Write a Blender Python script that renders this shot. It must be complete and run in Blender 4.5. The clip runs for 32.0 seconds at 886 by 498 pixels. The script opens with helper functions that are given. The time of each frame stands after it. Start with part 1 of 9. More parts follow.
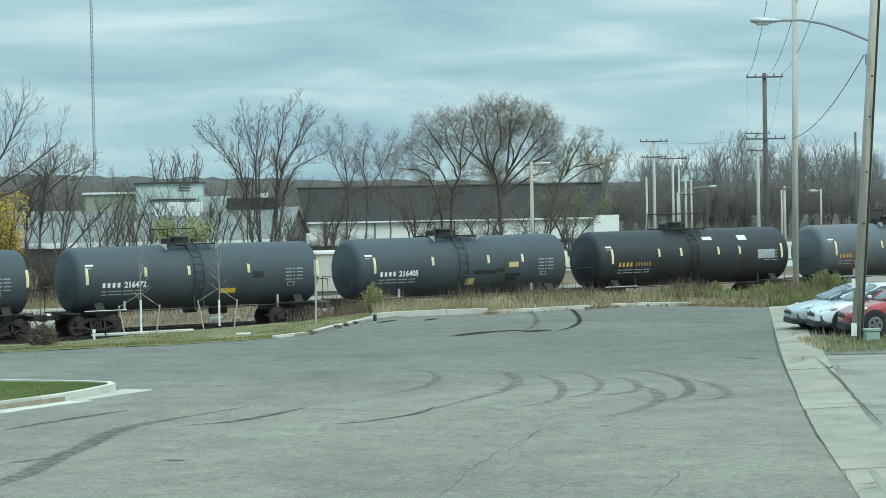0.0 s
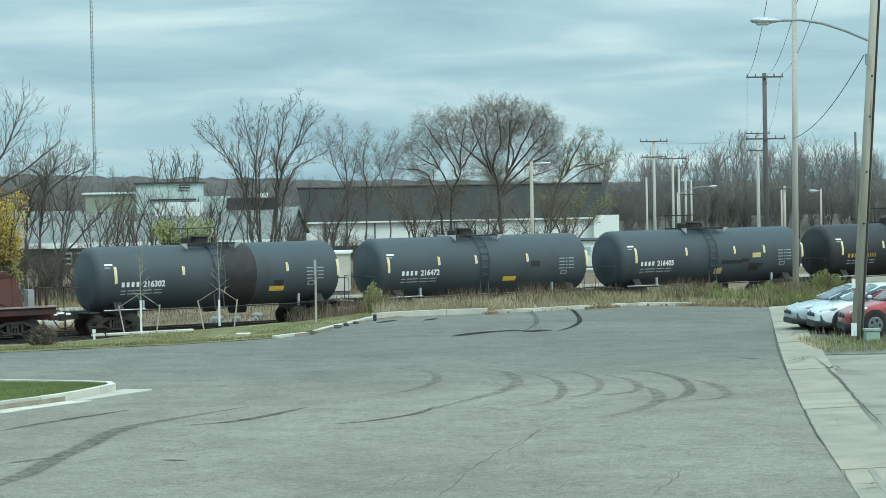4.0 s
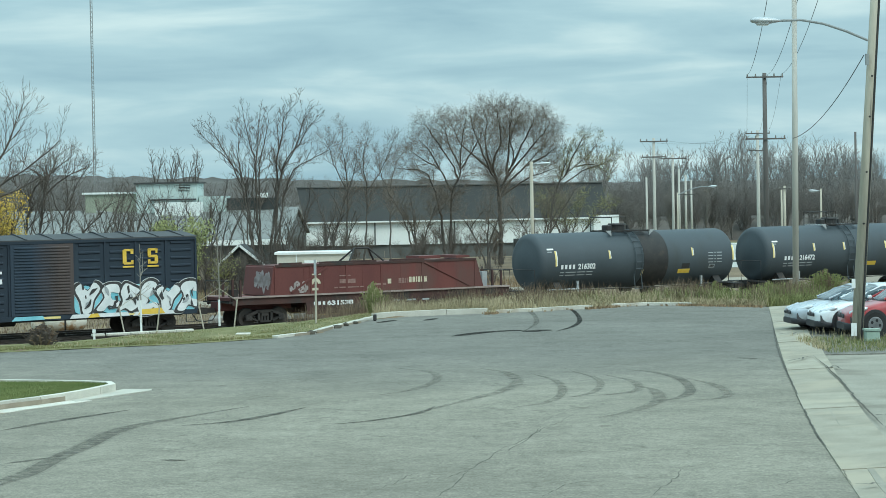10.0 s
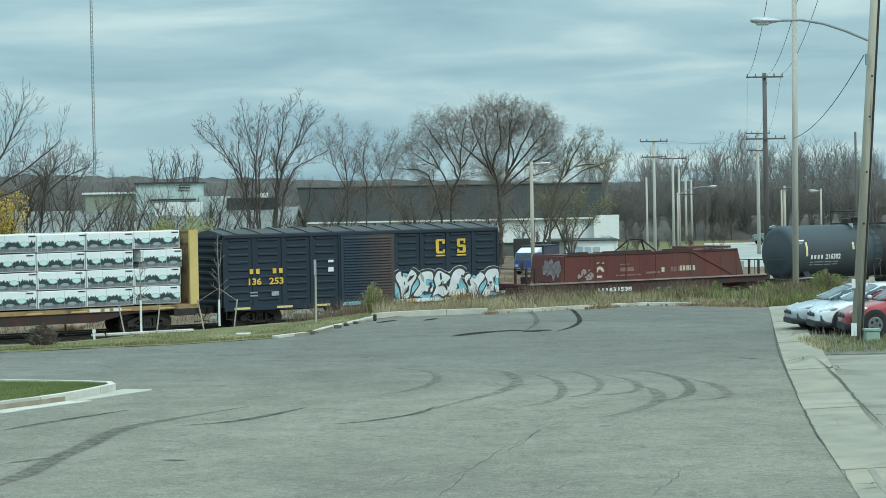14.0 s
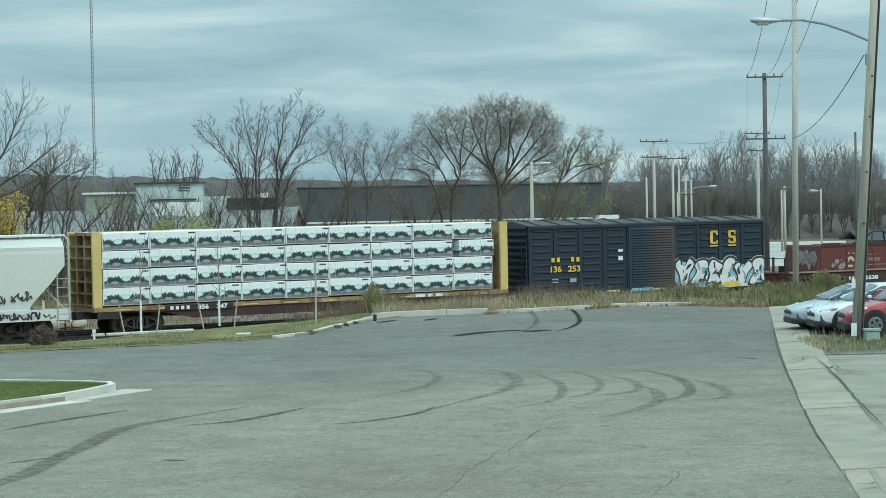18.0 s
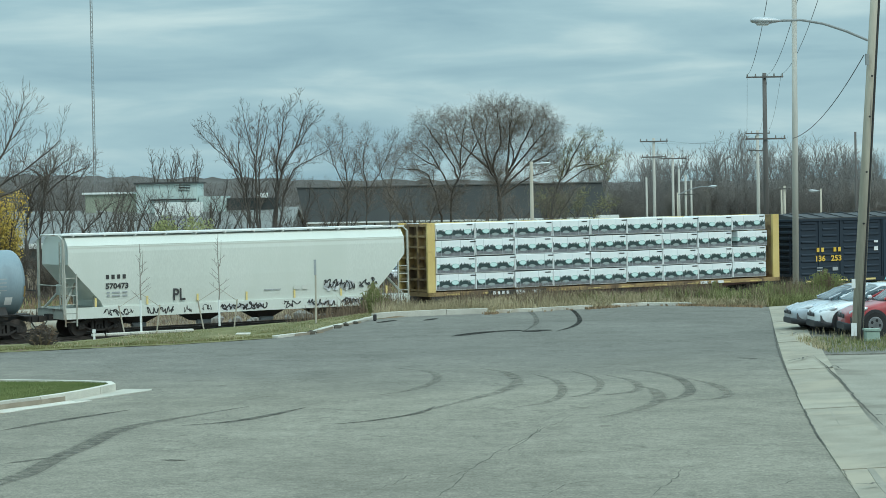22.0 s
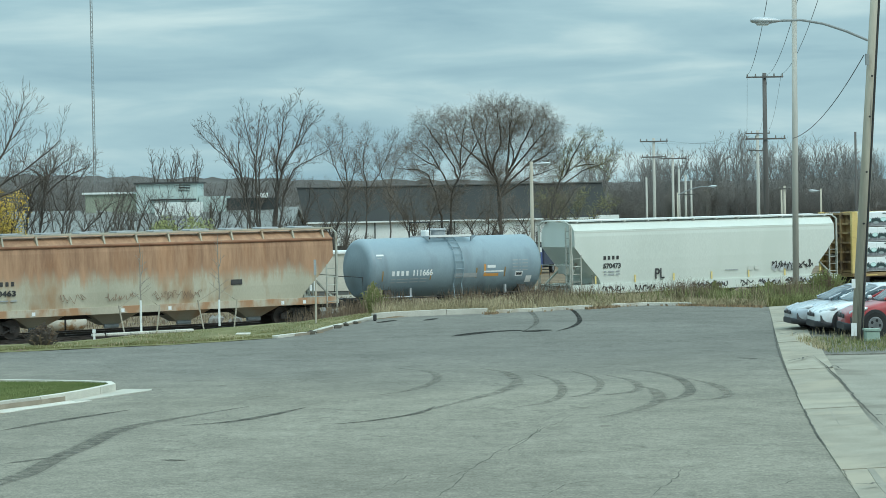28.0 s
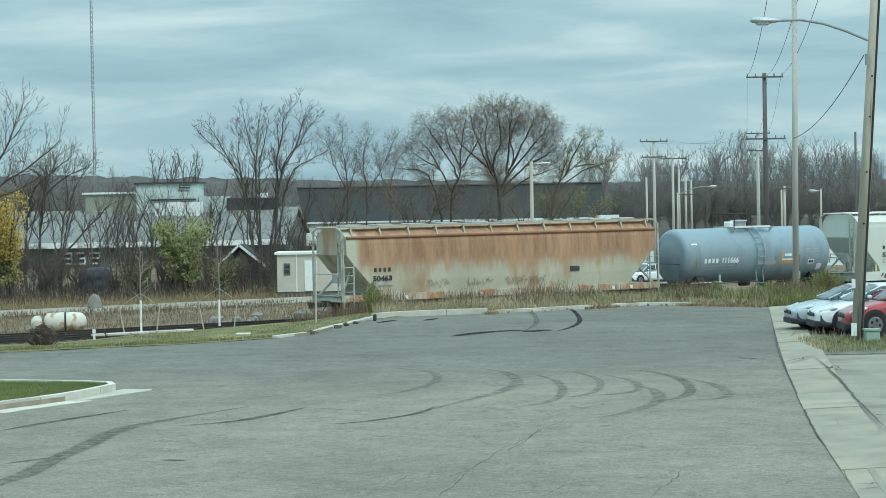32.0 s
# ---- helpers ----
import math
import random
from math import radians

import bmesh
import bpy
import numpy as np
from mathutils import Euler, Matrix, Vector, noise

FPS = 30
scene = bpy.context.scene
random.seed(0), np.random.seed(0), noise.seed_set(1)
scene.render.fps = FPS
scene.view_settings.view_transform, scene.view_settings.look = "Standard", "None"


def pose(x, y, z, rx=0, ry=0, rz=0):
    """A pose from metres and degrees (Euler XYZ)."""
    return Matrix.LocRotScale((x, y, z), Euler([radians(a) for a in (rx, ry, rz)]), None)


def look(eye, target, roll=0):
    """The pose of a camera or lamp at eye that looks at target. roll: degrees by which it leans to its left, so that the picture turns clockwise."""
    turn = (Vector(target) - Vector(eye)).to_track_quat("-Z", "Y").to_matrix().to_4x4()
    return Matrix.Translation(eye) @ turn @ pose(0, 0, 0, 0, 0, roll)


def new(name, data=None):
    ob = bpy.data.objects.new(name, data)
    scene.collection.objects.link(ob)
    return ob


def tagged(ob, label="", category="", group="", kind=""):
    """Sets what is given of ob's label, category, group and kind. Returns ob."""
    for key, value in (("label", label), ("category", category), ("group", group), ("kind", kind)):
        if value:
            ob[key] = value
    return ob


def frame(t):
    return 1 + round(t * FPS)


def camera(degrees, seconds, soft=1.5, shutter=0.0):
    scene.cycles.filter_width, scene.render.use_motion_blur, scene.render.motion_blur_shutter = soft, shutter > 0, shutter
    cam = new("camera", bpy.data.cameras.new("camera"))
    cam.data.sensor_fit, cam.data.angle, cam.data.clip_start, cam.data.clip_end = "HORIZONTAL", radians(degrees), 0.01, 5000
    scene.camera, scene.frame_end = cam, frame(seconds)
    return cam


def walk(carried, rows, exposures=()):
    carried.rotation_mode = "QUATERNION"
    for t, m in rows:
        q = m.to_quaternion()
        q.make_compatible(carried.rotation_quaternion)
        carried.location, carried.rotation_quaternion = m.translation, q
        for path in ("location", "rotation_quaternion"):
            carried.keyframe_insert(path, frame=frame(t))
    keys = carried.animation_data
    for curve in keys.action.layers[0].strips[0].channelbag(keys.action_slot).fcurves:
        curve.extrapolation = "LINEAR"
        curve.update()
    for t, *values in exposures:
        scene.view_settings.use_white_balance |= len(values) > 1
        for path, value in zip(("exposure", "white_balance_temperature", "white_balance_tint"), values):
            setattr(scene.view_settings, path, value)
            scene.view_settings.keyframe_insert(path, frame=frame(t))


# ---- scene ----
# One street end, a falling verge, a straight railway line and a yard behind it.
EYE = Vector((0.0, 0.0, 4.3))
FOV = 21.49                       # degrees across the picture
TH = 0.56929                      # heading of the track
D0 = 118.95                       # track centre on the y axis
ZR = -2.043                       # top of rail
CT, ST, TT = math.cos(TH), math.sin(TH), math.tan(TH)
GROUND_LOW = -2.45

cam = camera(FOV, 32.0, 0.88)
EYE_POSE = look(EYE, EYE + Vector((0, 100, -2.462)), -1.05)
walk(cam, [(0.0, EYE_POSE), (32.0, EYE_POSE)], [(t, e, 6350, 3.0) for t, e in ((0.0, 0.03), (6.0, 0.07), (9.0, 0.07), (12.0, -0.03), (16.0, -0.1), (19.0, -0.14), (23.0, -0.15), (25.0, -0.12), (28.0, -0.08), (32.0, -0.05))])


def run(t):
    """Metres that the train has gone along the track, from its place at 16 s."""
    d = t - 16.0
    return 4.40305 * d + 0.03257 * d * d / 2 + 0.00094 * d ** 3 / 6


def on_track(u, w=0.0):
    """The world's x, y at u metres along the track and w metres towards the street."""
    return u * CT + w * ST, D0 + u * ST - w * CT


# ---- world and sun ----
def make_world():
    w = bpy.data.worlds.new("sky")
    scene.world = w
    w.use_nodes = True
    n, l = w.node_tree.nodes, w.node_tree.links
    n.clear()
    out = n.new("ShaderNodeOutputWorld")
    bg = n.new("ShaderNodeBackground")
    sky = n.new("ShaderNodeTexSky")
    sky.sky_type, sky.sun_disc = "NISHITA", False
    sky.sun_elevation, sky.sun_rotation = radians(48), radians(146)
    sky.air_density, sky.dust_density, sky.ozone_density = 1.0, 1.5, 2.0
    tc = n.new("ShaderNodeTexCoord")
    mp = n.new("ShaderNodeMapping")
    mp.inputs["Scale"].default_value = (3.4, 3.4, 19.0)
    mp.inputs["Location"].default_value = (0.35, 0.0, 0.4)
    big = n.new("ShaderNodeTexNoise")
    big.inputs["Scale"].default_value, big.inputs["Detail"].default_value, big.inputs["Roughness"].default_value = 2.4, 7.0, 0.5
    big.inputs["Distortion"].default_value = 0.3
    ramp = n.new("ShaderNodeValToRGB")
    e = ramp.color_ramp.elements
    e[0].position, e[0].color = 0.34, (3.85, 5.9, 6.95, 1)
    e[1].position, e[1].color = 0.66, (7.25, 9.15, 9.5, 1)
    mid = e.new(0.5)
    mid.color = (5.0, 7.2, 8.05, 1)
    mix = n.new("ShaderNodeMix")
    mix.data_type = "RGBA"
    mix.inputs[0].default_value = 0.92
    l.new(tc.outputs["Generated"], mp.inputs["Vector"])
    l.new(mp.outputs["Vector"], big.inputs["Vector"])
    l.new(big.outputs["Fac"], ramp.inputs["Fac"])
    l.new(sky.outputs["Color"], mix.inputs[6])
    l.new(ramp.outputs["Color"], mix.inputs[7])
    l.new(mix.outputs[2], bg.inputs["Color"])
    # an overcast vault is brighter overhead than at the horizon
    sep = n.new("ShaderNodeSeparateXYZ")
    l.new(tc.outputs["Generated"], sep.inputs[0])
    lift = n.new("ShaderNodeMapRange")
    lift.inputs["From Min"].default_value, lift.inputs["From Max"].default_value = 0.08, 0.9
    lift.inputs["To Min"].default_value, lift.inputs["To Max"].default_value = 0.088, 0.24
    l.new(sep.outputs[2], lift.inputs["Value"])
    l.new(lift.outputs["Result"], bg.inputs["Strength"])
    l.new(bg.outputs["Background"], out.inputs["Surface"])


make_world()
sun = new("sun", bpy.data.lights.new("sun", "SUN"))
sun.data.energy, sun.data.angle, sun.data.color = 1.5, radians(25), (1.0, 0.95, 0.88)
sun.matrix_basis = look((0, 0, 60), (-30, 45, 0))


# ---- materials ----
def surf(name, a, b, scale=3.0, rough=0.7, metal=0.0, bump=0.15, bscale=40.0, stain=None, stain_scale=0.6, stain_at=0.58,
         vary=0.0, stretch=(1, 1, 1), coat=0.0, spec=0.5, grain_amount=0.14):
    """A painted, earthy or metal surface: two tones by a coarse and a fine noise, stains with a shape of their own, fine relief."""
    m = bpy.data.materials.new(name)
    m.use_nodes = True
    n, l = m.node_tree.nodes, m.node_tree.links
    p = n["Principled BSDF"]
    tc = n.new("ShaderNodeTexCoord")
    mp = n.new("ShaderNodeMapping")
    mp.inputs["Scale"].default_value = stretch
    l.new(tc.outputs["Object"], mp.inputs["Vector"])

    def noise_tex(sc, det, src=mp):
        t = n.new("ShaderNodeTexNoise")
        t.inputs["Scale"].default_value, t.inputs["Detail"].default_value = sc, det
        l.new(src.outputs[0], t.inputs["Vector"])
        return t

    def mixed(fac, c1, c2):
        x = n.new("ShaderNodeMix")
        x.data_type = "RGBA"
        for sock, v in ((x.inputs[0], fac), (x.inputs[6], c1), (x.inputs[7], c2)):
            if isinstance(v, (tuple, list)):
                sock.default_value = (*v, 1)
            elif isinstance(v, float):
                sock.default_value = v
            else:
                l.new(v, sock)
        return x.outputs[2]

    def ramped(src, lo, hi):
        r = n.new("ShaderNodeMapRange")
        r.inputs["From Min"].default_value, r.inputs["From Max"].default_value = lo, hi
        l.new(src, r.inputs["Value"])
        return r.outputs["Result"]

    coarse = noise_tex(scale, 5.0)
    fine = noise_tex(bscale, 4.0)
    col = mixed(ramped(coarse.outputs["Fac"], 0.32, 0.68), a, b)
    grain = n.new("ShaderNodeMix")
    grain.data_type, grain.blend_type = "RGBA", "MULTIPLY"
    grain.inputs[0].default_value = grain_amount
    l.new(col, grain.inputs[6])
    l.new(ramped(fine.outputs["Fac"], 0.2, 0.75), grain.inputs[7])
    col = grain.outputs[2]
    if stain:
        st = noise_tex(stain_scale, 7.0)
        col = mixed(ramped(st.outputs["Fac"], stain_at, stain_at + 0.12), col, stain)
    if vary:
        info = n.new("ShaderNodeObjectInfo")
        hsv = n.new("ShaderNodeHueSaturation")
        r = n.new("ShaderNodeMapRange")
        r.inputs["To Min"].default_value, r.inputs["To Max"].default_value = 1 - vary, 1 + vary
        l.new(info.outputs["Random"], r.inputs["Value"])
        l.new(r.outputs["Result"], hsv.inputs["Value"])
        l.new(col, hsv.inputs["Color"])
        col = hsv.outputs["Color"]
    l.new(col, p.inputs["Base Color"])
    rr = n.new("ShaderNodeMapRange")
    rr.inputs["To Min"].default_value, rr.inputs["To Max"].default_value = max(0.03, rough - 0.12), min(1.0, rough + 0.12)
    l.new(coarse.outputs["Fac"], rr.inputs["Value"])
    l.new(rr.outputs["Result"], p.inputs["Roughness"])
    p.inputs["Metallic"].default_value = metal
    p.inputs["Coat Weight"].default_value = coat
    p.inputs["Specular IOR Level"].default_value = spec
    if bump:
        bp = n.new("ShaderNodeBump")
        bp.inputs["Strength"].default_value, bp.inputs["Distance"].default_value = bump, 0.02
        l.new(fine.outputs["Fac"], bp.inputs["Height"])
        l.new(bp.outputs["Normal"], p.inputs["Normal"])
    return m


def glass(name, tint=(0.6, 0.68, 0.7)):
    m = bpy.data.materials.new(name)
    m.use_nodes = True
    p = m.node_tree.nodes["Principled BSDF"]
    p.inputs["Base Color"].default_value = (*tint, 1)
    p.inputs["Roughness"].default_value, p.inputs["Transmission Weight"].default_value, p.inputs["IOR"].default_value = 0.03, 0.85, 1.45
    return m


def asphalt():
    """Worn grey asphalt: broad tone, patches, aggregate and a net of hairline cracks."""
    m = bpy.data.materials.new("asphalt")
    m.use_nodes = True
    n, l = m.node_tree.nodes, m.node_tree.links
    p = n["Principled BSDF"]
    tc = n.new("ShaderNodeTexCoord")

    def ns(scale, detail, rough=0.6, dist=0.0):
        t = n.new("ShaderNodeTexNoise")
        t.inputs["Scale"].default_value, t.inputs["Detail"].default_value, t.inputs["Roughness"].default_value, t.inputs["Distortion"].default_value = scale, detail, rough, dist
        l.new(tc.outputs["Object"], t.inputs["Vector"])
        return t.outputs["Fac"]

    def rng_of(v, a, b, c, d):
        r = n.new("ShaderNodeMapRange")
        for k, x in zip(("From Min", "From Max", "To Min", "To Max"), (a, b, c, d)):
            r.inputs[k].default_value = x
        l.new(v, r.inputs["Value"])
        return r.outputs["Result"]

    def mul(a, b):
        x = n.new("ShaderNodeMath")
        x.operation = "MULTIPLY"
        l.new(a, x.inputs[0])
        l.new(b, x.inputs[1])
        return x.outputs[0]

    tone = rng_of(ns(0.16, 4, 0.55, 0.4), 0.3, 0.7, 0.86, 1.12)
    tone = mul(tone, rng_of(ns(0.9, 5, 0.65), 0.3, 0.7, 0.82, 1.13))
    tone = mul(tone, rng_of(ns(0.45, 6, 0.7, 0.8), 0.58, 0.72, 1.0, 0.86))
    tone = mul(tone, rng_of(ns(6.0, 6, 0.75), 0.36, 0.66, 0.78, 1.18))
    tone = mul(tone, rng_of(ns(24.0, 4, 0.8), 0.36, 0.66, 0.72, 1.26))
    vo = n.new("ShaderNodeTexVoronoi")
    vo.feature = "DISTANCE_TO_EDGE"
    vo.inputs["Scale"].default_value = 0.55
    warp = n.new("ShaderNodeMix")
    warp.data_type = "VECTOR"
    warp.inputs[0].default_value = 0.12
    wn = n.new("ShaderNodeTexNoise")
    wn.inputs["Scale"].default_value, wn.inputs["Detail"].default_value = 1.4, 6.0
    l.new(tc.outputs["Object"], wn.inputs["Vector"])
    l.new(tc.outputs["Object"], warp.inputs[4])
    sc = n.new("ShaderNodeVectorMath")
    sc.operation = "SCALE"
    sc.inputs["Scale"].default_value = 12.0
    l.new(wn.outputs["Color"], sc.inputs[0])
    l.new(sc.outputs[0], warp.inputs[5])
    l.new(warp.outputs[1], vo.inputs["Vector"])
    line = rng_of(vo.outputs["Distance"], 0.004, 0.02, 0.0, 1.0)
    where = rng_of(ns(0.3, 3), 0.46, 0.6, 1.0, 0.0)
    mx = n.new("ShaderNodeMath")
    mx.operation = "MAXIMUM"
    l.new(line, mx.inputs[0])
    l.new(where, mx.inputs[1])
    tone = mul(tone, rng_of(mx.outputs[0], 0.0, 1.0, 0.72, 1.0))
    # towards larger y the tone fades darker and greyer along a noisy border
    sep = n.new("ShaderNodeSeparateXYZ")
    l.new(tc.outputs["Object"], sep.inputs[0])
    wob = n.new("ShaderNodeMath")
    wob.operation = "MULTIPLY_ADD"
    l.new(ns(0.12, 3), wob.inputs[0])
    wob.inputs[1].default_value = 14.0
    l.new(sep.outputs[1], wob.inputs[2])
    far_tone = rng_of(wob.outputs[0], 56.0, 68.0, 0.0, 1.0)
    tone = mul(tone, rng_of(far_tone, 0.0, 1.0, 1.05, 0.86))
    col = n.new("ShaderNodeMix")
    col.data_type, col.blend_type = "RGBA", "MULTIPLY"
    col.inputs[0].default_value = 1.0
    base = n.new("ShaderNodeMix")
    base.data_type = "RGBA"
    base.inputs[6].default_value, base.inputs[7].default_value = (0.238, 0.222, 0.179, 1), (0.211, 0.203, 0.176, 1)
    l.new(far_tone, base.inputs[0])
    l.new(base.outputs[2], col.inputs[6])
    l.new(tone, col.inputs[7])
    l.new(col.outputs[2], p.inputs["Base Color"])
    p.inputs["Roughness"].default_value, p.inputs["Specular IOR Level"].default_value = 0.95, 0.15
    bp = n.new("ShaderNodeBump")
    bp.inputs["Strength"].default_value, bp.inputs["Distance"].default_value = 0.5, 0.01
    l.new(tone, bp.inputs["Height"])
    l.new(bp.outputs["Normal"], p.inputs["Normal"])
    return m


M = dict(
    asphalt=asphalt(),
    old_asphalt=surf("old_asphalt", (0.155, 0.16, 0.15), (0.205, 0.208, 0.195), 0.22, 0.92, 0, 0.5, 60, (0.125, 0.13, 0.126), 0.12, 0.56, spec=0.3),
    kerb=surf("pale_kerb_concrete", (0.55, 0.53, 0.46), (0.68, 0.655, 0.575), 1.5, 0.9, 0, 0.3, 50, (0.33, 0.28, 0.21), 0.8, 0.6, vary=0.1, grain_amount=0.35, spec=0.15),
    white_slab=surf("white_new_concrete", (0.44, 0.42, 0.36), (0.54, 0.52, 0.45), 1.5, 0.9, 0, 0.3, 40, (0.4, 0.4, 0.35), 0.9, 0.54, spec=0.1),
    drive=surf("old_drive_concrete", (0.29, 0.272, 0.222), (0.37, 0.35, 0.29), 0.8, 0.9, 0, 0.3, 40, (0.2, 0.185, 0.15), 0.5, 0.55, grain_amount=0.35, spec=0.15),
    concrete=surf("concrete", (0.31, 0.285, 0.225), (0.41, 0.38, 0.305), 1.2, 0.9, 0, 0.3, 50, (0.37, 0.33, 0.255), 0.42, 0.53, vary=0.08, grain_amount=0.35, spec=0.15),
    skid=surf("tyre_rubber_marks", (0.115, 0.112, 0.099), (0.175, 0.169, 0.147), 1.5, 0.8, 0, 0.2, 60, spec=0.03),
    dark_skid=surf("dark_rubber_marks", (0.07, 0.068, 0.06), (0.12, 0.115, 0.1), 1.5, 0.85, 0, 0.2, 60, spec=0.03),
    faint=surf("worn_rubber_marks", (0.17, 0.162, 0.138), (0.222, 0.211, 0.176), 2.2, 0.85, 0, 0.2, 60, spec=0.08),
    trace=surf("thin_rubber_haze", (0.195, 0.184, 0.152), (0.235, 0.221, 0.181), 2.5, 0.9, 0, 0.2, 60, spec=0.08),
    black_rubber=surf("fresh_rubber_marks", (0.02, 0.021, 0.021), (0.045, 0.045, 0.044), 2, 0.95, 0, 0.2, 60, spec=0.0),
    crack=surf("crack_filler", (0.14, 0.133, 0.113), (0.212, 0.2, 0.168), 2, 0.95, 0, 0.2, 60, spec=0.08),
    turf=surf("mown_turf", (0.155, 0.155, 0.066), (0.225, 0.21, 0.1), 0.9, 0.95, 0, 0.4, 25, (0.27, 0.24, 0.13), 0.35, 0.6, spec=0.15, grain_amount=0.35),
    black_dirt=surf("dark_clods", (0.05, 0.045, 0.035), (0.09, 0.08, 0.06), 3, 0.95, 0, 0.4, 20),
    litter=surf("fallen_leaves", (0.22, 0.155, 0.095), (0.35, 0.25, 0.155), 2.5, 0.9, 0, 0, 20, spec=0.15),
    undergrowth=surf("dark_undergrowth", (0.07, 0.06, 0.054), (0.15, 0.125, 0.105), 0.5, 0.98, 0, 0, 20, spec=0.1),
    tarp_dusk=surf("faded_blue_grey_tarp", (0.045, 0.055, 0.085), (0.075, 0.085, 0.12), 1.2, 0.85, 0, 0.3, 12),
    soil=surf("verge_soil", (0.16, 0.115, 0.073), (0.26, 0.195, 0.125), 0.5, 0.98, 0, 0.6, 12, (0.12, 0.093, 0.066), 0.3, 0.52, spec=0.2, grain_amount=0.35),
    ballast=surf("ballast", (0.14, 0.12, 0.1), (0.24, 0.21, 0.18), 2.5, 0.98, 0, 0.9, 9, (0.09, 0.075, 0.06), 0.4, 0.55, spec=0.2, grain_amount=0.35),
    gravel=surf("pale_gravel", (0.3, 0.265, 0.21), (0.42, 0.375, 0.3), 1.2, 0.98, 0, 0.5, 20, (0.3, 0.27, 0.22), 0.3, 0.6, spec=0.2, grain_amount=0.35),
    rail=surf("rusty_rail", (0.055, 0.047, 0.042), (0.09, 0.075, 0.065), 6, 0.6, 0.6, 0.2, 60),
    tie=surf("old_timber", (0.09, 0.075, 0.06), (0.15, 0.13, 0.11), 4, 0.95, 0, 0.4, 30, vary=0.2),
    turf_blade=surf("turf_blades", (0.15, 0.158, 0.062), (0.225, 0.215, 0.095), 0.8, 0.9, 0, 0.1, 30, spec=0.15),
    sapling=surf("pale_grey_sapling_bark", (0.24, 0.22, 0.19), (0.34, 0.315, 0.27), 2, 0.9, 0, 0.1, 30),
    grass=surf("green_grass", (0.135, 0.18, 0.062), (0.205, 0.235, 0.095), 0.8, 0.9, 0, 0.1, 30, spec=0.2),
    tan=surf("dry_grass", (0.33, 0.285, 0.175), (0.48, 0.41, 0.265), 0.7, 0.95, 0, 0.1, 30, (0.2, 0.17, 0.09), 0.5, 0.55, spec=0.2),
    weed=surf("weed_leaves", (0.16, 0.185, 0.07), (0.27, 0.275, 0.12), 0.6, 0.9, 0, 0.1, 30, spec=0.2),
    brush=surf("dead_brush", (0.125, 0.09, 0.062), (0.23, 0.172, 0.12), 0.6, 0.95, 0, 0.1, 30, spec=0.2),
    bark=surf("grey_bark", (0.075, 0.066, 0.057), (0.13, 0.115, 0.1), 1.5, 0.95, 0, 0.5, 20, spec=0.2),
    twig=surf("bare_twigs", (0.1, 0.084, 0.07), (0.155, 0.132, 0.11), 0.3, 0.95, 0, 0, 20, spec=0.2),
    haze_twig=surf("fine_brown_twigs", (0.15, 0.125, 0.1), (0.22, 0.185, 0.15), 0.3, 0.95, 0, 0, 20, spec=0.1),
    far_bank=surf("far_thicket_floor", (0.1, 0.09, 0.08), (0.15, 0.136, 0.122), 0.3, 1.0, 0, 0.3, 2, spec=0.1),
    far_twig=surf("far_bare_twigs", (0.2, 0.193, 0.182), (0.29, 0.278, 0.262), 0.05, 0.95, 0, 0, 20, spec=0.1),
    thicket=surf("grey_brown_thicket", (0.16, 0.148, 0.135), (0.25, 0.232, 0.212), 0.1, 0.95, 0, 0, 20, spec=0.1),
    hill=surf("wooded_ridge", (0.085, 0.078, 0.072), (0.125, 0.116, 0.107), 0.02, 1.0, 0, 0.3, 0.3, spec=0.1),
    yellow_leaf=surf("yellow_leaves", (0.5, 0.33, 0.04), (0.62, 0.45, 0.08), 0.7, 0.8, 0, 0, 20),
    gold_leaf=surf("dull_gold_leaves", (0.33, 0.24, 0.05), (0.42, 0.31, 0.08), 0.7, 0.8, 0, 0, 20),
    bush_leaf=surf("pale_green_leaves", (0.21, 0.235, 0.085), (0.31, 0.32, 0.13), 0.7, 0.8, 0, 0, 20),
    olive_leaf=surf("olive_leaves", (0.17, 0.17, 0.055), (0.27, 0.25, 0.09), 0.7, 0.8, 0, 0, 20),
    tank=surf("dark_grey_tank_paint", (0.047, 0.061, 0.07), (0.061, 0.078, 0.089), 0.5, 0.66, 0, 0.05, 20, (0.05, 0.06, 0.063), 0.6, 0.6, stretch=(1, 1, 0.3)),
    black_tank=surf("black_tank_paint", (0.018, 0.02, 0.022), (0.03, 0.034, 0.037), 0.6, 0.6, 0, 0.05, 20, (0.05, 0.045, 0.04), 0.5, 0.66, stretch=(1, 1, 0.3)),
    old_tank=surf("rusty_grey_tank_paint", (0.085, 0.1, 0.11), (0.12, 0.135, 0.145), 0.6, 0.5, 0, 0.1, 20, (0.16, 0.09, 0.06), 0.5, 0.56, stretch=(1, 1, 0.3)),
    blue_tank=surf("blue_tank_paint", (0.215, 0.29, 0.33), (0.255, 0.335, 0.375), 0.5, 0.45, 0, 0.05, 20, (0.185, 0.235, 0.262), 0.9, 0.57, stretch=(1, 1, 0.3)),
    black=surf("black_steel", (0.018, 0.018, 0.018), (0.035, 0.033, 0.031), 3, 0.7, 0, 0.2, 30, (0.06, 0.045, 0.035), 1.5, 0.6),
    truck=surf("grimy_cast_steel", (0.024, 0.022, 0.021), (0.052, 0.046, 0.041), 3, 0.8, 0.1, 0.2, 30),
    wheel=surf("worn_wheel_steel", (0.06, 0.05, 0.045), (0.1, 0.085, 0.075), 4, 0.6, 0.5, 0.1, 30),
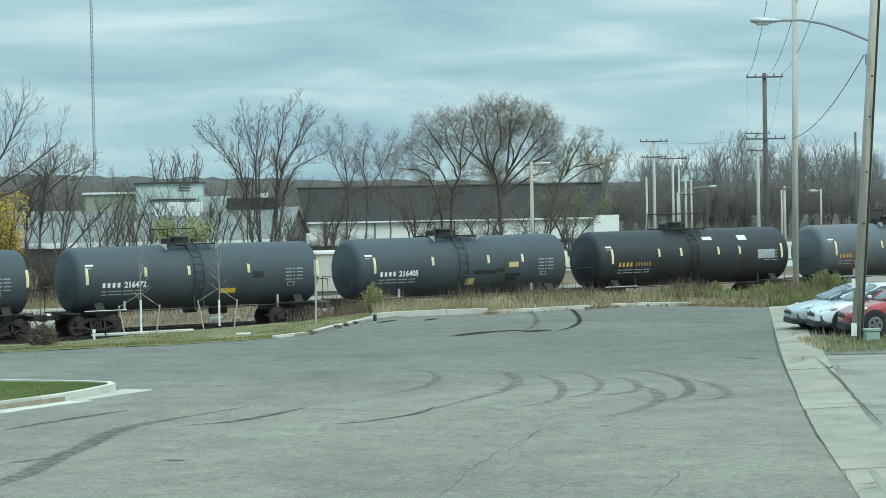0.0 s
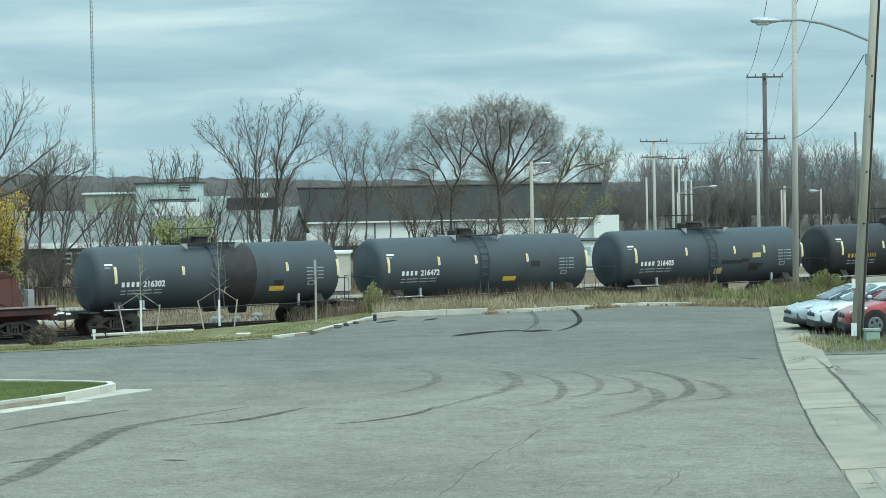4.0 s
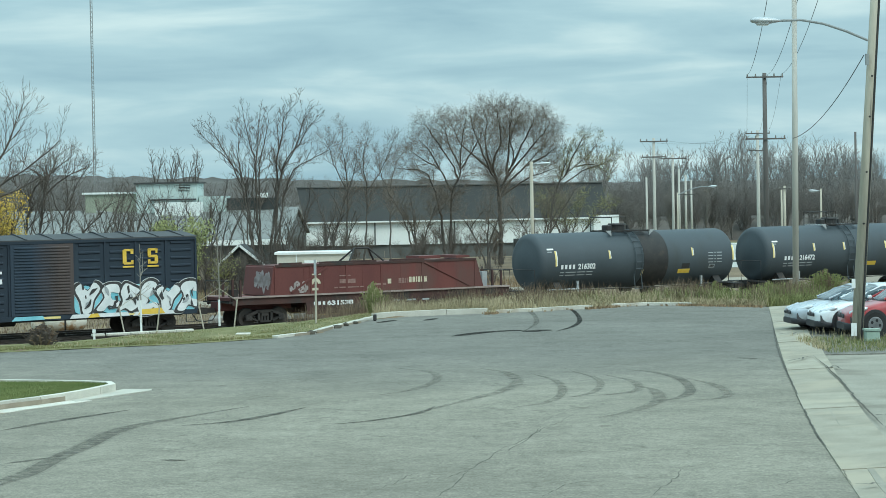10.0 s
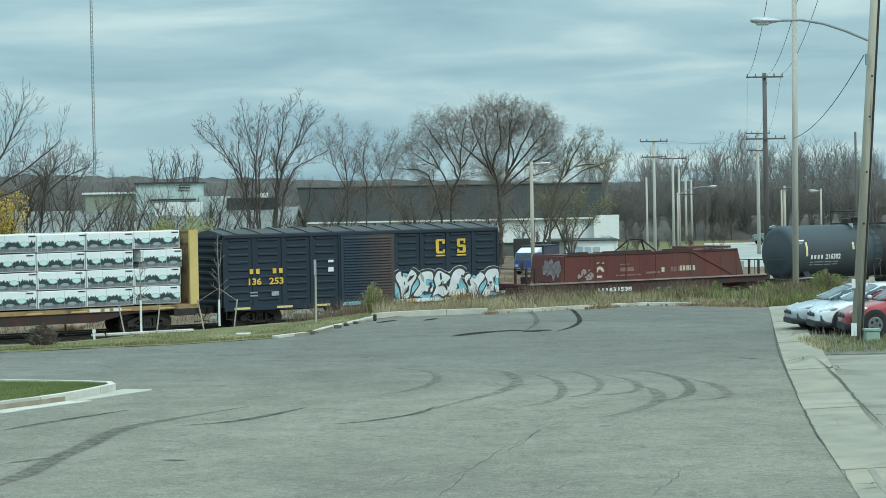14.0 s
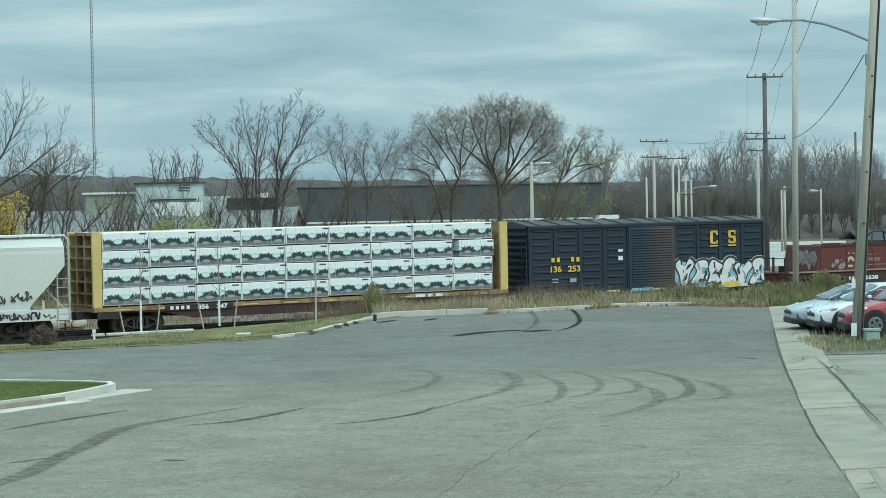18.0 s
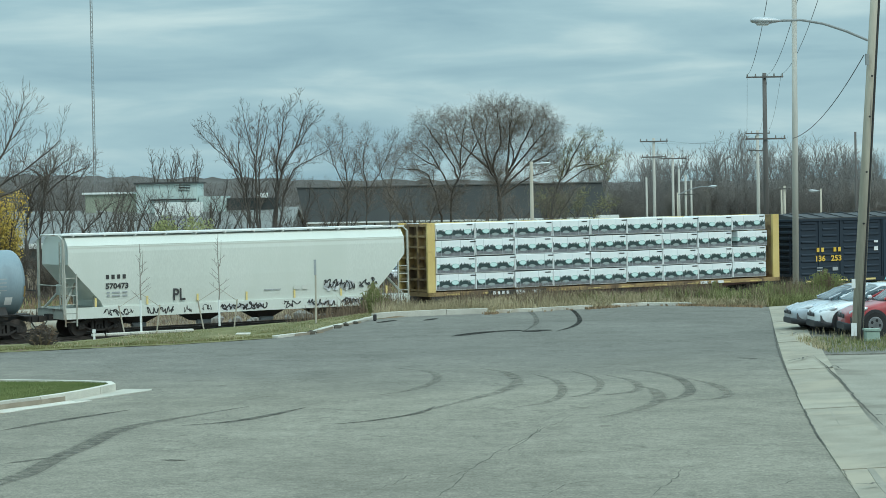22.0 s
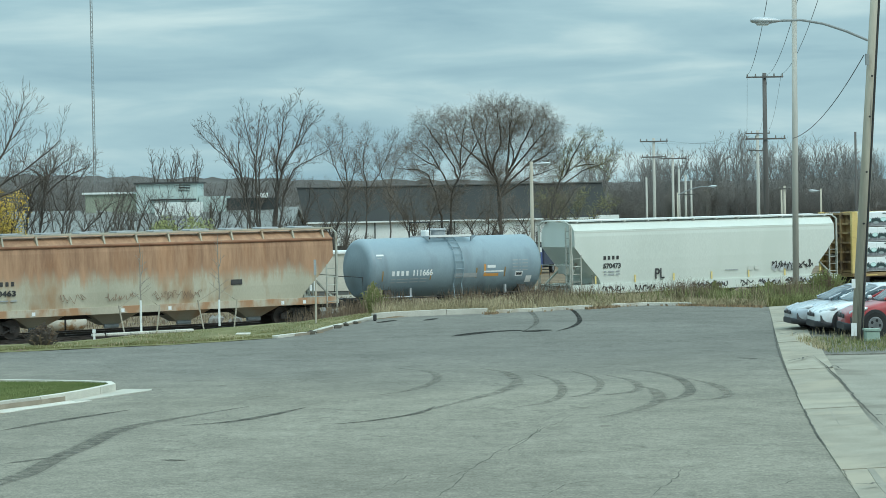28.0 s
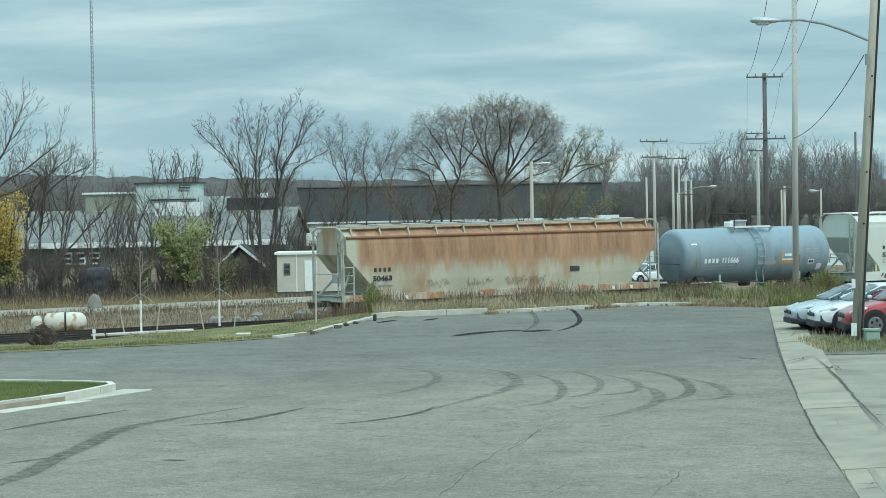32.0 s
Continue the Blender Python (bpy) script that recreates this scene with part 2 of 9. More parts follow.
    coil=surf("oxide_red_paint", (0.105, 0.029, 0.026), (0.15, 0.045, 0.038), 0.6, 0.7, 0, 0.1, 25, (0.1, 0.05, 0.042), 0.5, 0.58, stretch=(1, 1, 0.4)),
    box_blue=surf("dark_blue_paint", (0.011, 0.022, 0.037), (0.018, 0.032, 0.049), 0.7, 0.68, 0, 0.05, 25, (0.03, 0.05, 0.068), 0.5, 0.6, stretch=(1, 1, 0.4)),
    roof_grey=surf("galvanised_roof", (0.05, 0.054, 0.058), (0.08, 0.086, 0.09), 1, 0.85, 0.0, 0.05, 25),
    beam_yellow=surf("yellow_car_paint", (0.62, 0.46, 0.16), (0.7, 0.54, 0.22), 0.8, 0.6, 0, 0.05, 25, (0.3, 0.17, 0.05), 0.7, 0.57),
    beam_brown=surf("grimy_ochre_paint", (0.29, 0.19, 0.085), (0.4, 0.28, 0.135), 0.8, 0.75, 0, 0.1, 25, (0.15, 0.1, 0.06), 1.3, 0.5),
    white_car=surf("pale_hopper_paint", (0.62, 0.66, 0.6), (0.69, 0.725, 0.665), 0.3, 0.5, 0, 0.03, 25, (0.59, 0.63, 0.57), 0.3, 0.55, stretch=(1, 1, 0.3)),
    band_grey=surf("pale_grey_band", (0.56, 0.59, 0.53), (0.64, 0.66, 0.6), 0.5, 0.6, 0, 0.03, 25),
    mark_orange=surf("orange_lettering", (0.5, 0.3, 0.06), (0.6, 0.38, 0.1), 3, 0.6, 0, 0, 25),
    mark_dim=surf("faded_orange_lettering", (0.24, 0.16, 0.05), (0.36, 0.23, 0.08), 3, 0.6, 0, 0, 25),
    tan_panel=surf("tan_panel", (0.55, 0.43, 0.2), (0.62, 0.5, 0.25), 3, 0.6, 0, 0, 25),
    white=surf("white_paint", (0.74, 0.76, 0.74), (0.82, 0.83, 0.81), 1, 0.55, 0, 0.03, 25),
    cef_low=surf("faded_grey_green_paint", (0.37, 0.34, 0.26), (0.48, 0.44, 0.34), 0.5, 0.7, 0, 0.1, 25, (0.4, 0.27, 0.17), 0.5, 0.56, stretch=(1, 1, 0.25)),
    cef_rust=surf("rust_wash", (0.21, 0.1, 0.056), (0.32, 0.17, 0.1), 0.8, 0.85, 0, 0.2, 25, (0.28, 0.13, 0.075), 0.9, 0.52, stretch=(1, 1, 0.25)),
    frame_grey=surf("grimy_frame_paint", (0.36, 0.37, 0.32), (0.5, 0.51, 0.45), 1.2, 0.7, 0, 0.1, 25, (0.22, 0.17, 0.12), 1.5, 0.57),
    cef_sill=surf("rust_streaked_sill_paint", (0.43, 0.4, 0.31), (0.53, 0.49, 0.39), 0.9, 0.75, 0, 0.1, 25, (0.38, 0.22, 0.12), 1.1, 0.48, stretch=(1, 1, 0.5)),
    tag_brown=surf("faint_brown_spray", (0.2, 0.14, 0.1), (0.34, 0.24, 0.17), 2, 0.8, 0, 0, 25),
    coil_sill=surf("grimy_red_brown_sill", (0.045, 0.023, 0.02), (0.08, 0.038, 0.032), 1.2, 0.85, 0, 0.1, 25, (0.04, 0.033, 0.03), 0.9, 0.5),
    edge_pale=surf("worn_deck_edge", (0.26, 0.2, 0.18), (0.36, 0.29, 0.26), 1.5, 0.7, 0, 0.1, 25),
    face_dirt=surf("dirty_kerb_face", (0.25, 0.21, 0.155), (0.36, 0.31, 0.24), 2, 0.9, 0, 0.3, 30),
    box_green=surf("dull_green_box_paint", (0.27, 0.36, 0.3), (0.33, 0.43, 0.36), 2, 0.6, 0, 0.05, 25),
    mast_grey=surf("dull_mast_steel", (0.24, 0.26, 0.26), (0.3, 0.32, 0.32), 2, 0.7, 0, 0, 25),
    letter_white=surf("white_lettering", (0.75, 0.77, 0.77), (0.84, 0.86, 0.86), 3, 0.6, 0, 0, 25),
    letter_yellow=surf("yellow_lettering", (0.72, 0.47, 0.05), (0.8, 0.55, 0.1), 3, 0.6, 0, 0, 25),
    letter_black=surf("black_lettering", (0.03, 0.03, 0.03), (0.06, 0.06, 0.06), 3, 0.7, 0, 0, 25),
    letter_dim=surf("faded_lettering", (0.3, 0.33, 0.34), (0.4, 0.42, 0.43), 3, 0.7, 0, 0, 25),
    reflector=surf("yellow_reflective_tape", (0.76, 0.6, 0.22), (0.82, 0.67, 0.3), 4, 0.4, 0, 0, 25),
    letter_cream=surf("worn_cream_lettering", (0.5, 0.45, 0.33), (0.62, 0.57, 0.43), 6, 0.7, 0, 0, 25, (0.3, 0.14, 0.1), 4.0, 0.6),
    letter_pink=surf("faded_pinkish_lettering", (0.2, 0.11, 0.095), (0.3, 0.19, 0.165), 8, 0.7, 0, 0, 25),
    truck_paint=surf("grey_green_truck_paint", (0.17, 0.215, 0.22), (0.22, 0.265, 0.27), 3, 0.4, 0, 0, 40),
    truck_blue=surf("navy_truck_paint", (0.03, 0.06, 0.2), (0.045, 0.08, 0.26), 3, 0.4, 0, 0, 40),
    pale_pane=surf("pale_blue_window_panes", (0.36, 0.46, 0.5), (0.46, 0.56, 0.6), 1.5, 0.2, 0, 0, 40),
    pale_lot=surf("pale_concrete_yard", (0.33, 0.33, 0.3), (0.43, 0.43, 0.39), 0.12, 0.9, 0, 0.1, 6, (0.33, 0.31, 0.27), 0.08, 0.58),
    faded_tag=surf("faded_pale_spray", (0.3, 0.25, 0.24), (0.42, 0.37, 0.36), 3, 0.7, 0, 0, 25),
    cyan_paint=surf("cyan_spray_paint", (0.16, 0.48, 0.58), (0.28, 0.6, 0.68), 2, 0.6, 0, 0, 25),
    spray_white=surf("white_spray_paint", (0.62, 0.66, 0.66), (0.78, 0.8, 0.8), 2, 0.6, 0, 0, 25),
    orange=surf("orange_panel", (0.6, 0.28, 0.08), (0.66, 0.34, 0.1), 2, 0.6, 0, 0, 25),
    pole_wood=surf("weathered_pole_wood", (0.39, 0.355, 0.285), (0.52, 0.475, 0.385), 1.5, 0.95, 0, 0.4, 18, (0.13, 0.115, 0.1), 1.2, 0.58, stretch=(3, 3, 0.25)),
    pole_dark=surf("dark_pole_wood", (0.09, 0.085, 0.08), (0.14, 0.13, 0.12), 1.5, 0.95, 0, 0.3, 18, stretch=(3, 3, 0.25)),
    pole_pale=surf("pale_pole", (0.42, 0.405, 0.36), (0.52, 0.505, 0.45), 1.5, 0.85, 0, 0.2, 18, stretch=(3, 3, 0.25)),
    galv=surf("galvanised_steel", (0.45, 0.47, 0.48), (0.55, 0.57, 0.58), 2, 0.45, 0.5, 0.03, 25),
    wire=surf("black_wire", (0.03, 0.03, 0.03), (0.05, 0.05, 0.05), 2, 0.7, 0, 0, 25),
    metal_roof=surf("grey_metal_roof", (0.165, 0.17, 0.158), (0.215, 0.22, 0.205), 0.15, 0.75, 0.0, 0.05, 5, (0.13, 0.14, 0.14), 0.1, 0.55),
    metal_wall=surf("pale_green_metal_wall", (0.48, 0.57, 0.54), (0.56, 0.65, 0.62), 0.2, 0.6, 0, 0.05, 5),
    olive_wall=surf("olive_metal_wall", (0.3, 0.33, 0.25), (0.37, 0.4, 0.31), 0.2, 0.6, 0, 0.05, 5),
    wall_white=surf("white_metal_wall", (0.76, 0.79, 0.76), (0.84, 0.86, 0.83), 0.2, 0.6, 0, 0.05, 5, (0.55, 0.56, 0.52), 0.15, 0.62),
    wall_drab=surf("drab_wall", (0.11, 0.115, 0.11), (0.15, 0.155, 0.145), 0.3, 0.85, 0, 0.1, 5),
    shingle=surf("dark_roof", (0.038, 0.041, 0.04), (0.056, 0.06, 0.058), 0.2, 0.85, 0, 0.1, 5),
    dark=surf("dark_opening", (0.02, 0.022, 0.024), (0.035, 0.037, 0.04), 1, 0.6, 0, 0, 5),
    cream=surf("cream_siding", (0.5, 0.47, 0.4), (0.58, 0.55, 0.47), 1, 0.75, 0, 0.1, 10),
    tyre=surf("tyre_rubber", (0.02, 0.02, 0.02), (0.032, 0.032, 0.032), 5, 0.85, 0, 0.1, 40),
    rim=surf("alloy_rim", (0.2, 0.2, 0.205), (0.28, 0.285, 0.29), 5, 0.4, 0.6, 0, 40),
    car_silver=surf("silver_car_paint", (0.42, 0.46, 0.5), (0.46, 0.5, 0.54), 2, 0.3, 0.4, 0, 40, coat=0.8),
    car_white=surf("white_car_paint", (0.72, 0.76, 0.78), (0.76, 0.8, 0.82), 2, 0.3, 0, 0, 40, coat=0.8),
    car_red=surf("red_car_paint", (0.33, 0.02, 0.022), (0.4, 0.028, 0.03), 2, 0.35, 0, 0, 40, coat=0.8),
    trim_black=surf("black_plastic", (0.02, 0.02, 0.022), (0.03, 0.03, 0.033), 4, 0.6, 0, 0.05, 40),
    lamp_glass=surf("headlamp_lens", (0.55, 0.58, 0.6), (0.65, 0.68, 0.7), 6, 0.15, 0.2, 0, 40, coat=1.0),
    car_glass=glass("car_glass", (0.2, 0.26, 0.28)),
    rust_white=surf("rusty_white_tank", (0.58, 0.56, 0.47), (0.7, 0.68, 0.6), 1, 0.7, 0, 0.1, 20, (0.36, 0.22, 0.11), 2.2, 0.52),
    stone=surf("grey_stone", (0.19, 0.18, 0.16), (0.28, 0.27, 0.245), 2, 0.95, 0, 0.4, 15),
)


def rust_wash():
    """Faded grey green paint with rust running down from the eaves in uneven tongues."""
    m = surf("rust_washed_paint", (0.43, 0.415, 0.32), (0.53, 0.51, 0.4), 0.5, 0.75, 0, 0.1, 25, (0.37, 0.25, 0.15), 0.8, 0.55, stretch=(1, 1, 0.3))
    n, l = m.node_tree.nodes, m.node_tree.links
    p = n["Principled BSDF"]
    below = p.inputs["Base Color"].links[0].from_socket
    tc = n.new("ShaderNodeTexCoord")
    sep = n.new("ShaderNodeSeparateXYZ")
    l.new(tc.outputs["Object"], sep.inputs[0])
    mp = n.new("ShaderNodeMapping")
    mp.inputs["Scale"].default_value = (1.0, 1.0, 0.12)
    l.new(tc.outputs["Object"], mp.inputs["Vector"])
    ns = n.new("ShaderNodeTexNoise")
    ns.inputs["Scale"].default_value, ns.inputs["Detail"].default_value, ns.inputs["Roughness"].default_value = 1.7, 9.0, 0.72
    l.new(mp.outputs[0], ns.inputs["Vector"])
    add = n.new("ShaderNodeMath")
    add.operation = "MULTIPLY_ADD"
    l.new(ns.outputs["Fac"], add.inputs[0])
    add.inputs[1].default_value = 2.6
    l.new(sep.outputs[2], add.inputs[2])
    mr = n.new("ShaderNodeMapRange")
    mr.interpolation_type = "SMOOTHSTEP"
    mr.inputs["From Min"].default_value, mr.inputs["From Max"].default_value = 3.45, 4.35
    mr.inputs["To Max"].default_value = 0.9
    l.new(add.outputs[0], mr.inputs["Value"])
    tone = n.new("ShaderNodeValToRGB")
    e = tone.color_ramp.elements
    e[0].position, e[0].color = 0.36, (0.24, 0.112, 0.058, 1)
    e[1].position, e[1].color = 0.62, (0.46, 0.262, 0.15, 1)
    l.new(ns.outputs["Fac"], tone.inputs["Fac"])
    mx = n.new("ShaderNodeMix")
    mx.data_type = "RGBA"
    # the outer end panel kept its grey
    side = n.new("ShaderNodeMath")
    side.operation = "MULTIPLY_ADD"
    l.new(ns.outputs["Fac"], side.inputs[0])
    side.inputs[1].default_value = 0.8
    l.new(sep.outputs[0], side.inputs[2])
    kept = n.new("ShaderNodeMapRange")
    kept.inputs["From Min"].default_value, kept.inputs["From Max"].default_value = -8.6, -8.3
    l.new(side.outputs[0], kept.inputs["Value"])
    both = n.new("ShaderNodeMath")
    both.operation = "MULTIPLY"
    l.new(mr.outputs["Result"], both.inputs[0])
    l.new(kept.outputs["Result"], both.inputs[1])
    l.new(both.outputs[0], mx.inputs[0])
    l.new(below, mx.inputs[6])
    l.new(tone.outputs["Color"], mx.inputs[7])
    l.new(mx.outputs[2], p.inputs["Base Color"])
    return m


def worn(m, low, high):
    """Lets the surface below show through a mark where it has worn off."""
    n, l = m.node_tree.nodes, m.node_tree.links
    tc = n.new("ShaderNodeTexCoord")
    t = n.new("ShaderNodeTexNoise")
    t.inputs["Scale"].default_value, t.inputs["Detail"].default_value, t.inputs["Roughness"].default_value = 3.5, 8.0, 0.75
    l.new(tc.outputs["Object"], t.inputs["Vector"])
    r = n.new("ShaderNodeMapRange")
    for k, v in zip(("From Min", "From Max", "To Min", "To Max"), (0.36, 0.62, low, high)):
        r.inputs[k].default_value = v
    l.new(t.outputs["Fac"], r.inputs["Value"])
    l.new(r.outputs["Result"], n["Principled BSDF"].inputs["Alpha"])


worn(M["faint"], 0.0, 0.42)
worn(M["trace"], 0.0, 0.22)
worn(M["skid"], 0.1, 0.5)
worn(M["dark_skid"], 0.15, 0.75)
worn(M["black_rubber"], 0.3, 0.85)
worn(M["crack"], 0.3, 1.0)
M["cef_body"] = rust_wash()


def door_wash():
    """Dark blue door paint that rusts brown towards one edge."""
    m = surf("rusting_door_paint", (0.018, 0.034, 0.055), (0.027, 0.046, 0.07), 0.7, 0.65, 0, 0.05, 25)
    n, l = m.node_tree.nodes, m.node_tree.links
    p = n["Principled BSDF"]
    below = p.inputs["Base Color"].links[0].from_socket
    tc = n.new("ShaderNodeTexCoord")
    sep = n.new("ShaderNodeSeparateXYZ")
    l.new(tc.outputs["Object"], sep.inputs[0])
    ns = n.new("ShaderNodeTexNoise")
    ns.inputs["Scale"].default_value, ns.inputs["Detail"].default_value = 1.6, 5.0
    l.new(tc.outputs["Object"], ns.inputs["Vector"])
    add = n.new("ShaderNodeMath")
    add.operation = "MULTIPLY_ADD"
    l.new(ns.outputs["Fac"], add.inputs[0])
    add.inputs[1].default_value = 1.8
    l.new(sep.outputs[0], add.inputs[2])
    mr = n.new("ShaderNodeMapRange")
    mr.inputs["From Min"].default_value, mr.inputs["From Max"].default_value = 0.3, 1.9
    mr.inputs["To Max"].default_value = 0.8
    l.new(add.outputs[0], mr.inputs["Value"])
    mx = n.new("ShaderNodeMix")
    mx.data_type = "RGBA"
    mx.inputs[7].default_value = (0.085, 0.06, 0.05, 1)
    l.new(mr.outputs["Result"], mx.inputs[0])
    l.new(below, mx.inputs[6])
    l.new(mx.outputs[2], p.inputs["Base Color"])
    return m


M["door_rust"] = door_wash()


# ---- mesh helpers ----
def part(name, bm, material, parent=None, label="", smooth=False, at=None):
    """Links a bmesh as one mesh object under a thing or a part."""
    me = bpy.data.meshes.new(name)
    bm.normal_update()
    bm.to_mesh(me)
    bm.free()
    return hang(name, me, material, parent, label, smooth, at)


def hang(name, me, material=None, parent=None, label="", smooth=False, at=None):
    if material is not None and not me.materials:
        for x in (material if isinstance(material, (list, tuple)) else (material,)):
            me.materials.append(x)
    if smooth:
        me.polygons.foreach_set("use_smooth", [len(p.vertices) < 7 for p in me.polygons])
    ob = new(name, me)
    if parent is not None:
        ob.parent = parent
    if at is not None:
        ob.matrix_basis = at
    if label:
        ob["label"] = label
    return ob


def box(x0, x1, y0, y1, z0, z1, bm=None, bevel=0.0):
    bm = bm or bmesh.new()
    v = [bm.verts.new(p) for p in ((x0, y0, z0), (x1, y0, z0), (x1, y1, z0), (x0, y1, z0), (x0, y0, z1), (x1, y0, z1), (x1, y1, z1), (x0, y1, z1))]
    f = [bm.faces.new([v[i] for i in q]) for q in ((3, 2, 1, 0), (4, 5, 6, 7), (0, 1, 5, 4), (1, 2, 6, 5), (2, 3, 7, 6), (3, 0, 4, 7))]
    if bevel:
        bmesh.ops.bevel(bm, geom=list({e for q in f for e in q.edges}), offset=bevel, segments=1, affect="EDGES")
    return bm


def tube(p0, p1, r0, r1=None, n=8, bm=None, caps=True):
    """A straight tapered rod from p0 to p1."""
    bm = bm or bmesh.new()
    r1 = r0 if r1 is None else r1
    p0, p1 = Vector(p0), Vector(p1)
    d = (p1 - p0).normalized()
    s = d.orthogonal().normalized()
    t = d.cross(s)
    rings = []
    for p, r in ((p0, r0), (p1, r1)):
        rings.append([bm.verts.new(p + r * (math.cos(2 * math.pi * i / n) * s + math.sin(2 * math.pi * i / n) * t)) for i in range(n)])
    for i in range(n):
        bm.faces.new((rings[0][i], rings[0][(i + 1) % n], rings[1][(i + 1) % n], rings[1][i]))
    if caps:
        bm.faces.new(rings[0][::-1])
        bm.faces.new(rings[1])
    return bm


def pipe(pts, r, n=6, bm=None):
    """A bent rod through the points, in one piece."""
    bm = bm or bmesh.new()
    pts = [Vector(p) for p in pts]
    rings = []
    for i, p in enumerate(pts):
        d = (pts[min(i + 1, len(pts) - 1)] - pts[max(i - 1, 0)]).normalized()
        up = Vector((0, 0, 1)) if abs(d.z) < 0.8 else Vector((0, 1, 0))
        s = d.cross(up).normalized()
        t = s.cross(d)
        rings.append([bm.verts.new(p + r * (math.cos(2 * math.pi * k / n) * s + math.sin(2 * math.pi * k / n) * t)) for k in range(n)])
    for a, b in zip(rings, rings[1:]):
        for k in range(n):
            bm.faces.new((a[k], a[(k + 1) % n], b[(k + 1) % n], b[k]))
    bm.faces.new(rings[0][::-1])
    bm.faces.new(rings[-1])
    return bm


def extrude(profile, x0, x1, bm=None, axis="x"):
    """A closed (y, z) outline drawn out along x (or an (x, z) outline along y)."""
    bm = bm or bmesh.new()
    put = (lambda a, p: (a, p[0], p[1])) if axis == "x" else ((lambda a, p: (p[0], a, p[1])) if axis == "y" else (lambda a, p: (p[0], p[1], a)))
    r0 = [bm.verts.new(put(x0, p)) for p in profile]
    r1 = [bm.verts.new(put(x1, p)) for p in profile]
    k = len(profile)
    for i in range(k):
        bm.faces.new((r0[i], r0[(i + 1) % k], r1[(i + 1) % k], r1[i]))
    bm.faces.new(r0[::-1])
    bm.faces.new(r1)
    bmesh.ops.recalc_face_normals(bm, faces=bm.faces)
    return bm


def lathe(stations, n=40, bm=None, zc=0.0):
    """A round body along x from (x, radius) stations."""
    bm = bm or bmesh.new()
    rings = []
    for x, r in stations:
        rings.append([bm.verts.new((x, r * math.sin(2 * math.pi * i / n), zc + r * math.cos(2 * math.pi * i / n))) for i in range(n)])
    for a, b in zip(rings, rings[1:]):
        for i in range(n):
            bm.faces.new((a[i], a[(i + 1) % n], b[(i + 1) % n], b[i]))
    bm.faces.new(rings[0])
    bm.faces.new(rings[-1][::-1])
    bmesh.ops.recalc_face_normals(bm, faces=bm.faces)
    return bm


def text_mesh(s, height, width=None):
    """Letters of that cap height as a flat mesh in x, z, from the origin."""
    cu = bpy.data.curves.new("letters", "FONT")
    cu.body, cu.size, cu.extrude, cu.offset = s, height / 0.7, 0.004, 0.012
    cu.resolution_u = 3
    ob = bpy.data.objects.new("letters", cu)
    scene.collection.objects.link(ob)
    bpy.context.view_layer.update()
    me = bpy.data.meshes.new_from_object(ob.evaluated_get(bpy.context.evaluated_depsgraph_get()))
    bpy.data.objects.remove(ob)
    co = np.empty(len(me.vertices) * 3)
    me.vertices.foreach_get("co", co)
    co = co.reshape(-1, 3)
    if width:
        co[:, 0] *= width / max(1e-6, co[:, 0].max())
    me.vertices.foreach_set("co", np.stack([co[:, 0], -co[:, 2], co[:, 1]], 1).ravel())
    me.update()
    return me


def bend(me, dx, dz, zc, r):
    """Lays a flat mesh (x, z) on the street side of a tank of radius r with its axis at height zc."""
    co = np.empty(len(me.vertices) * 3)
    me.vertices.foreach_get("co", co)
    co = co.reshape(-1, 3)
    x, z = co[:, 0] + dx, co[:, 2] + dz
    y = -np.sqrt(np.maximum(0.01, r * r - (z - zc) ** 2)) + co[:, 1] - 0.008
    me.vertices.foreach_set("co", np.stack([x, y, z], 1).ravel())
    me.update()
    return me


def patch_mesh(x0, x1, z0, z1, nz=6):
    bm = bmesh.new()
    rows = [[bm.verts.new((x, 0, z0 + (z1 - z0) * i / nz)) for x in (x0, x1)] for i in range(nz + 1)]
    for a, b in zip(rows, rows[1:]):
        bm.faces.new((a[0], a[1], b[1], b[0]))
    me = bpy.data.meshes.new("patch")
    bm.to_mesh(me)
    bm.free()
    return me


def thing(name, label, category, group="", at=None, kind=""):
    e = new(name)
    e.empty_display_size = 0.3
    if at is not None:
        e.matrix_basis = at
    return tagged(e, label, category, group, kind)


def raw(name, verts, faces, material, parent=None, label=""):
    me = bpy.data.meshes.new(name)
    if isinstance(verts, np.ndarray):
        me.vertices.add(len(verts))
        me.vertices.foreach_set("co", verts.astype(np.float32).ravel())
        me.loops.add(faces.size)
        me.loops.foreach_set("vertex_index", faces.astype(np.int32).ravel())
        me.polygons.add(len(faces))
        me.polygons.foreach_set("loop_start", np.arange(len(faces), dtype=np.int32) * faces.shape[1])
    else:
        me.from_pydata([tuple(v) for v in verts], [], [tuple(f) for f in faces])
    me.update()
    return hang(name, me, material, parent, label)


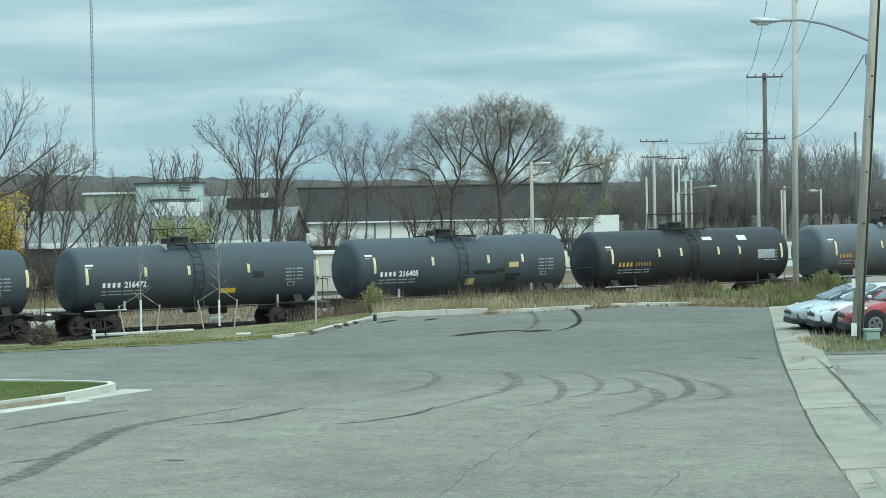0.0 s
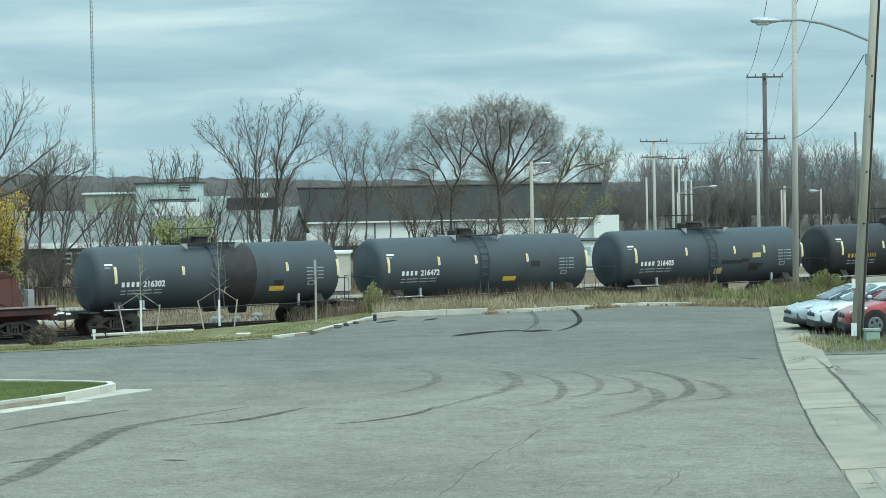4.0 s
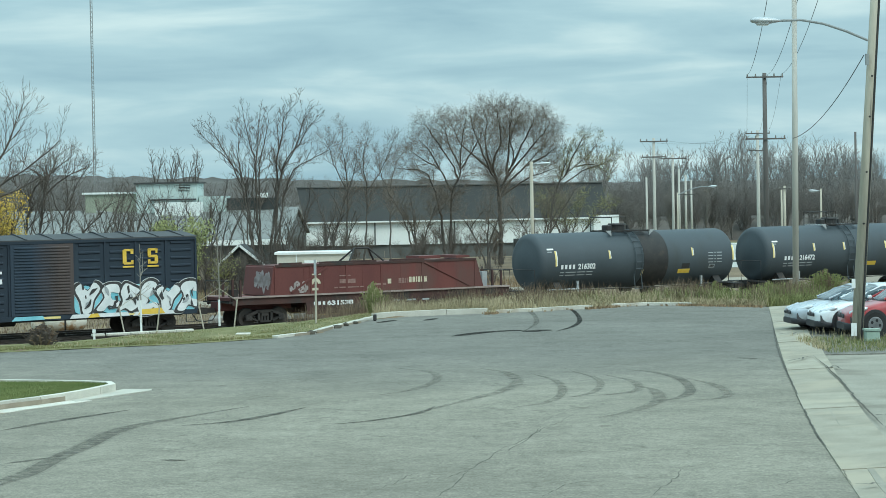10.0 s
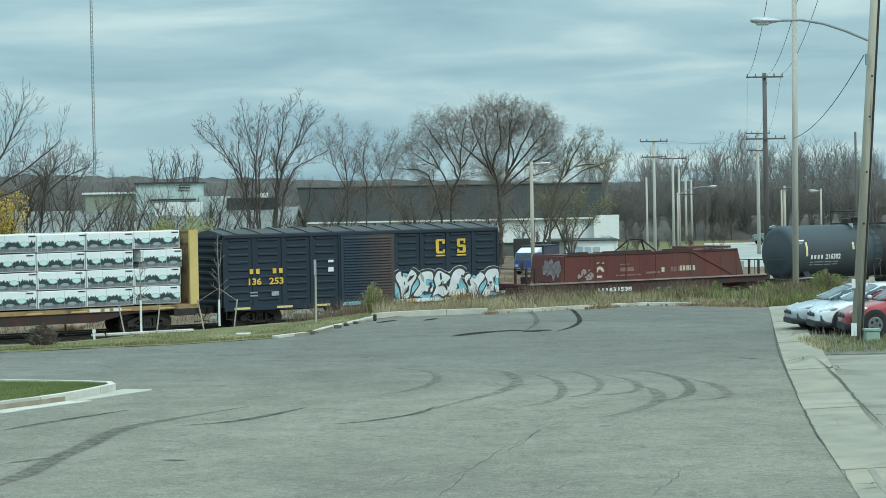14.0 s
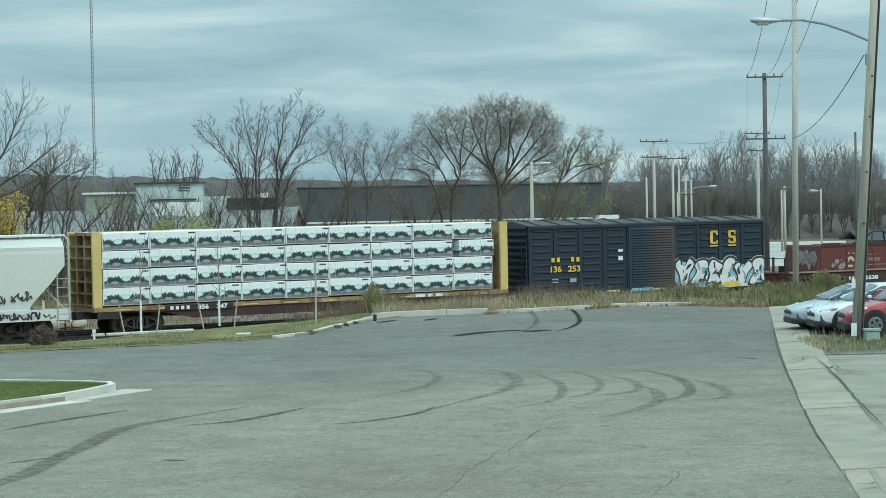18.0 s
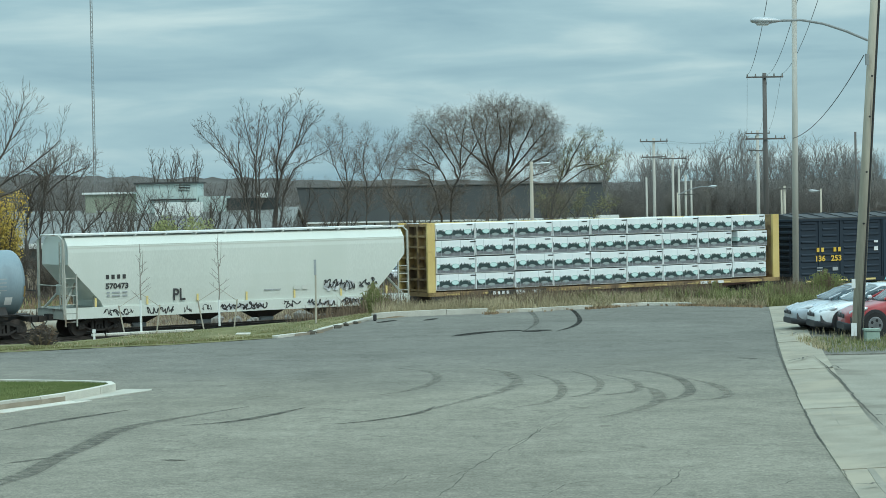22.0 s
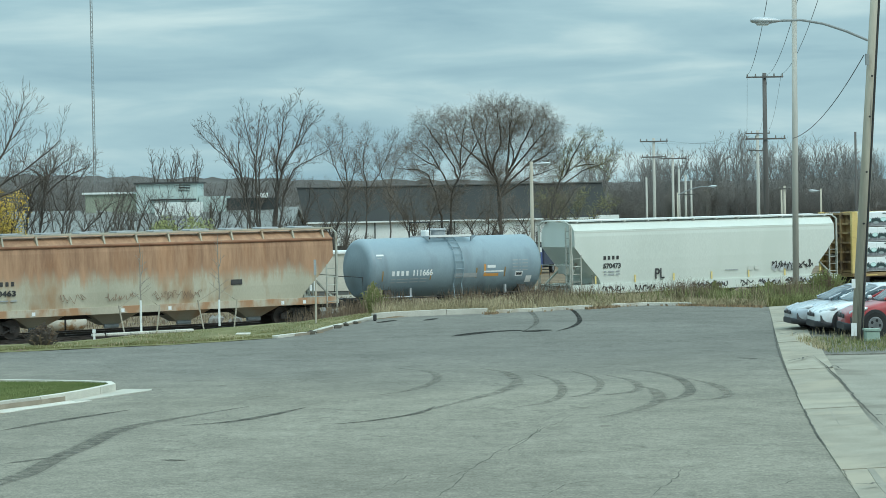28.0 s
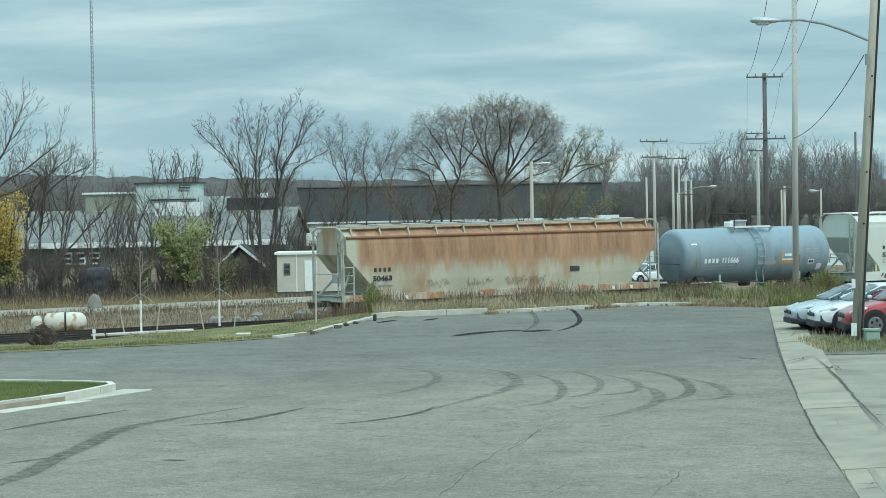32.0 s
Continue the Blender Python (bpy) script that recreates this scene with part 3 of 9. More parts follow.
# ---- ground, road, kerbs ----
FAR_KERB = [(-60.0, 58.0), (-30.0, 61.6), (-12.53, 65.5), (-11.0, 66.1), (-9.5, 66.9), (-7.95, 67.5), (-6.4, 68.6), (-5.0, 69.9), (-4.0, 71.6), (-3.39, 75.1), (-2.5, 78.8), (-2.28, 79.5), (-1.68, 80.3), (0.27, 81.3), (1.56, 81.6), (3.28, 82.5), (5.35, 83.9), (6.45, 85.0), (7.5, 85.3), (9.1, 84.6), (11.5, 82.6)]
GUTTER = [(11.5, 82.6), (9.31, 65.38), (8.27, 56.94), (7.18, 47.68), (6.46, 40.99), (6.00, 35.94), (5.72, 32.71), (3.2, 5.0), (1.6, -30.0)]
ISLAND_FRONT = [(-24.0, 11.0), (-16.0, 31.0), (-9.11, 47.66), (-8.56, 48.43), (-7.91, 49.61), (-7.5, 50.9), (-7.3, 51.6)]
ISLAND_BACK = [(-60.0, 51.5), (-30.0, 56.5), (-12.0, 54.2), (-8.24, 52.8), (-7.45, 52.3)]
ISLAND = ISLAND_FRONT + [(-7.25, 51.95)] + ISLAND_BACK[::-1]


def along(poly, x):
    for (x0, y0), (x1, y1) in zip(poly, poly[1:]):
        if x0 <= x <= x1:
            return y0 + (y1 - y0) * (x - x0) / (x1 - x0)
    return poly[0][1] if x < poly[0][0] else poly[-1][1]


def street_edge(x):
    return along(FAR_KERB, x)


CREST = [(-60.0, 60.5), (-30.0, 63.6), (-13.0, 67.2), (-11.2, 68.2), (-9.5, 71.0), (-7.1, 74.2), (-4.9, 76.9), (-3.5, 80.0), (-2.0, 83.8), (1.6, 85.6), (5.4, 88.2), (11.5, 88.5), (14.0, 89.5)]


def ground_z(x, y):
    """The height of the ground: level at the street, falling from a crest to the track bed, level in the yard behind."""
    edge, top = street_edge(min(x, 11.5)), along(CREST, x)
    foot = max(top + 6.0, D0 + x * TT - 5.0 / CT)
    if y <= edge + 0.1 and x < 11.6:
        return -0.16
    if y <= 86.0 and x >= 11.6:
        return -0.02 if x > 12.5 else -0.1
    if y <= top:
        return 0.05
    f = min(1.0, (y - top) / (foot - top))
    rough = 0.08 * noise.noise((x * 0.25, y * 0.25, 0.0)) * min(1.0, (y - top) / 3)
    return 0.05 + (GROUND_LOW - 0.05) * (f ** 0.65) + rough


def sheet(xs, ys, height):
    verts = [(x, y, height(x, y)) for y in ys for x in xs]
    k = len(xs)
    faces = [(j * k + i, j * k + i + 1, (j + 1) * k + i + 1, (j + 1) * k + i) for j in range(len(ys) - 1) for i in range(k - 1)]
    return verts, faces


def steps(*spans):
    out = []
    for a, b, d in spans:
        out += list(np.arange(a, b, d))
    return out + [spans[-1][1]]


xs = steps((-3000, -300, 450), (-300, -70, 23), (-70, 70, 1.0), (70, 300, 23), (300, 3000, 450))
ys = steps((-600, -40, 80), (-40, 40, 10), (40, 62, 2.0), (62, 165, 1.0), (165, 400, 23.5), (400, 4600, 600))
gv, gf = sheet(xs, ys, ground_z)
ground = raw("ground", gv, gf, M["soil"])
tagged(ground, "brown soil and dry turf falling from the street to the rails", "ground", kind="structure")

bm = bmesh.new()
road_edge = FAR_KERB + GUTTER[1:] + [(-40.0, -30.0), (-16.2, 31.0), (-9.3, 47.7), (-8.1, 49.7), (-7.6, 51.6), (-8.3, 52.5), (-12.0, 53.9), (-30.0, 56.2), (-60.0, 51.2)]
lo = [bm.verts.new((x, y, -0.3)) for x, y in road_edge]
hi = [bm.verts.new((x, y, 0.0)) for x, y in road_edge]
bm.faces.new(hi[::-1])
for i in range(len(hi)):
    j = (i + 1) % len(hi)
    bm.faces.new((lo[i], lo[j], hi[j], hi[i]))
bm.normal_update()
bmesh.ops.triangulate(bm, faces=[f for f in bm.faces if len(f.verts) > 4], quad_method="FIXED", ngon_method="EAR_CLIP")
bmesh.ops.recalc_face_normals(bm, faces=bm.faces)
road = part("road", bm, M["asphalt"])
tagged(road, "worn grey asphalt street end with cracks and tyre marks", "road", kind="structure")


def strip(poly, width, z0, z1, side=1, bm=None, piece=None):
    """A kerb along a line, width to its left (side 1) or right, as one mesh per piece."""
    pts = [Vector((x, y, 0)) for x, y in poly]
    offs = []
    for i, p in enumerate(pts):
        d = (pts[min(i + 1, len(pts) - 1)] - pts[max(i - 1, 0)]).normalized()
        offs.append(p + Vector((-d.y, d.x, 0)) * width * side)
    bm = bm or bmesh.new()
    for a, b, c, d in zip(pts, pts[1:], offs[1:], offs):
        q = [(a, z0), (b, z0), (c, z0), (d, z0), (a, z1), (b, z1), (c, z1), (d, z1)]
        v = [bm.verts.new((p.x, p.y, z)) for p, z in q]
        for f in ((3, 2, 1, 0), (4, 5, 6, 7), (0, 1, 5, 4), (1, 2, 6, 5), (2, 3, 7, 6), (3, 0, 4, 7)):
            bm.faces.new([v[i] for i in f])
    bmesh.ops.recalc_face_normals(bm, faces=bm.faces)
    return bm


def resample(poly, step):
    out, left = [poly[0]], step
    for (x0, y0), (x1, y1) in zip(poly, poly[1:]):
        seg, pos = math.hypot(x1 - x0, y1 - y0), 0.0
        while seg - pos > left:
            pos += left
            out.append((x0 + (x1 - x0) * pos / seg, y0 + (y1 - y0) * pos / seg))
            left = step
        left -= seg - pos
    return out + [poly[-1]]


def kerb_run(name, poly, width, z1, label, side, piece=3.0, mat="kerb", rng=random.Random(4)):
    k = thing(name, label, "kerb", kind="structure")
    pts = resample(poly, piece / 3)
    for i in range(0, len(pts) - 1, 3):
        seg = pts[i:i + 4]
        if len(seg) < 2:
            continue
        (xa, ya), (xb, yb) = seg[-2], seg[-1]
        seg = seg[:-1] + [(xb - (xb - xa) * 0.02, yb - (yb - ya) * 0.02)]
        part("kerb_stone", strip(seg, width, -0.25, z1 + 0.02 + rng.uniform(-0.012, 0.012), side), M[mat], k)
    return k


kerb_run("kerb_corner", FAR_KERB[7:12], 0.22, 0.06, "low chipped concrete kerb round the corner", 1, 1.5)
kerb_run("kerb_far", FAR_KERB[11:15], 0.26, 0.16, "chipped pale concrete kerb across the street end", 1)
kerb_run("kerb_far", FAR_KERB[14:17], 0.26, 0.1, "sunken pale concrete kerb half under leaf litter", 1, 2.2)
kerb_run("kerb_far", [(6.0, 84.5)] + FAR_KERB[17:20], 0.26, 0.09, "sunken pale concrete kerb half under weeds", 1, 2.6)
kerb_run("kerb_island", ISLAND[1:], 0.16, 0.15, "pale concrete kerb round the lawn corner", 1, 2.4)

face = thing("kerb_face_dirt", "brown dirt on the face of the lawn kerb", "dirt", kind="structure")
run_line = [p for p in resample(ISLAND[1:], 0.8) if p[1] < 50.0 and p[0] < -7.6]
for a, b in zip(run_line, run_line[1:]):
    part("dirt_band", strip([a, b], 0.02, 0.016, 0.115, -1), M["face_dirt"], face)

corner_dirt = thing("kerb_corner_dirt", "dark dirt and rubble along the corner kerb", "dirt", kind="structure")
rk = random.Random(15)
for a, b in zip(*(lambda q: (q, q[1:]))(resample(FAR_KERB[7:12], 0.9))):
    if rk.random() < 0.75:
        part("dirt_band", strip([a, b], 0.03, 0.0, rk.uniform(0.04, 0.09), -1), M["face_dirt"], corner_dirt)
for x, y, r in ((-4.1, 71.45, 0.1), (-3.42, 74.4, 0.1), (-3.2, 75.6, 0.09), (-2.95, 76.7, 0.08), (-4.0, 71.9, 0.07)):
    bm = bmesh.new()
    bmesh.ops.create_icosphere(bm, subdivisions=1, radius=r)
    for v in bm.verts:
        v.co = Vector((v.co.x * 1.6, v.co.y * 1.4, v.co.z)) * rk.uniform(0.7, 1.2)
    part("clod", bm, M["black_dirt"], corner_dirt, at=pose(x, y, r * 0.35))
# turf between the kerb and the crest
tv, tf = [], []
tx = list(np.arange(-20.0, -1.6, 0.4))
for x in tx:
    lo_y, hi_y = street_edge(x) + 0.02, along(CREST, x) + 0.9
    for k in range(7):
        y = lo_y + (hi_y - lo_y) * k / 6
        tv.append((x, y, max(ground_z(x, y), 0.0 if k == 0 else 0.045) + 0.012 + 0.02 * noise.noise((x * 0.8, y * 0.8, 3.0))))
for i in range(len(tx) - 1):
    for k in range(6):
        a = i * 7 + k
        tf.append((a, a + 7, a + 8, a + 1))
tagged(raw("verge_turf", tv, tf, M["turf"]), "yellowish green mown turf along the kerb", "turf", kind="structure")

# Concrete gutter and apron slabs along the parking side.
gut = thing("gutter", "pale worn concrete gutter slabs with open joints", "gutter", kind="structure")
gpts = resample(GUTTER[:8], 3.2)
for i, (a, b) in enumerate(zip(gpts, gpts[1:])):
    d = Vector((b[0] - a[0], b[1] - a[1], 0)).normalized()
    nrm = Vector((-d.y, d.x, 0))
    a2, b2 = Vector((*a, 0)) + d * 0.006, Vector((*b, 0)) - d * 0.006
    wdt = 0.95 if a[1] > 62 else 1.05
    bm = bmesh.new()
    z = 0.012 + 0.006 * ((i * 7) % 3)
    sec = [(a2, -0.2, z), (b2, -0.2, z), (b2 + nrm * wdt, -0.2, z + 0.05), (a2 + nrm * wdt, -0.2, z + 0.05)]
    v = [bm.verts.new((p.x, p.y, zl)) for p, zl, zh in sec] + [bm.verts.new((p.x, p.y, zh)) for p, zl, zh in sec]
    for f in ((3, 2, 1, 0), (4, 5, 6, 7), (0, 1, 5, 4), (1, 2, 6, 5), (2, 3, 7, 6), (3, 0, 4, 7)):
        bm.faces.new([v[k] for k in f])
    bmesh.ops.recalc_face_normals(bm, faces=bm.faces)
    part("slab", bm, M["concrete"], gut)

# The parking lot and the drive beside the gutter.
bm = bmesh.new()
lot = [(9.35, 58.6), (60, 58.6), (60, 90), (14.0, 86.0), (12.6, 83.0), (10.7, 69.0)]
extrude(lot, -0.25, 0.03, bm, axis="z")
tagged(part("parking_lot", bm, M["asphalt"]), "grey asphalt parking lot behind a weedy strip", "parking lot", kind="structure")
bm = bmesh.new()
extrude([(9.35, 58.2), (60, 58.2), (60, -30), (2.5, -30), (4.1, 5.0), (6.1, 33.0), (7.6, 47.4), (8.9, 56.5)], -0.25, 0.035, bm, axis="z")
tagged(part("driveway", bm, M["drive"]), "wide pale concrete driveway beside the street", "driveway", kind="structure")
# lawn corner
bm = bmesh.new()
extrude([(-40, -30), (-24.2, 11.1), (-16.15, 31.1), (-9.25, 47.75), (-8.7, 48.52), (-8.05, 49.7), (-7.65, 50.95), (-7.45, 51.6), (-7.5, 52.1), (-8.3, 52.62), (-12, 54.0), (-30, 56.3), (-60, 51.3), (-60, -30)], -0.2, 0.13, bm, axis="z")
bm.normal_update()
bmesh.ops.triangulate(bm, faces=[f for f in bm.faces if len(f.verts) > 4], quad_method="FIXED", ngon_method="EAR_CLIP")
tagged(part("lawn", bm, M["grass"]), "short green lawn behind a concrete kerb", "lawn", kind="structure")
bm = bmesh.new()
extrude([(-7.95, 49.5), (-7.8, 49.1), (-7.15, 50.45), (-6.52, 51.65), (-6.55, 51.95), (-7.2, 52.1), (-7.4, 51.4)], -0.1, 0.02, bm, axis="z")
bm.normal_update()
bmesh.ops.triangulate(bm, faces=[f for f in bm.faces if len(f.verts) > 4], quad_method="FIXED", ngon_method="EAR_CLIP")
pan = thing("gutter_pan", "pale concrete gutter pan along the lawn kerb", "gutter", kind="structure")
line = resample(ISLAND_FRONT[1:5], 2.6)
for a, b in zip(line, line[1:]):
    part("pan_slab", strip([a, (b[0] - (b[0] - a[0]) * 0.01, b[1] - (b[1] - a[1]) * 0.01)], 0.5, -0.2, 0.014, -1), M["kerb"], pan)
tagged(part("apron", bm, M["white_slab"]), "pale concrete apron at the lawn corner", "apron", kind="structure")


def streak(pts, width, z, bm, tip=3.0):
    """A thin flat band on the road, tapering at both ends."""
    pts = [Vector((x, y, z)) for x, y in pts]
    prev = None
    k = len(pts)
    for i, p in enumerate(pts):
        d = (pts[min(i + 1, k - 1)] - pts[max(i - 1, 0)]).normalized()
        w = width * min(1.0, 0.15 + tip * i / k, 0.15 + tip * (k - 1 - i) / k) / 2
        nrm = Vector((-d.y, d.x, 0)) * w
        cur = (bm.verts.new(p + nrm), bm.verts.new(p - nrm))
        if prev:
            bm.faces.new((prev[0], prev[1], cur[1], cur[0]))
        prev = cur


def curve_pts(ctrl, n=24):
    """A smooth line through the control points (Catmull-Rom)."""
    p = [Vector((*c, 0)) for c in ctrl]
    p = [2 * p[0] - p[1]] + p + [2 * p[-1] - p[-2]]
    out = []
    for i in range(1, len(p) - 2):
        for j in range(n):
            t = j / n
            a, b, c, d = p[i - 1:i + 3]
            q = 0.5 * (2 * b + (c - a) * t + (2 * a - 5 * b + 4 * c - d) * t * t + (3 * b - a - 3 * c + d) * t ** 3)
            out.append((q.x, q.y))
    return out + [(p[-2].x, p[-2].y)]


skids = thing("tyre_marks", "curved dark tyre marks on the asphalt", "tyre marks", kind="structure")
for k, (width, tone, line) in enumerate((
    (0.36, "skid", [(-7.6, 31.6), (-7.15, 33.4), (-6.79, 35.37), (-6.57, 36.55), (-6.46, 38.55), (-6.27, 40.40), (-6.10, 42.65), (-5.76, 44.04), (-5.06, 45.45), (-4.01, 47.40)]),
    (0.2, "dark_skid", [(-8.30, 43.34), (-7.52, 45.02), (-6.39, 47.13)]),
    (0.22, "dark_skid", [(-4.97, 43.68), (-4.17, 44.17), (-3.50, 45.27), (-2.83, 46.92)]),
    (0.15, "dark_skid", [(-2.15, 43.37), (-1.38, 43.98), (-0.54, 45.28), (-0.22, 46.64)]),
    (0.19, "faint", [(-1.42, 49.49), (-0.72, 50.75), (-0.23, 52.91), (-0.31, 55.41), (-1.21, 57.05)]),
    (0.25, "faint", [(-0.96, 44.45), (0.48, 48.02), (1.23, 50.04), (1.61, 52.34), (1.43, 55.00), (0.85, 56.36)]),
    (0.17, "faint", [(1.35, 46.09), (2.07, 47.18), (2.47, 49.35), (2.49, 52.29), (2.01, 54.52)]),
    (0.15, "faint", [(2.33, 47.90), (2.97, 48.83), (3.35, 50.59), (3.42, 52.87), (2.97, 55.15)]),
    (0.19, "faint", [(2.59, 48.24), (3.56, 48.71), (4.11, 49.70), (4.17, 51.91), (3.67, 53.79)]),
    (0.25, "faint", [(2.87, 43.73), (3.60, 44.93), (4.28, 46.98), (4.43, 49.21), (4.29, 50.38)]),
    (0.22, "skid", [(4.09, 46.77), (4.74, 47.53), (5.17, 49.19), (5.26, 52.13), (4.88, 54.18), (4.30, 55.18)]),
    (0.20, "faint", [(5.03, 47.08), (5.51, 47.24), (5.86, 48.22), (5.83, 50.49), (5.42, 52.41)]),
    (0.15, "skid", [(2.37, 70.65), (2.92, 74.69), (3.08, 78.67), (3.05, 81.98), (2.98, 83.4)]),
    (0.15, "black_rubber", [(3.39, 70.63), (4.04, 73.09), (4.44, 76.49), (4.57, 81.46), (4.5, 84.2)]),
    (0.5, "black_rubber", [(2.95, 83.2), (3.7, 83.85), (4.5, 84.3)]),
    (0.5, "black_rubber", [(0.22, 69.08), (1.17, 70.73), (1.96, 71.35), (2.48, 71.48)]),
    (0.6, "black_rubber", [(2.45, 70.63), (3.18, 71.56)]),
    (0.3, "black_rubber", [(-2.21, 77.01), (-1.64, 78.51)]),
    (0.3, "black_rubber", [(-0.65, 77.84), (-0.27, 79.10)]),
    (0.12, "dark_skid", [(-7.25, 37.79), (-6.80, 38.36), (-6.41, 38.87)]),
    (0.14, "dark_skid", [(-4.66, 38.02), (-4.23, 37.87)]),
    (0.17, "dark_skid", [(7.31, 58.34), (7.81, 57.82)]),
    (0.12, "faint", [(2.66, 42.18), (3.06, 42.11)]),
    (0.08, "trace", [(-2.83, 46.92), (-1.66, 45.96), (-0.55, 45.74)]),
)):
    bm = bmesh.new()
    soft = bmesh.new()
    streak(curve_pts(line, 14), width * 1.35, 0.0035 + 0.0001 * (k % 12), soft)
    part("rubber_haze", soft, M["trace"], skids)
    streak(curve_pts(line, 14), width, 0.006 + 0.0004 * (k % 12), bm, 7.0 if tone == "black_rubber" else 3.0)
    part("tyre_mark", bm, M[tone], skids)
cracks = thing("road_cracks", "meandering cracks in the worn asphalt", "road cracks", kind="structure")
rng = random.Random(31)
for line in (
    [(-1.21, 32.83), (-0.84, 34.17), (-0.18, 34.88), (0.34, 35.93), (0.83, 38.35), (1.07, 38.65), (1.73, 41.85), (2.12, 43.22), (2.94, 46.50)],
    [(-0.18, 32.68), (0.07, 33.90), (0.34, 35.93)],
    [(-0.84, 34.17), (-0.61, 35.15), (-0.44, 35.62)],
    [(0.83, 38.35), (1.42, 40.46), (1.75, 42.35)],
    [(4.54, 33.25), (4.91, 33.59), (5.05, 34.23)],
    [(2.80, 32.27), (3.31, 34.22), (3.63, 35.72)],
    [(1.32, 32.47), (1.80, 33.91), (2.73, 34.31)],
    [(-2.85, 62.88), (-1.26, 59.34), (1.08, 61.19)],
    [(7.91, 57.03), (7.31, 58.34), (5.99, 59.90)],
):
    pts = [(x + rng.gauss(0, 0.016), y + rng.gauss(0, 0.06)) for x, y in curve_pts(line, 7)]
    bm = bmesh.new()
    streak(pts, 0.022, 0.0035, bm)
    part("crack", bm, M["crack"], cracks)

# open joints and cracks in the slabs beside the road
for line in (
    [(9.08, 57.48), (8.79, 53.50), (8.43, 49.46), (8.06, 45.76), (7.76, 42.35), (7.57, 40.15)],
    [(5.71, 32.67), (6.16, 32.73)],
    [(8.06, 55.63), (8.54, 56.45), (9.08, 57.48)],
    [(8.79, 53.50), (9.05, 54.13), (9.00, 52.94)],
    [(7.76, 42.35), (8.02, 42.51)],
    [(9.48, 66.54), (9.79, 65.92), (10.10, 66.89)],
):
    bm = bmesh.new()
    streak([(x + rng.gauss(0, 0.01), y + rng.gauss(0, 0.05)) for x, y in curve_pts(line, 9)], 0.045, 0.093, bm)
    part("crack", bm, M["black_dirt"], cracks)


sandy = thing("gutter_dirt", "dark dirt line between the asphalt and the gutter", "dirt", kind="structure")
for line in ([(10.6, 75.5), (9.3, 65.6), (8.16, 56.3), (7.08, 46.6), (6.38, 40.2), (6.08, 36.4), (5.72, 32.8)],):
    bm = bmesh.new()
    streak([(x + rng.gauss(0, 0.008), y) for x, y in curve_pts(line, 22)], 0.028, 0.0195, bm)
    part("dirt_line", bm, M["black_dirt"], sandy)


# ---- track ----
def rail_line(name, w0, u0, u1, z):
    t = thing(name, "rusty steel rails on old timber ties", "railway track", kind="structure")
    prof = [(-0.07, -0.16), (0.07, -0.16), (0.07, -0.14), (0.012, -0.12), (0.012, -0.045), (0.036, -0.035), (0.036, 0.0), (-0.036, 0.0), (-0.036, -0.035), (-0.012, -0.045), (-0.012, -0.12), (-0.07, -0.14)]
    for side in (-0.75, 0.75):
        part("rail", extrude([(side + a, b) for a, b in prof], u0, u1), M["rail"], t)
    tie = box(-0.11, 0.11, -1.3, 1.3, -0.3, -0.165)
    me = bpy.data.meshes.new("tie")
    tie.to_mesh(me)
    tie.free()
    rng = random.Random(9)
    u, k = max(u0, -40.0), 0
    while u < 40 and k < 150:
        hang("tie", me, M["tie"], t, at=pose(u, rng.uniform(-0.05, 0.05), rng.uniform(-0.01, 0.005), 0, 0, rng.uniform(-1.5, 1.5)))
        u += 0.54
        k += 1
    bed = [(-3.2, -0.75), (3.2, -0.75), (2.0, -0.24), (1.6, -0.2), (-1.6, -0.2), (-2.0, -0.24)]
    part("ballast", extrude(bed, u0, u1), M["ballast"], t, "grey stone ballast with dead weeds")
    t.matrix_basis = pose(*on_track(0, w0), z, rz=math.degrees(TH))
    return t


rail_line("track_main", 0.0, -400, 600, ZR)
rail_line("track_siding", -5.2, -400, 600, ZR - 0.12)
bm = bmesh.new()
a0, a1, b0, b1 = on_track(-120, -25.2), on_track(60, -25.2), on_track(60, -31.6), on_track(-120, -31.6)
extrude([a0, a1, b0, b1], GROUND_LOW - 0.2, GROUND_LOW + 0.12, bm, axis="z")
tagged(part("yard_road", bm, M["gravel"]), "pale gravel yard road behind the tracks", "road", kind="structure")


# ---- train parts ----
SHARED = {}


def shared(key, make):
    if key not in SHARED:
        bm = make()
        me = bpy.data.meshes.new(key)
        bm.normal_update()
        bm.to_mesh(me)
        bm.free()
        SHARED[key] = me
    return SHARED[key]


def wheelset_mesh():
    bm = bmesh.new()
    tube((0, -1.02, 0), (0, 1.02, 0), 0.085, n=10, bm=bm)
    for s in (-1, 1):
        for y0, y1, r in ((0.68, 0.715, 0.485), (0.715, 0.82, 0.45), (0.66, 0.68, 0.46)):
            tube((0, s * y0, 0), (0, s * y1, 0), r, r * (0.99 if r < 0.48 else 1), n=24, bm=bm)
        tube((0, s * 1.02, 0), (0, s * 1.1, 0), 0.13, 0.11, n=10, bm=bm)
        for k in range(3):
            a = 2 * math.pi * k / 3
            tube((0.07 * math.cos(a), s * 1.09, 0.07 * math.sin(a)), (0.07 * math.cos(a), s * 1.13, 0.07 * math.sin(a)), 0.025, n=6, bm=bm)
        for k in range(4):
            a = 2 * math.pi * k / 4
            tube((0.27 * math.cos(a), s * 0.815, 0.27 * math.sin(a)), (0.27 * math.cos(a), s * 0.835, 0.27 * math.sin(a)), 0.05, n=6, bm=bm)
    return bm


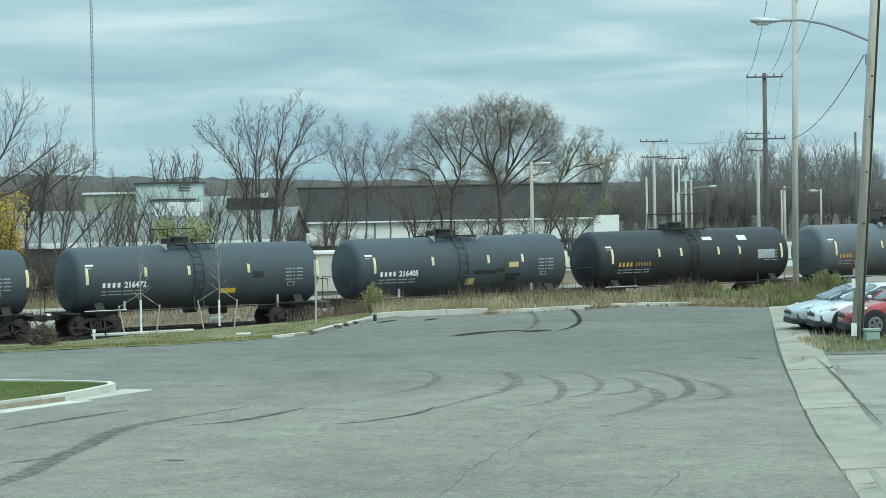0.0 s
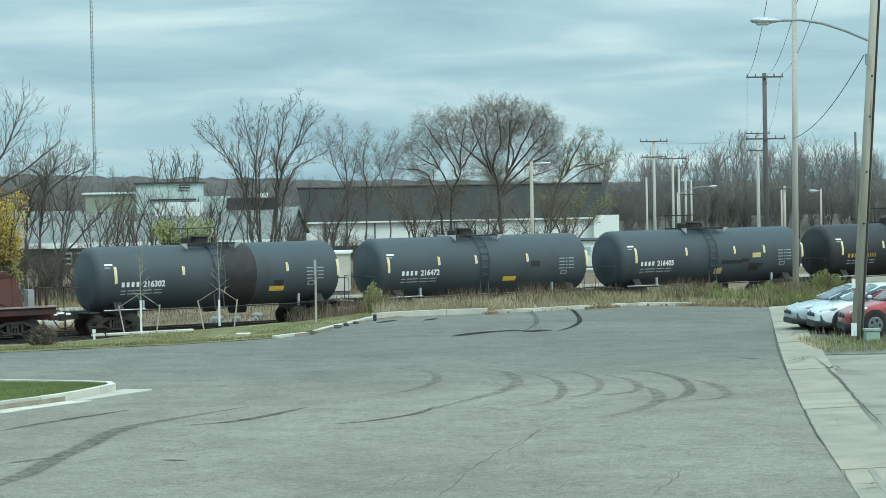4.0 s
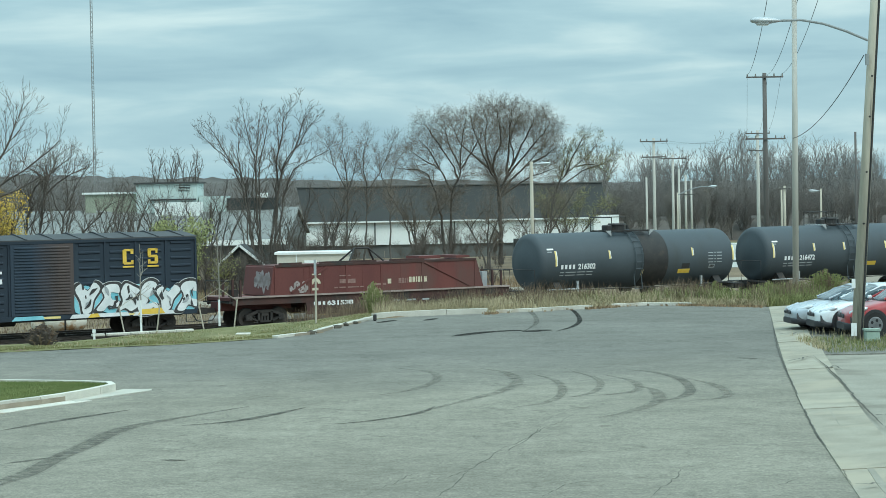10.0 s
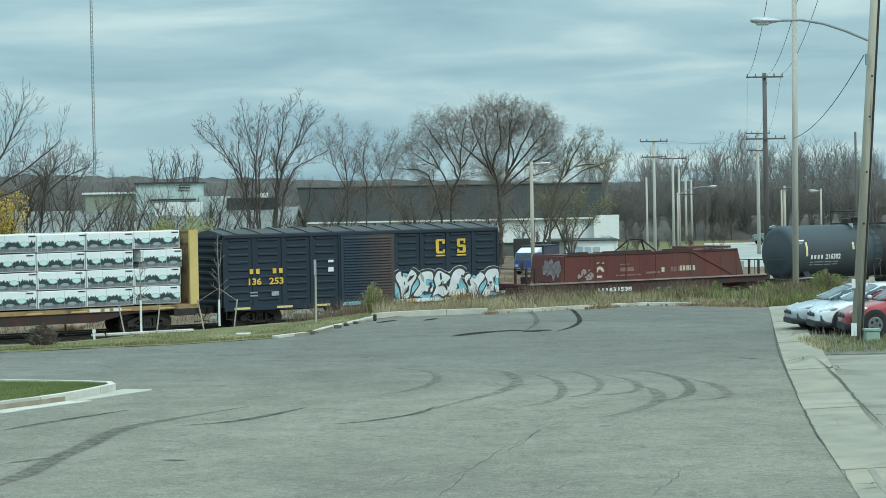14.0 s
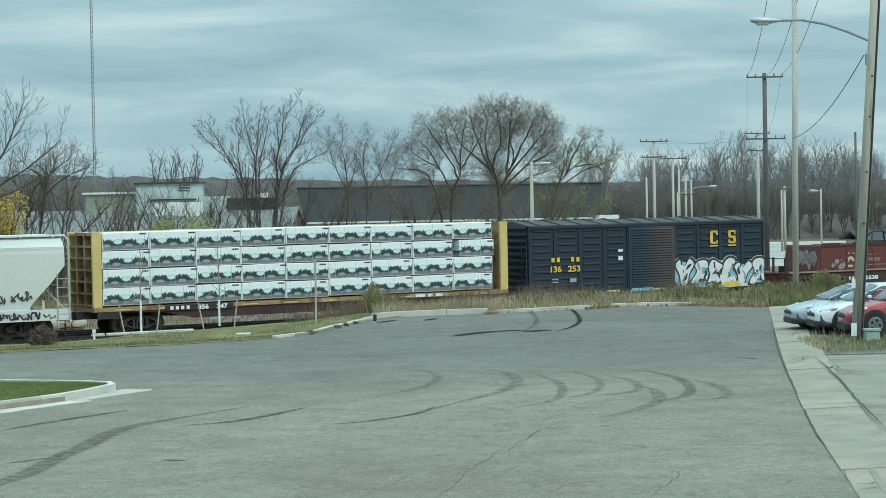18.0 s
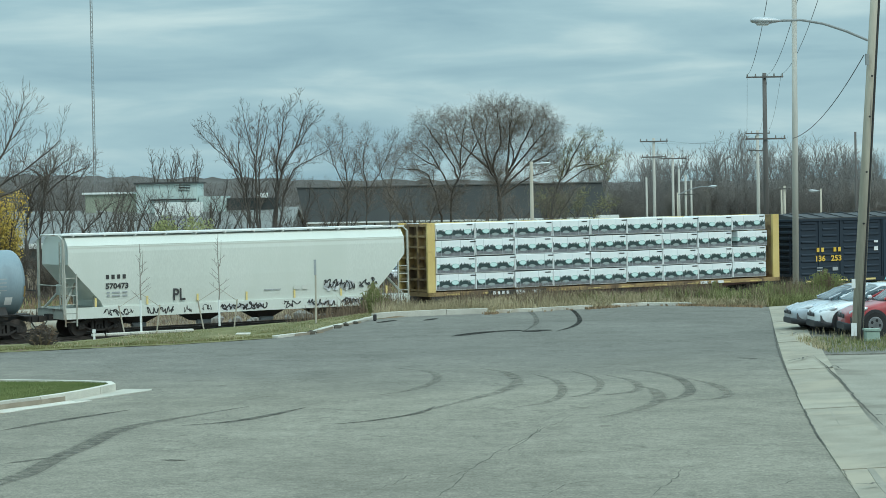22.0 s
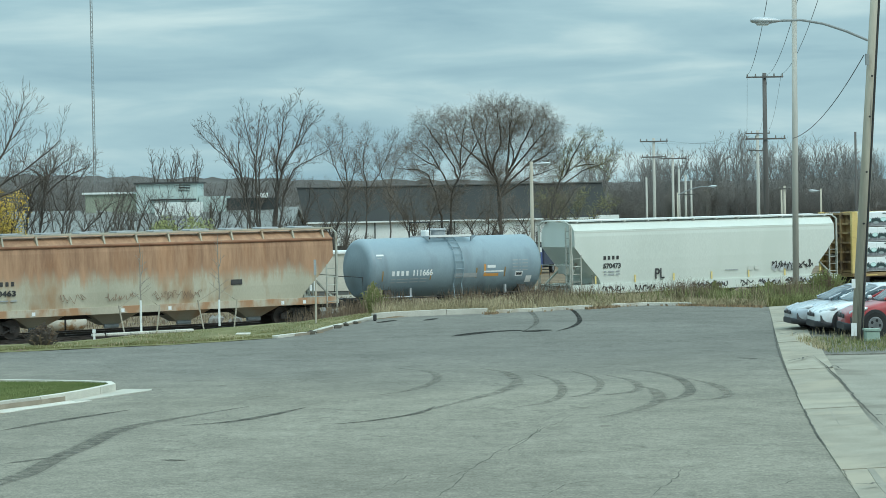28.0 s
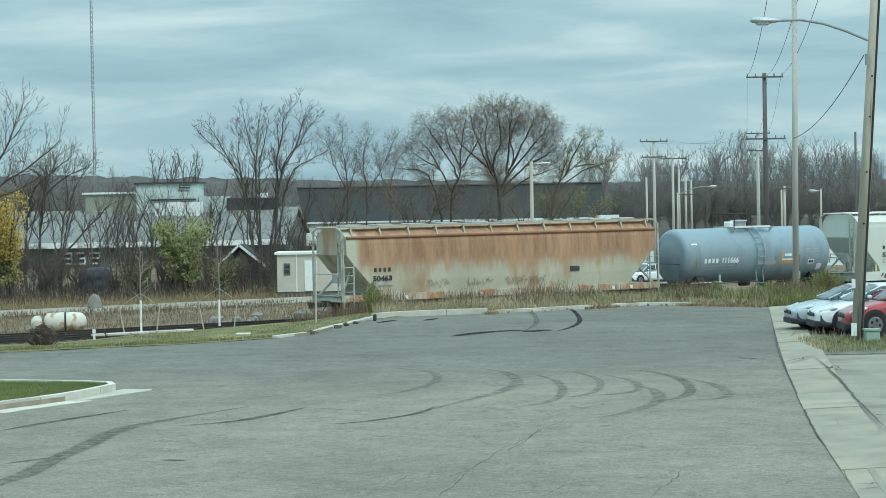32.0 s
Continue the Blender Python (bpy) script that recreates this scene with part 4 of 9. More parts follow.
def sideframe_mesh():
    """A cast side frame with its two axle boxes, spring window and arched top."""
    bm = bmesh.new()
    for y0, y1 in ((-0.09, 0.09),):
        def bar(pts):
            extrude(pts, y0, y1, bm, axis="y")
        bar([(-1.12, 0.5), (-0.95, 0.62), (-0.42, 0.82), (0.42, 0.82), (0.95, 0.62), (1.12, 0.5), (1.0, 0.46), (0.38, 0.68), (-0.38, 0.68), (-1.0, 0.46)])
        bar([(-0.95, 0.5), (-0.36, 0.22), (0.36, 0.22), (0.95, 0.5), (0.86, 0.52), (0.34, 0.31), (-0.34, 0.31), (-0.86, 0.52)])
        bar([(-0.4, 0.22), (-0.28, 0.22), (-0.28, 0.75), (-0.4, 0.75)])
        bar([(0.28, 0.22), (0.4, 0.22), (0.4, 0.75), (0.28, 0.75)])
    for s in (-1, 1):
        box(s * 0.89 - 0.16, s * 0.89 + 0.16, -0.12, 0.12, 0.33, 0.6, bm)
    for k in range(3):
        tube((-0.16 + 0.16 * k, 0, 0.3), (-0.16 + 0.16 * k, 0, 0.56), 0.065, n=8, bm=bm)
    return bm


def truck(car, x):
    """A two-axle freight truck under a car; its wheelsets turn."""
    t = hang("truck", shared("truck_bolster", lambda: box(-0.2, 0.2, -1.05, 1.05, 0.5, 0.78, bevel=0.03)), M["truck"], car, "grimy cast steel freight truck", at=pose(x, 0, 0))
    for y in (-0.99, 0.99):
        hang("side_frame", shared("side_frame", sideframe_mesh), M["truck"], t, at=pose(0, y, 0))
    for dx in (-0.89, 0.89):
        w = hang("wheelset", shared("wheelset", wheelset_mesh), M["wheel"], t, at=pose(dx, 0, 0.45))
        SPIN.append(w)
    return t


SPIN = []
TRAIN = []


def coupler(car, x, s):
    bm = box(min(x, x + s * 0.75), max(x, x + s * 0.75), -0.09, 0.09, 0.74, 0.96)
    box(min(x + s * 0.55, x + s * 0.78), max(x + s * 0.55, x + s * 0.78), -0.17, 0.17, 0.7, 1.0, bm)
    part("coupler", bm, M["truck"], car)
    part("air_hose", pipe([(x + s * 0.1, -0.3, 0.75), (x + s * 0.35, -0.3, 0.4), (x + s * 0.75, -0.22, 0.35)], 0.03, 6), M["black"], car)


def ladder(car, x, y, z0, z1, width, material, along="x", n=None, name="ladder", label=""):
    bm = bmesh.new()
    n = n or max(3, int((z1 - z0) / 0.38))
    d = Vector((1, 0, 0)) if along == "x" else Vector((0, 1, 0))
    p = Vector((x, y, 0))
    for s in (0, width):
        q = p + d * s
        box(q.x - 0.03, q.x + 0.03, q.y - 0.03, q.y + 0.03, z0, z1, bm)
    for i in range(n):
        z = z0 + (z1 - z0) * (i + 0.5) / n
        tube(p + Vector((0, 0, z)), p + d * width + Vector((0, 0, z)), 0.022, n=5, bm=bm)
    return part(name, bm, material, car, label)


def bars(car, x, z, widths, height, material, y=None, tank=None, gap=0.12, name="letter_bar"):
    """Unreadable or withheld writing as plain bars; y on a flat side, tank = (zc, r) on a round one."""
    out = []
    for w in widths:
        bm = bmesh.new()
        if tank is None:
            box(x, x + w, y - 0.01, y - 0.002, z, z + height, bm)
        else:
            nz = max(1, int(height / 0.12))
            q = [z + height * k / nz for k in range(nz + 1)]
            rows = [[bm.verts.new((px, -math.sqrt(max(0.01, tank[1] ** 2 - (c - tank[0]) ** 2)) - 0.012, c)) for px in (x, x + w)] for c in q]
            for a, b in zip(rows, rows[1:]):
                bm.faces.new((a[0], a[1], b[1], b[0]))
        out.append(part(name, bm, material, car))
        x += w + gap
    return out


def marks(car, x, z, w, hgt, count, material, y=None, tank=None, gap=0.05):
    """Owner's marks as plain bars of the lettering's weight and colour."""
    for k in range(count):
        bars(car, x + w * 0.12, z + 0.02, [w * 0.72], hgt * 0.82, material, y=y, tank=tank, name="mark_bar")
        x += w + gap


def digits(car, s, x, z, height, material, y=None, tank=None, width=None):
    me = text_mesh(s, height, width)
    if tank is None:
        for v in me.vertices:
            v.co = (v.co.x + x, v.co.y + y - 0.008, v.co.z + z)
    else:
        bend(me, x, z, *tank)
    return hang("number", me, material, car)


def rail_car(name, label, category="railway car"):
    c = thing(name, label, category, group="freight train")
    return c


def put_car(car, s):
    TRAIN.append((car, s))


def tank_car(label, s0, s1, skin, number, yellow_marks, style):
    """A non-pressure tank car from head s0 to head s1 (along the train)."""
    car = rail_car("tank_car", label, "tank car")
    L = s1 - s0
    h, zc, r = L / 2, 2.55, 1.5
    # dished head with a rounded knuckle
    st = [(-h + 0.2 * (q / 1.1) ** 2, q) for q in (0.05, 0.4, 0.8, 1.1)]
    st += [(-h + 0.2 + 0.34 * (1 - math.cos(math.pi / 2 * i / 7)), 1.1 + 0.4 * math.sin(math.pi / 2 * i / 7)) for i in range(1, 8)]
    body = st + [(-x, q) for x, q in reversed(st)]
    part("tank", lathe(body, 56, zc=zc), M[skin], car, smooth=True)
    T = (zc, r)
    for sgn in (-1, 1):
        tx = sgn * (h - 1.35)
        truck(car, tx)
        sill = box(min(sgn * (h - 2.7), sgn * (h + 0.35)), max(sgn * (h - 2.7), sgn * (h + 0.35)), -0.35, 0.35, 0.78, 1.12)
        part("stub_sill", sill, M["black"], car)
        part("saddle", extrude([(-1.35, 0.92), (1.35, 0.92), (1.4, 1.15), (1.1, 1.5), (-1.1, 1.5), (-1.4, 1.15)], tx - 0.22, tx + 0.22), M["black"], car)
        part("end_platform", box(min(sgn * (h - 0.35), sgn * (h + 0.3)), max(sgn * (h - 0.35), sgn * (h + 0.3)), -1.4, 1.4, 1.02, 1.08), M["black"], car)
        coupler(car, sgn * (h + 0.3), sgn)
        xe = sgn * (h + 0.22)
        part("end_rail", pipe([(xe, -1.4, 1.05), (xe, -1.4, 2.2), (xe, 1.4, 2.2), (xe, 1.4, 1.05)], 0.024, 6), M["black"], car)
        part("step", box(sgn * h - 0.22, sgn * h + 0.22, -1.46, -1.38, 0.4, 0.46), M["black"], car)
        part("grab_rail", pipe([(sgn * (h - 0.5), -1.5, 1.15), (sgn * (h - 2.6), -1.5, 1.15)], 0.03, 6), M["galv"] if sgn < 0 else M["black"], car)
        part("jacking_post", box(sgn * (h - 2.55) - 0.05, sgn * (h - 2.55) + 0.05, -1.4, -1.28, 1.0, 1.55), M["galv"] if style != "utlx" else M["black"], car)
    part("bottom_rail", pipe([(-h + 0.6, -1.42, 1.08), (h - 0.6, -1.42, 1.08)], 0.028, 6), M["black"], car)
    # outlet, brake gear
    part("bottom_outlet", lathe([(-0.3, 0.2), (0.3, 0.2)], 12, zc=1.0), M["black"], car)
    part("brake_reservoir", lathe([(1.0, 0.05), (1.08, 0.2), (1.9, 0.2), (1.98, 0.05)], 12, zc=0.88), M["black"], car)
    # top platform with its rails, and the manway
    top = zc + r
    px = -0.35 if style != "blue" else -0.2
    grate = bmesh.new()
    for k in range(9):
        box(px - 1.2, px + 1.2, -0.95 + 0.235 * k, -0.87 + 0.235 * k, top + 0.02, top + 0.06, grate)
    for k in (-1.15, 0.0, 1.15):
        box(px + k - 0.03, px + k + 0.03, -1.0, 1.0, top - 0.03, top + 0.02, grate)
    part("top_platform", grate, M["galv"] if style in ("gatx", "blue") else M["black"], car, "grated top walkway")
    part("platform_edge", box(px - 1.25, px + 1.25, -1.05, -0.99, top - 0.0, top + (0.1 if style == "blue" else 0.07)), M["white"] if style == "blue" else M["black"], car)
    if style != "utlx":
        for sg in (-1, 1):
            gus = extrude([(px + sg * 1.25, top + 0.06), (px + sg * 1.62, top + 0.06), (px + sg * 1.25, top - 0.24)], -0.99, -0.93, axis="y")
            part("gusset", gus, M["letter_dim"] if style != "blue" else M[skin], car, "pale walkway gusset")
    mw = tube((px - 0.15, 0, top - 0.05), (px - 0.15, 0, top + 0.34), 0.44, 0.42, 20)
    tube((px - 0.15, 0, top + 0.34), (px - 0.15, 0, top + 0.42), 0.5, 0.46, 20, mw)
    part("manway", mw, M["black"] if style != "blue" else M["letter_dim"], car)
    part("valve_housing", box(px - 1.0, px - 0.66, -0.25, 0.25, top - 0.02, top + 0.34, bevel=0.05), M["black"] if style != "blue" else M["white"], car)
    part("vent_valve", tube((px + 0.62, 0.1, top - 0.02), (px + 0.62, 0.1, top + 0.3), 0.09, 0.07, 8), M["black"], car)
    zr = top + 0.75 if style != "utlx" else top + 0.85
    for x in (px - 1.2, px + 1.2):
        for y in (-0.95, 0.95):
            if y < 0 and style != "utlx" and x > px:
                continue
            part("rail_post", tube((x, y, top - 0.1), (x, y, zr), 0.025, n=5), M["black"], car)
    for y in ((0.95,) if style != "utlx" else (-0.95, 0.95)):
        part("safety_rail", pipe([(px - 1.2, y, zr), (px + 1.2, y, zr)], 0.025, 5), M["black"], car)
    part("safety_rail", pipe([(px - 1.2, -0.95, zr), (px - 1.2, 0.95, zr)], 0.025, 5), M["black"], car)
    # side ladder that follows the shell
    lad = bmesh.new()
    for k in (-0.24, 0.24):
        pts = []
        for i in range(9):
            a = -0.55 + (math.pi / 2 + 0.35) * i / 8
            pts.append((px + 0.15 + k, -(r + 0.1) * math.cos(a) if a < 1.4 else -0.3, zc + (r + 0.1) * math.sin(a)))
        pipe([(px + 0.15 + k, -1.47, 1.0)] + pts, 0.026, 5, lad)
        if k < 0:
            for q in [(px - 0.09, -1.47, 1.0 + 0.0)] + pts[1:]:
                tube(q, (q[0] + 0.48, q[1], q[2]), 0.02, n=5, bm=lad)
    part("ladder", lad, M[skin], car)
    if style == "band":
        part("saddle_band", lathe([(px + 0.5, r + 0.004), (px + 0.55, r + 0.012), (px + 2.1, r + 0.012), (px + 2.15, r + 0.004)], 56, zc=zc), M["black"], car, "darker band of paint", smooth=True)
    # writing and tape
    put = lambda a, b, c, d, mt, nm="panel", lab="": hang(nm, bend(patch_mesh(a, b, c, d), 0, 0, zc, r), M[mt], car, lab)
    yel = "mark_orange" if yellow_marks else "letter_white"
    zt = 2.17
    bx = -h + 1.4
    big = 1.08 if style == "blue" else 1.0
    marks(car, bx, zt, 0.2 * big, 0.27 * big, 4, M[yel], tank=T, gap=0.05 * big)
    if number:
        digits(car, number, bx + 1.12 * big, zt, 0.27 * big, M[yel], tank=T, width=1.12 * big)
    else:
        marks(car, bx + 1.12, zt, 0.15, 0.26, 6, M["mark_dim"], tank=T, gap=0.03)
    for k in range(2):
        bars(car, bx, zt - 0.18 - 0.15 * k, [0.25, 0.65, 0.5, 0.4], 0.05, M["letter_dim"], tank=T, gap=0.1)
    bars(car, -h + 0.62, 3.2, [0.42], 0.08, M["letter_white"], tank=T)
    bars(car, -h + 0.62, 3.08, [0.28], 0.045, M["letter_dim"], tank=T)
    for k in range(4):
        bars(car, h - 2.15, 2.75 - 0.17 * k, [0.34, 0.1, 0.34], 0.05, M["letter_dim"], tank=T, gap=0.08)
    at_share = {"gatx": (0.045, 0.27, 0.44, 0.68, 0.965), "utlx": (0.07, 0.3, 0.41, 0.6, 0.71, 0.93)}.get(style, (0.08, 0.34, 0.595, 0.755, 0.965))
    for k, share in enumerate(at_share):
        x, tall = -h + share * L, k in (0, len(at_share) - 1)
        if style == "blue":
            put(x, x + 0.07, 1.95, 2.45, "mark_dim", "reflective_tape", "worn orange tape")
            continue
        put(x, x + (0.1 if tall else 0.09), 2.35 if tall else 2.65, 3.15 if tall else 3.08, "reflector", "reflective_tape")
        put(x + 0.1, x + 0.14, 2.37 if tall else 2.67, 3.13 if tall else 3.06, "letter_white", "reflective_tape")
    f = lambda p: -h + p * L
    if style in ("gatx", "band", "gatx2"):
        put(f(0.845), f(0.875), 1.95, 2.15, "letter_dim", "placard_holder")
        put(f(0.849), f(0.871), 1.98, 2.12, "black", "placard")
    if style in ("gatx", "band"):
        c = 0.575 if style == "gatx" else 0.69
        put(f(c), f(c + 0.06), 1.72, 1.95, "letter_yellow", "panel", "yellow warning panel")
    if style == "gatx":
        put(f(0.7), f(0.745), 2.4, 2.7, "black", "panel", "black painted patch")
    if style == "band":
        put(f(0.705), f(0.745), 2.0, 2.25, "black", "panel", "black painted patch")
        put(f(0.505), f(0.525), 1.7, 2.0, "tan_panel", "panel", "pale yellow panel")
    if style == "gatx2":
        put(f(0.53), f(0.64), 2.12, 2.32, "black", "panel", "black painted patch")
        put(f(0.64), f(0.675), 2.2, 2.4, "black", "panel", "black painted patch")
        put(f(0.5), f(0.54), 1.6, 1.92, "tan_panel", "panel", "tan warning panel")
        put(f(0.695), f(0.74), 2.42, 2.68, "tan_panel", "panel", "tan warning panel")
        put(f(0.68), f(0.735), 1.72, 2.12, "black", "panel", "black painted patch")
        put(f(0.72), f(0.755), 1.95, 2.1, "black", "panel", "black painted patch")
    if style == "utlx":
        put(0.55, 1.2, 3.45, 3.62, "letter_white", "panel", "white square patch")
        put(3.0, 3.6, 3.4, 3.65, "letter_white", "panel", "white square patch")
        put(h - 2.6, h - 1.4, 2.35, 2.85, "letter_dim", "panel", "grey data panel")
    if style == "blue":
        put(h - 3.9, h - 3.0, 2.0, 2.14, "orange", "panel", "orange warning panel")
        put(h - 3.9, h - 3.78, 2.14, 2.62, "orange", "panel", "orange warning panel")
        put(h - 3.7, h - 3.2, 2.42, 2.56, "letter_white", "panel", "white printed panel")
        put(h - 3.9, h - 2.7, 2.2, 2.28, "letter_white", "panel", "white printed panel")
        put(h - 5.7, h - 4.3, 1.98, 2.2, "letter_dim", "panel", "faded graffiti tag")
        put(h - 1.95, h - 1.5, 1.95, 2.2, "letter_white", "placard_holder")
        put(h - 1.9, h - 1.55, 2.0, 2.15, "trim_black", "placard")
        put(h - 1.25, h - 0.9, 1.6, 1.95, "letter_white", "placard", "white diamond placard")
    put_car(car, (s0 + s1) / 2)
    return car


def box_car():
    car = rail_car("boxcar", "dark blue ribbed boxcar with graffiti along one end", "boxcar")
    L, W, z0, z1 = 15.65, 1.46, 1.0, 4.45
    h = L / 2
    part("body", box(-h, h, -W, W, z0, z1), M["box_blue"], car, "dark blue steel sides")
    roof = [(-W - 0.06, z1 - 0.02), (W + 0.06, z1 - 0.02), (W + 0.06, z1 + 0.04), (0, z1 + 0.26), (-W - 0.06, z1 + 0.04)]
    rf = part("roof", extrude(roof, -h - 0.06, h + 0.06), M["roof_grey"], car, "grey galvanised ribbed roof")
    for k in range(12):
        x = -h + 0.65 + 1.305 * k
        seam = [(-W - 0.08, z1 + 0.03), (0, z1 + 0.27), (W + 0.08, z1 + 0.03), (W + 0.08, z1 + 0.08), (0, z1 + 0.33), (-W - 0.08, z1 + 0.08)]
        part("roof_rib", extrude(seam, x - 0.045, x + 0.045), M["roof_grey"], rf)
    # side posts and rolled ribs
    for sy in (-1, 1):
        y = sy * W
        for k in range(5):
            for a, b in ((-h, -1.5), (1.65, h)):
                x = a + (b - a) * k / 4
                part("side_post", box(x - 0.05, x + 0.05, min(y, y + sy * 0.05), max(y, y + sy * 0.05), z0, z1 - 0.05), M["box_blue"], car)
        rib = shared("boxcar_rib", lambda: extrude([(0, -0.07), (-0.045, -0.03), (-0.045, 0.03), (0, 0.07)], -0.52, 0.52))
        for a, b in ((-h, -1.5), (1.65, h)):
            for k in range(4):
                xm = a + (b - a) * (k + 0.5) / 4
                for j in range(9):
                    ob = hang("rib", rib, M["box_blue"], car, at=pose(xm, y, z0 + 0.35 + 0.355 * j, 0, 0, 0 if sy < 0 else 180))
        part("top_rail", box(-h, h, min(y, y + sy * 0.07), max(y, y + sy * 0.07), z1 - 0.14, z1 - 0.02), M["box_blue"], car)
        part("side_sill", box(-h, h, min(y, y + sy * 0.07), max(y, y + sy * 0.07), z0 - 0.16, z0 + 0.06), M["box_blue"], car)
        dr = part("door", box(-1.45, 1.6, min(y, y + sy * 0.1), max(y, y + sy * 0.1), z0 + 0.08, z1 - 0.16), M["door_rust"], car, "blue sliding door with brown rust")
        corr = shared("door_corrugation", lambda: extrude([(0, -0.05), (-0.04, -0.02), (-0.04, 0.02), (0, 0.05)], -1.32, 1.36))
        for j in range(22):
            hang("corrugation", corr, M["door_rust"], dr, at=pose(0.05, y + sy * 0.1, z0 + 0.25 + 0.137 * j, 0, 0, 0 if sy < 0 else 180))
    # ends
    for sx in (-1, 1):
        x = sx * h
        erib = shared("end_rib", lambda: extrude([(0, -0.12), (-0.09, -0.05), (-0.09, 0.05), (0, 0.12)], -1.3, 1.3))
        for j in range(10):
            hang("end_rib", erib, M["box_blue"], car, at=pose(x, 0, z0 + 0.25 + 0.345 * j, 0, 0, -90 if sx < 0 else 90))
        ladder(car, x + sx * 0.14, -1.4 if sx < 0 else 0.95, z0 + 0.1, z1 - 0.9, 0.42, M["box_blue"], "y")
        coupler(car, sx * (h + 0.25), sx)
        part("draft_sill", box(min(x, x + sx * 0.3), max(x, x + sx * 0.3), -0.4, 0.4, 0.75, 1.05), M["black"], car)
        truck(car, sx * (h - 2.1))
        part("corner_step", pipe([(x - sx * 0.1, -W - 0.03, z0), (x - sx * 0.1, -W - 0.03, 0.45), (x - sx * 0.55, -W - 0.03, 0.45), (x - sx * 0.55, -W - 0.03, z0)], 0.025, 5), M["black"], car)
    part("centre_sill", box(-h + 0.2, h - 0.2, -0.35, 0.35, 0.72, 1.0), M["black"], car)
    part("brake_cylinder", lathe([(-1.6, 0.05), (-1.5, 0.2), (-0.7, 0.2), (-0.6, 0.05)], 12, zc=0.75), M["black"], car)
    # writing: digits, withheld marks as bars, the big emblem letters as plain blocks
    y = -W - 0.055
    for x in (-6.5, -5.25):
        marks(car, x, 2.55, 0.27, 0.29, 2, M["letter_yellow"], y=y, gap=0.07)
    digits(car, "136", -6.62, 2.06, 0.3, M["letter_yellow"], y=y, width=0.78)
    digits(car, "253", -5.42, 2.06, 0.3, M["letter_yellow"], y=y, width=0.78)
    bars(car, -6.45, 1.65, [0.4], 0.07, M["letter_dim"], y=y)
    bars(car, -6.45, 1.5, [0.4], 0.07, M["letter_dim"], y=y)
    bars(car, -5.3, 1.5, [0.4], 0.2, M["letter_dim"], y=y)
    for x in (4.35, 5.6):
        e = bmesh.new()
        s = 1 if x < 5 else -1
        for q in ((-0.22, 0.24, 0.3, 0.42), (-0.22, 0.24, -0.42, -0.3), (-0.28, -0.09, -0.36, 0.36), (0.12, 0.26, 0.15, 0.42), (0.14, 0.26, -0.42, -0.2)) if s > 0 else ((-0.22, 0.22, 0.3, 0.42), (-0.22, 0.22, -0.42, -0.3), (-0.22, 0.22, -0.07, 0.06), (-0.26, -0.09, 0.0, 0.38), (0.09, 0.26, -0.38, 0.0), (0.14, 0.24, 0.15, 0.42), (-0.25, -0.13, -0.42, -0.18)):
            box(x + q[0], x + q[1], y - 0.012, y, 3.6 + q[2] * 0.85, 3.6 + q[3] * 0.85, e)
        box(x - 0.28, x + 0.28, y - 0.012, y, 3.1, 3.17, e)
        part("emblem", e, M["letter_yellow"], car, "yellow block emblem")
    bars(car, -2.15, 3.0, [0.3], 0.12, M["letter_white"], y=y)
    bars(car, -2.15, 2.55, [0.3], 0.22, M["letter_white"], y=y)
    for x in (-6.9, -4.6, -2.5, 0.5, 2.2, 4.6, 6.6):
        part("reflective_tape", box(x - 0.42, x + 0.42, -W - 0.085, -W - 0.07, z0 - 0.1, z0 - 0.0), M["reflector"], car)
    graffiti(car, 1.75, h - 0.02, z0 - 0.12, 2.45, y - 0.02)
    put_car(car, 3.27)
    return car


def blob(pts, y, bm, grow=0.0):
    v = [bm.verts.new((x, y, z)) for x, z in pts]
    bm.faces.new(v)


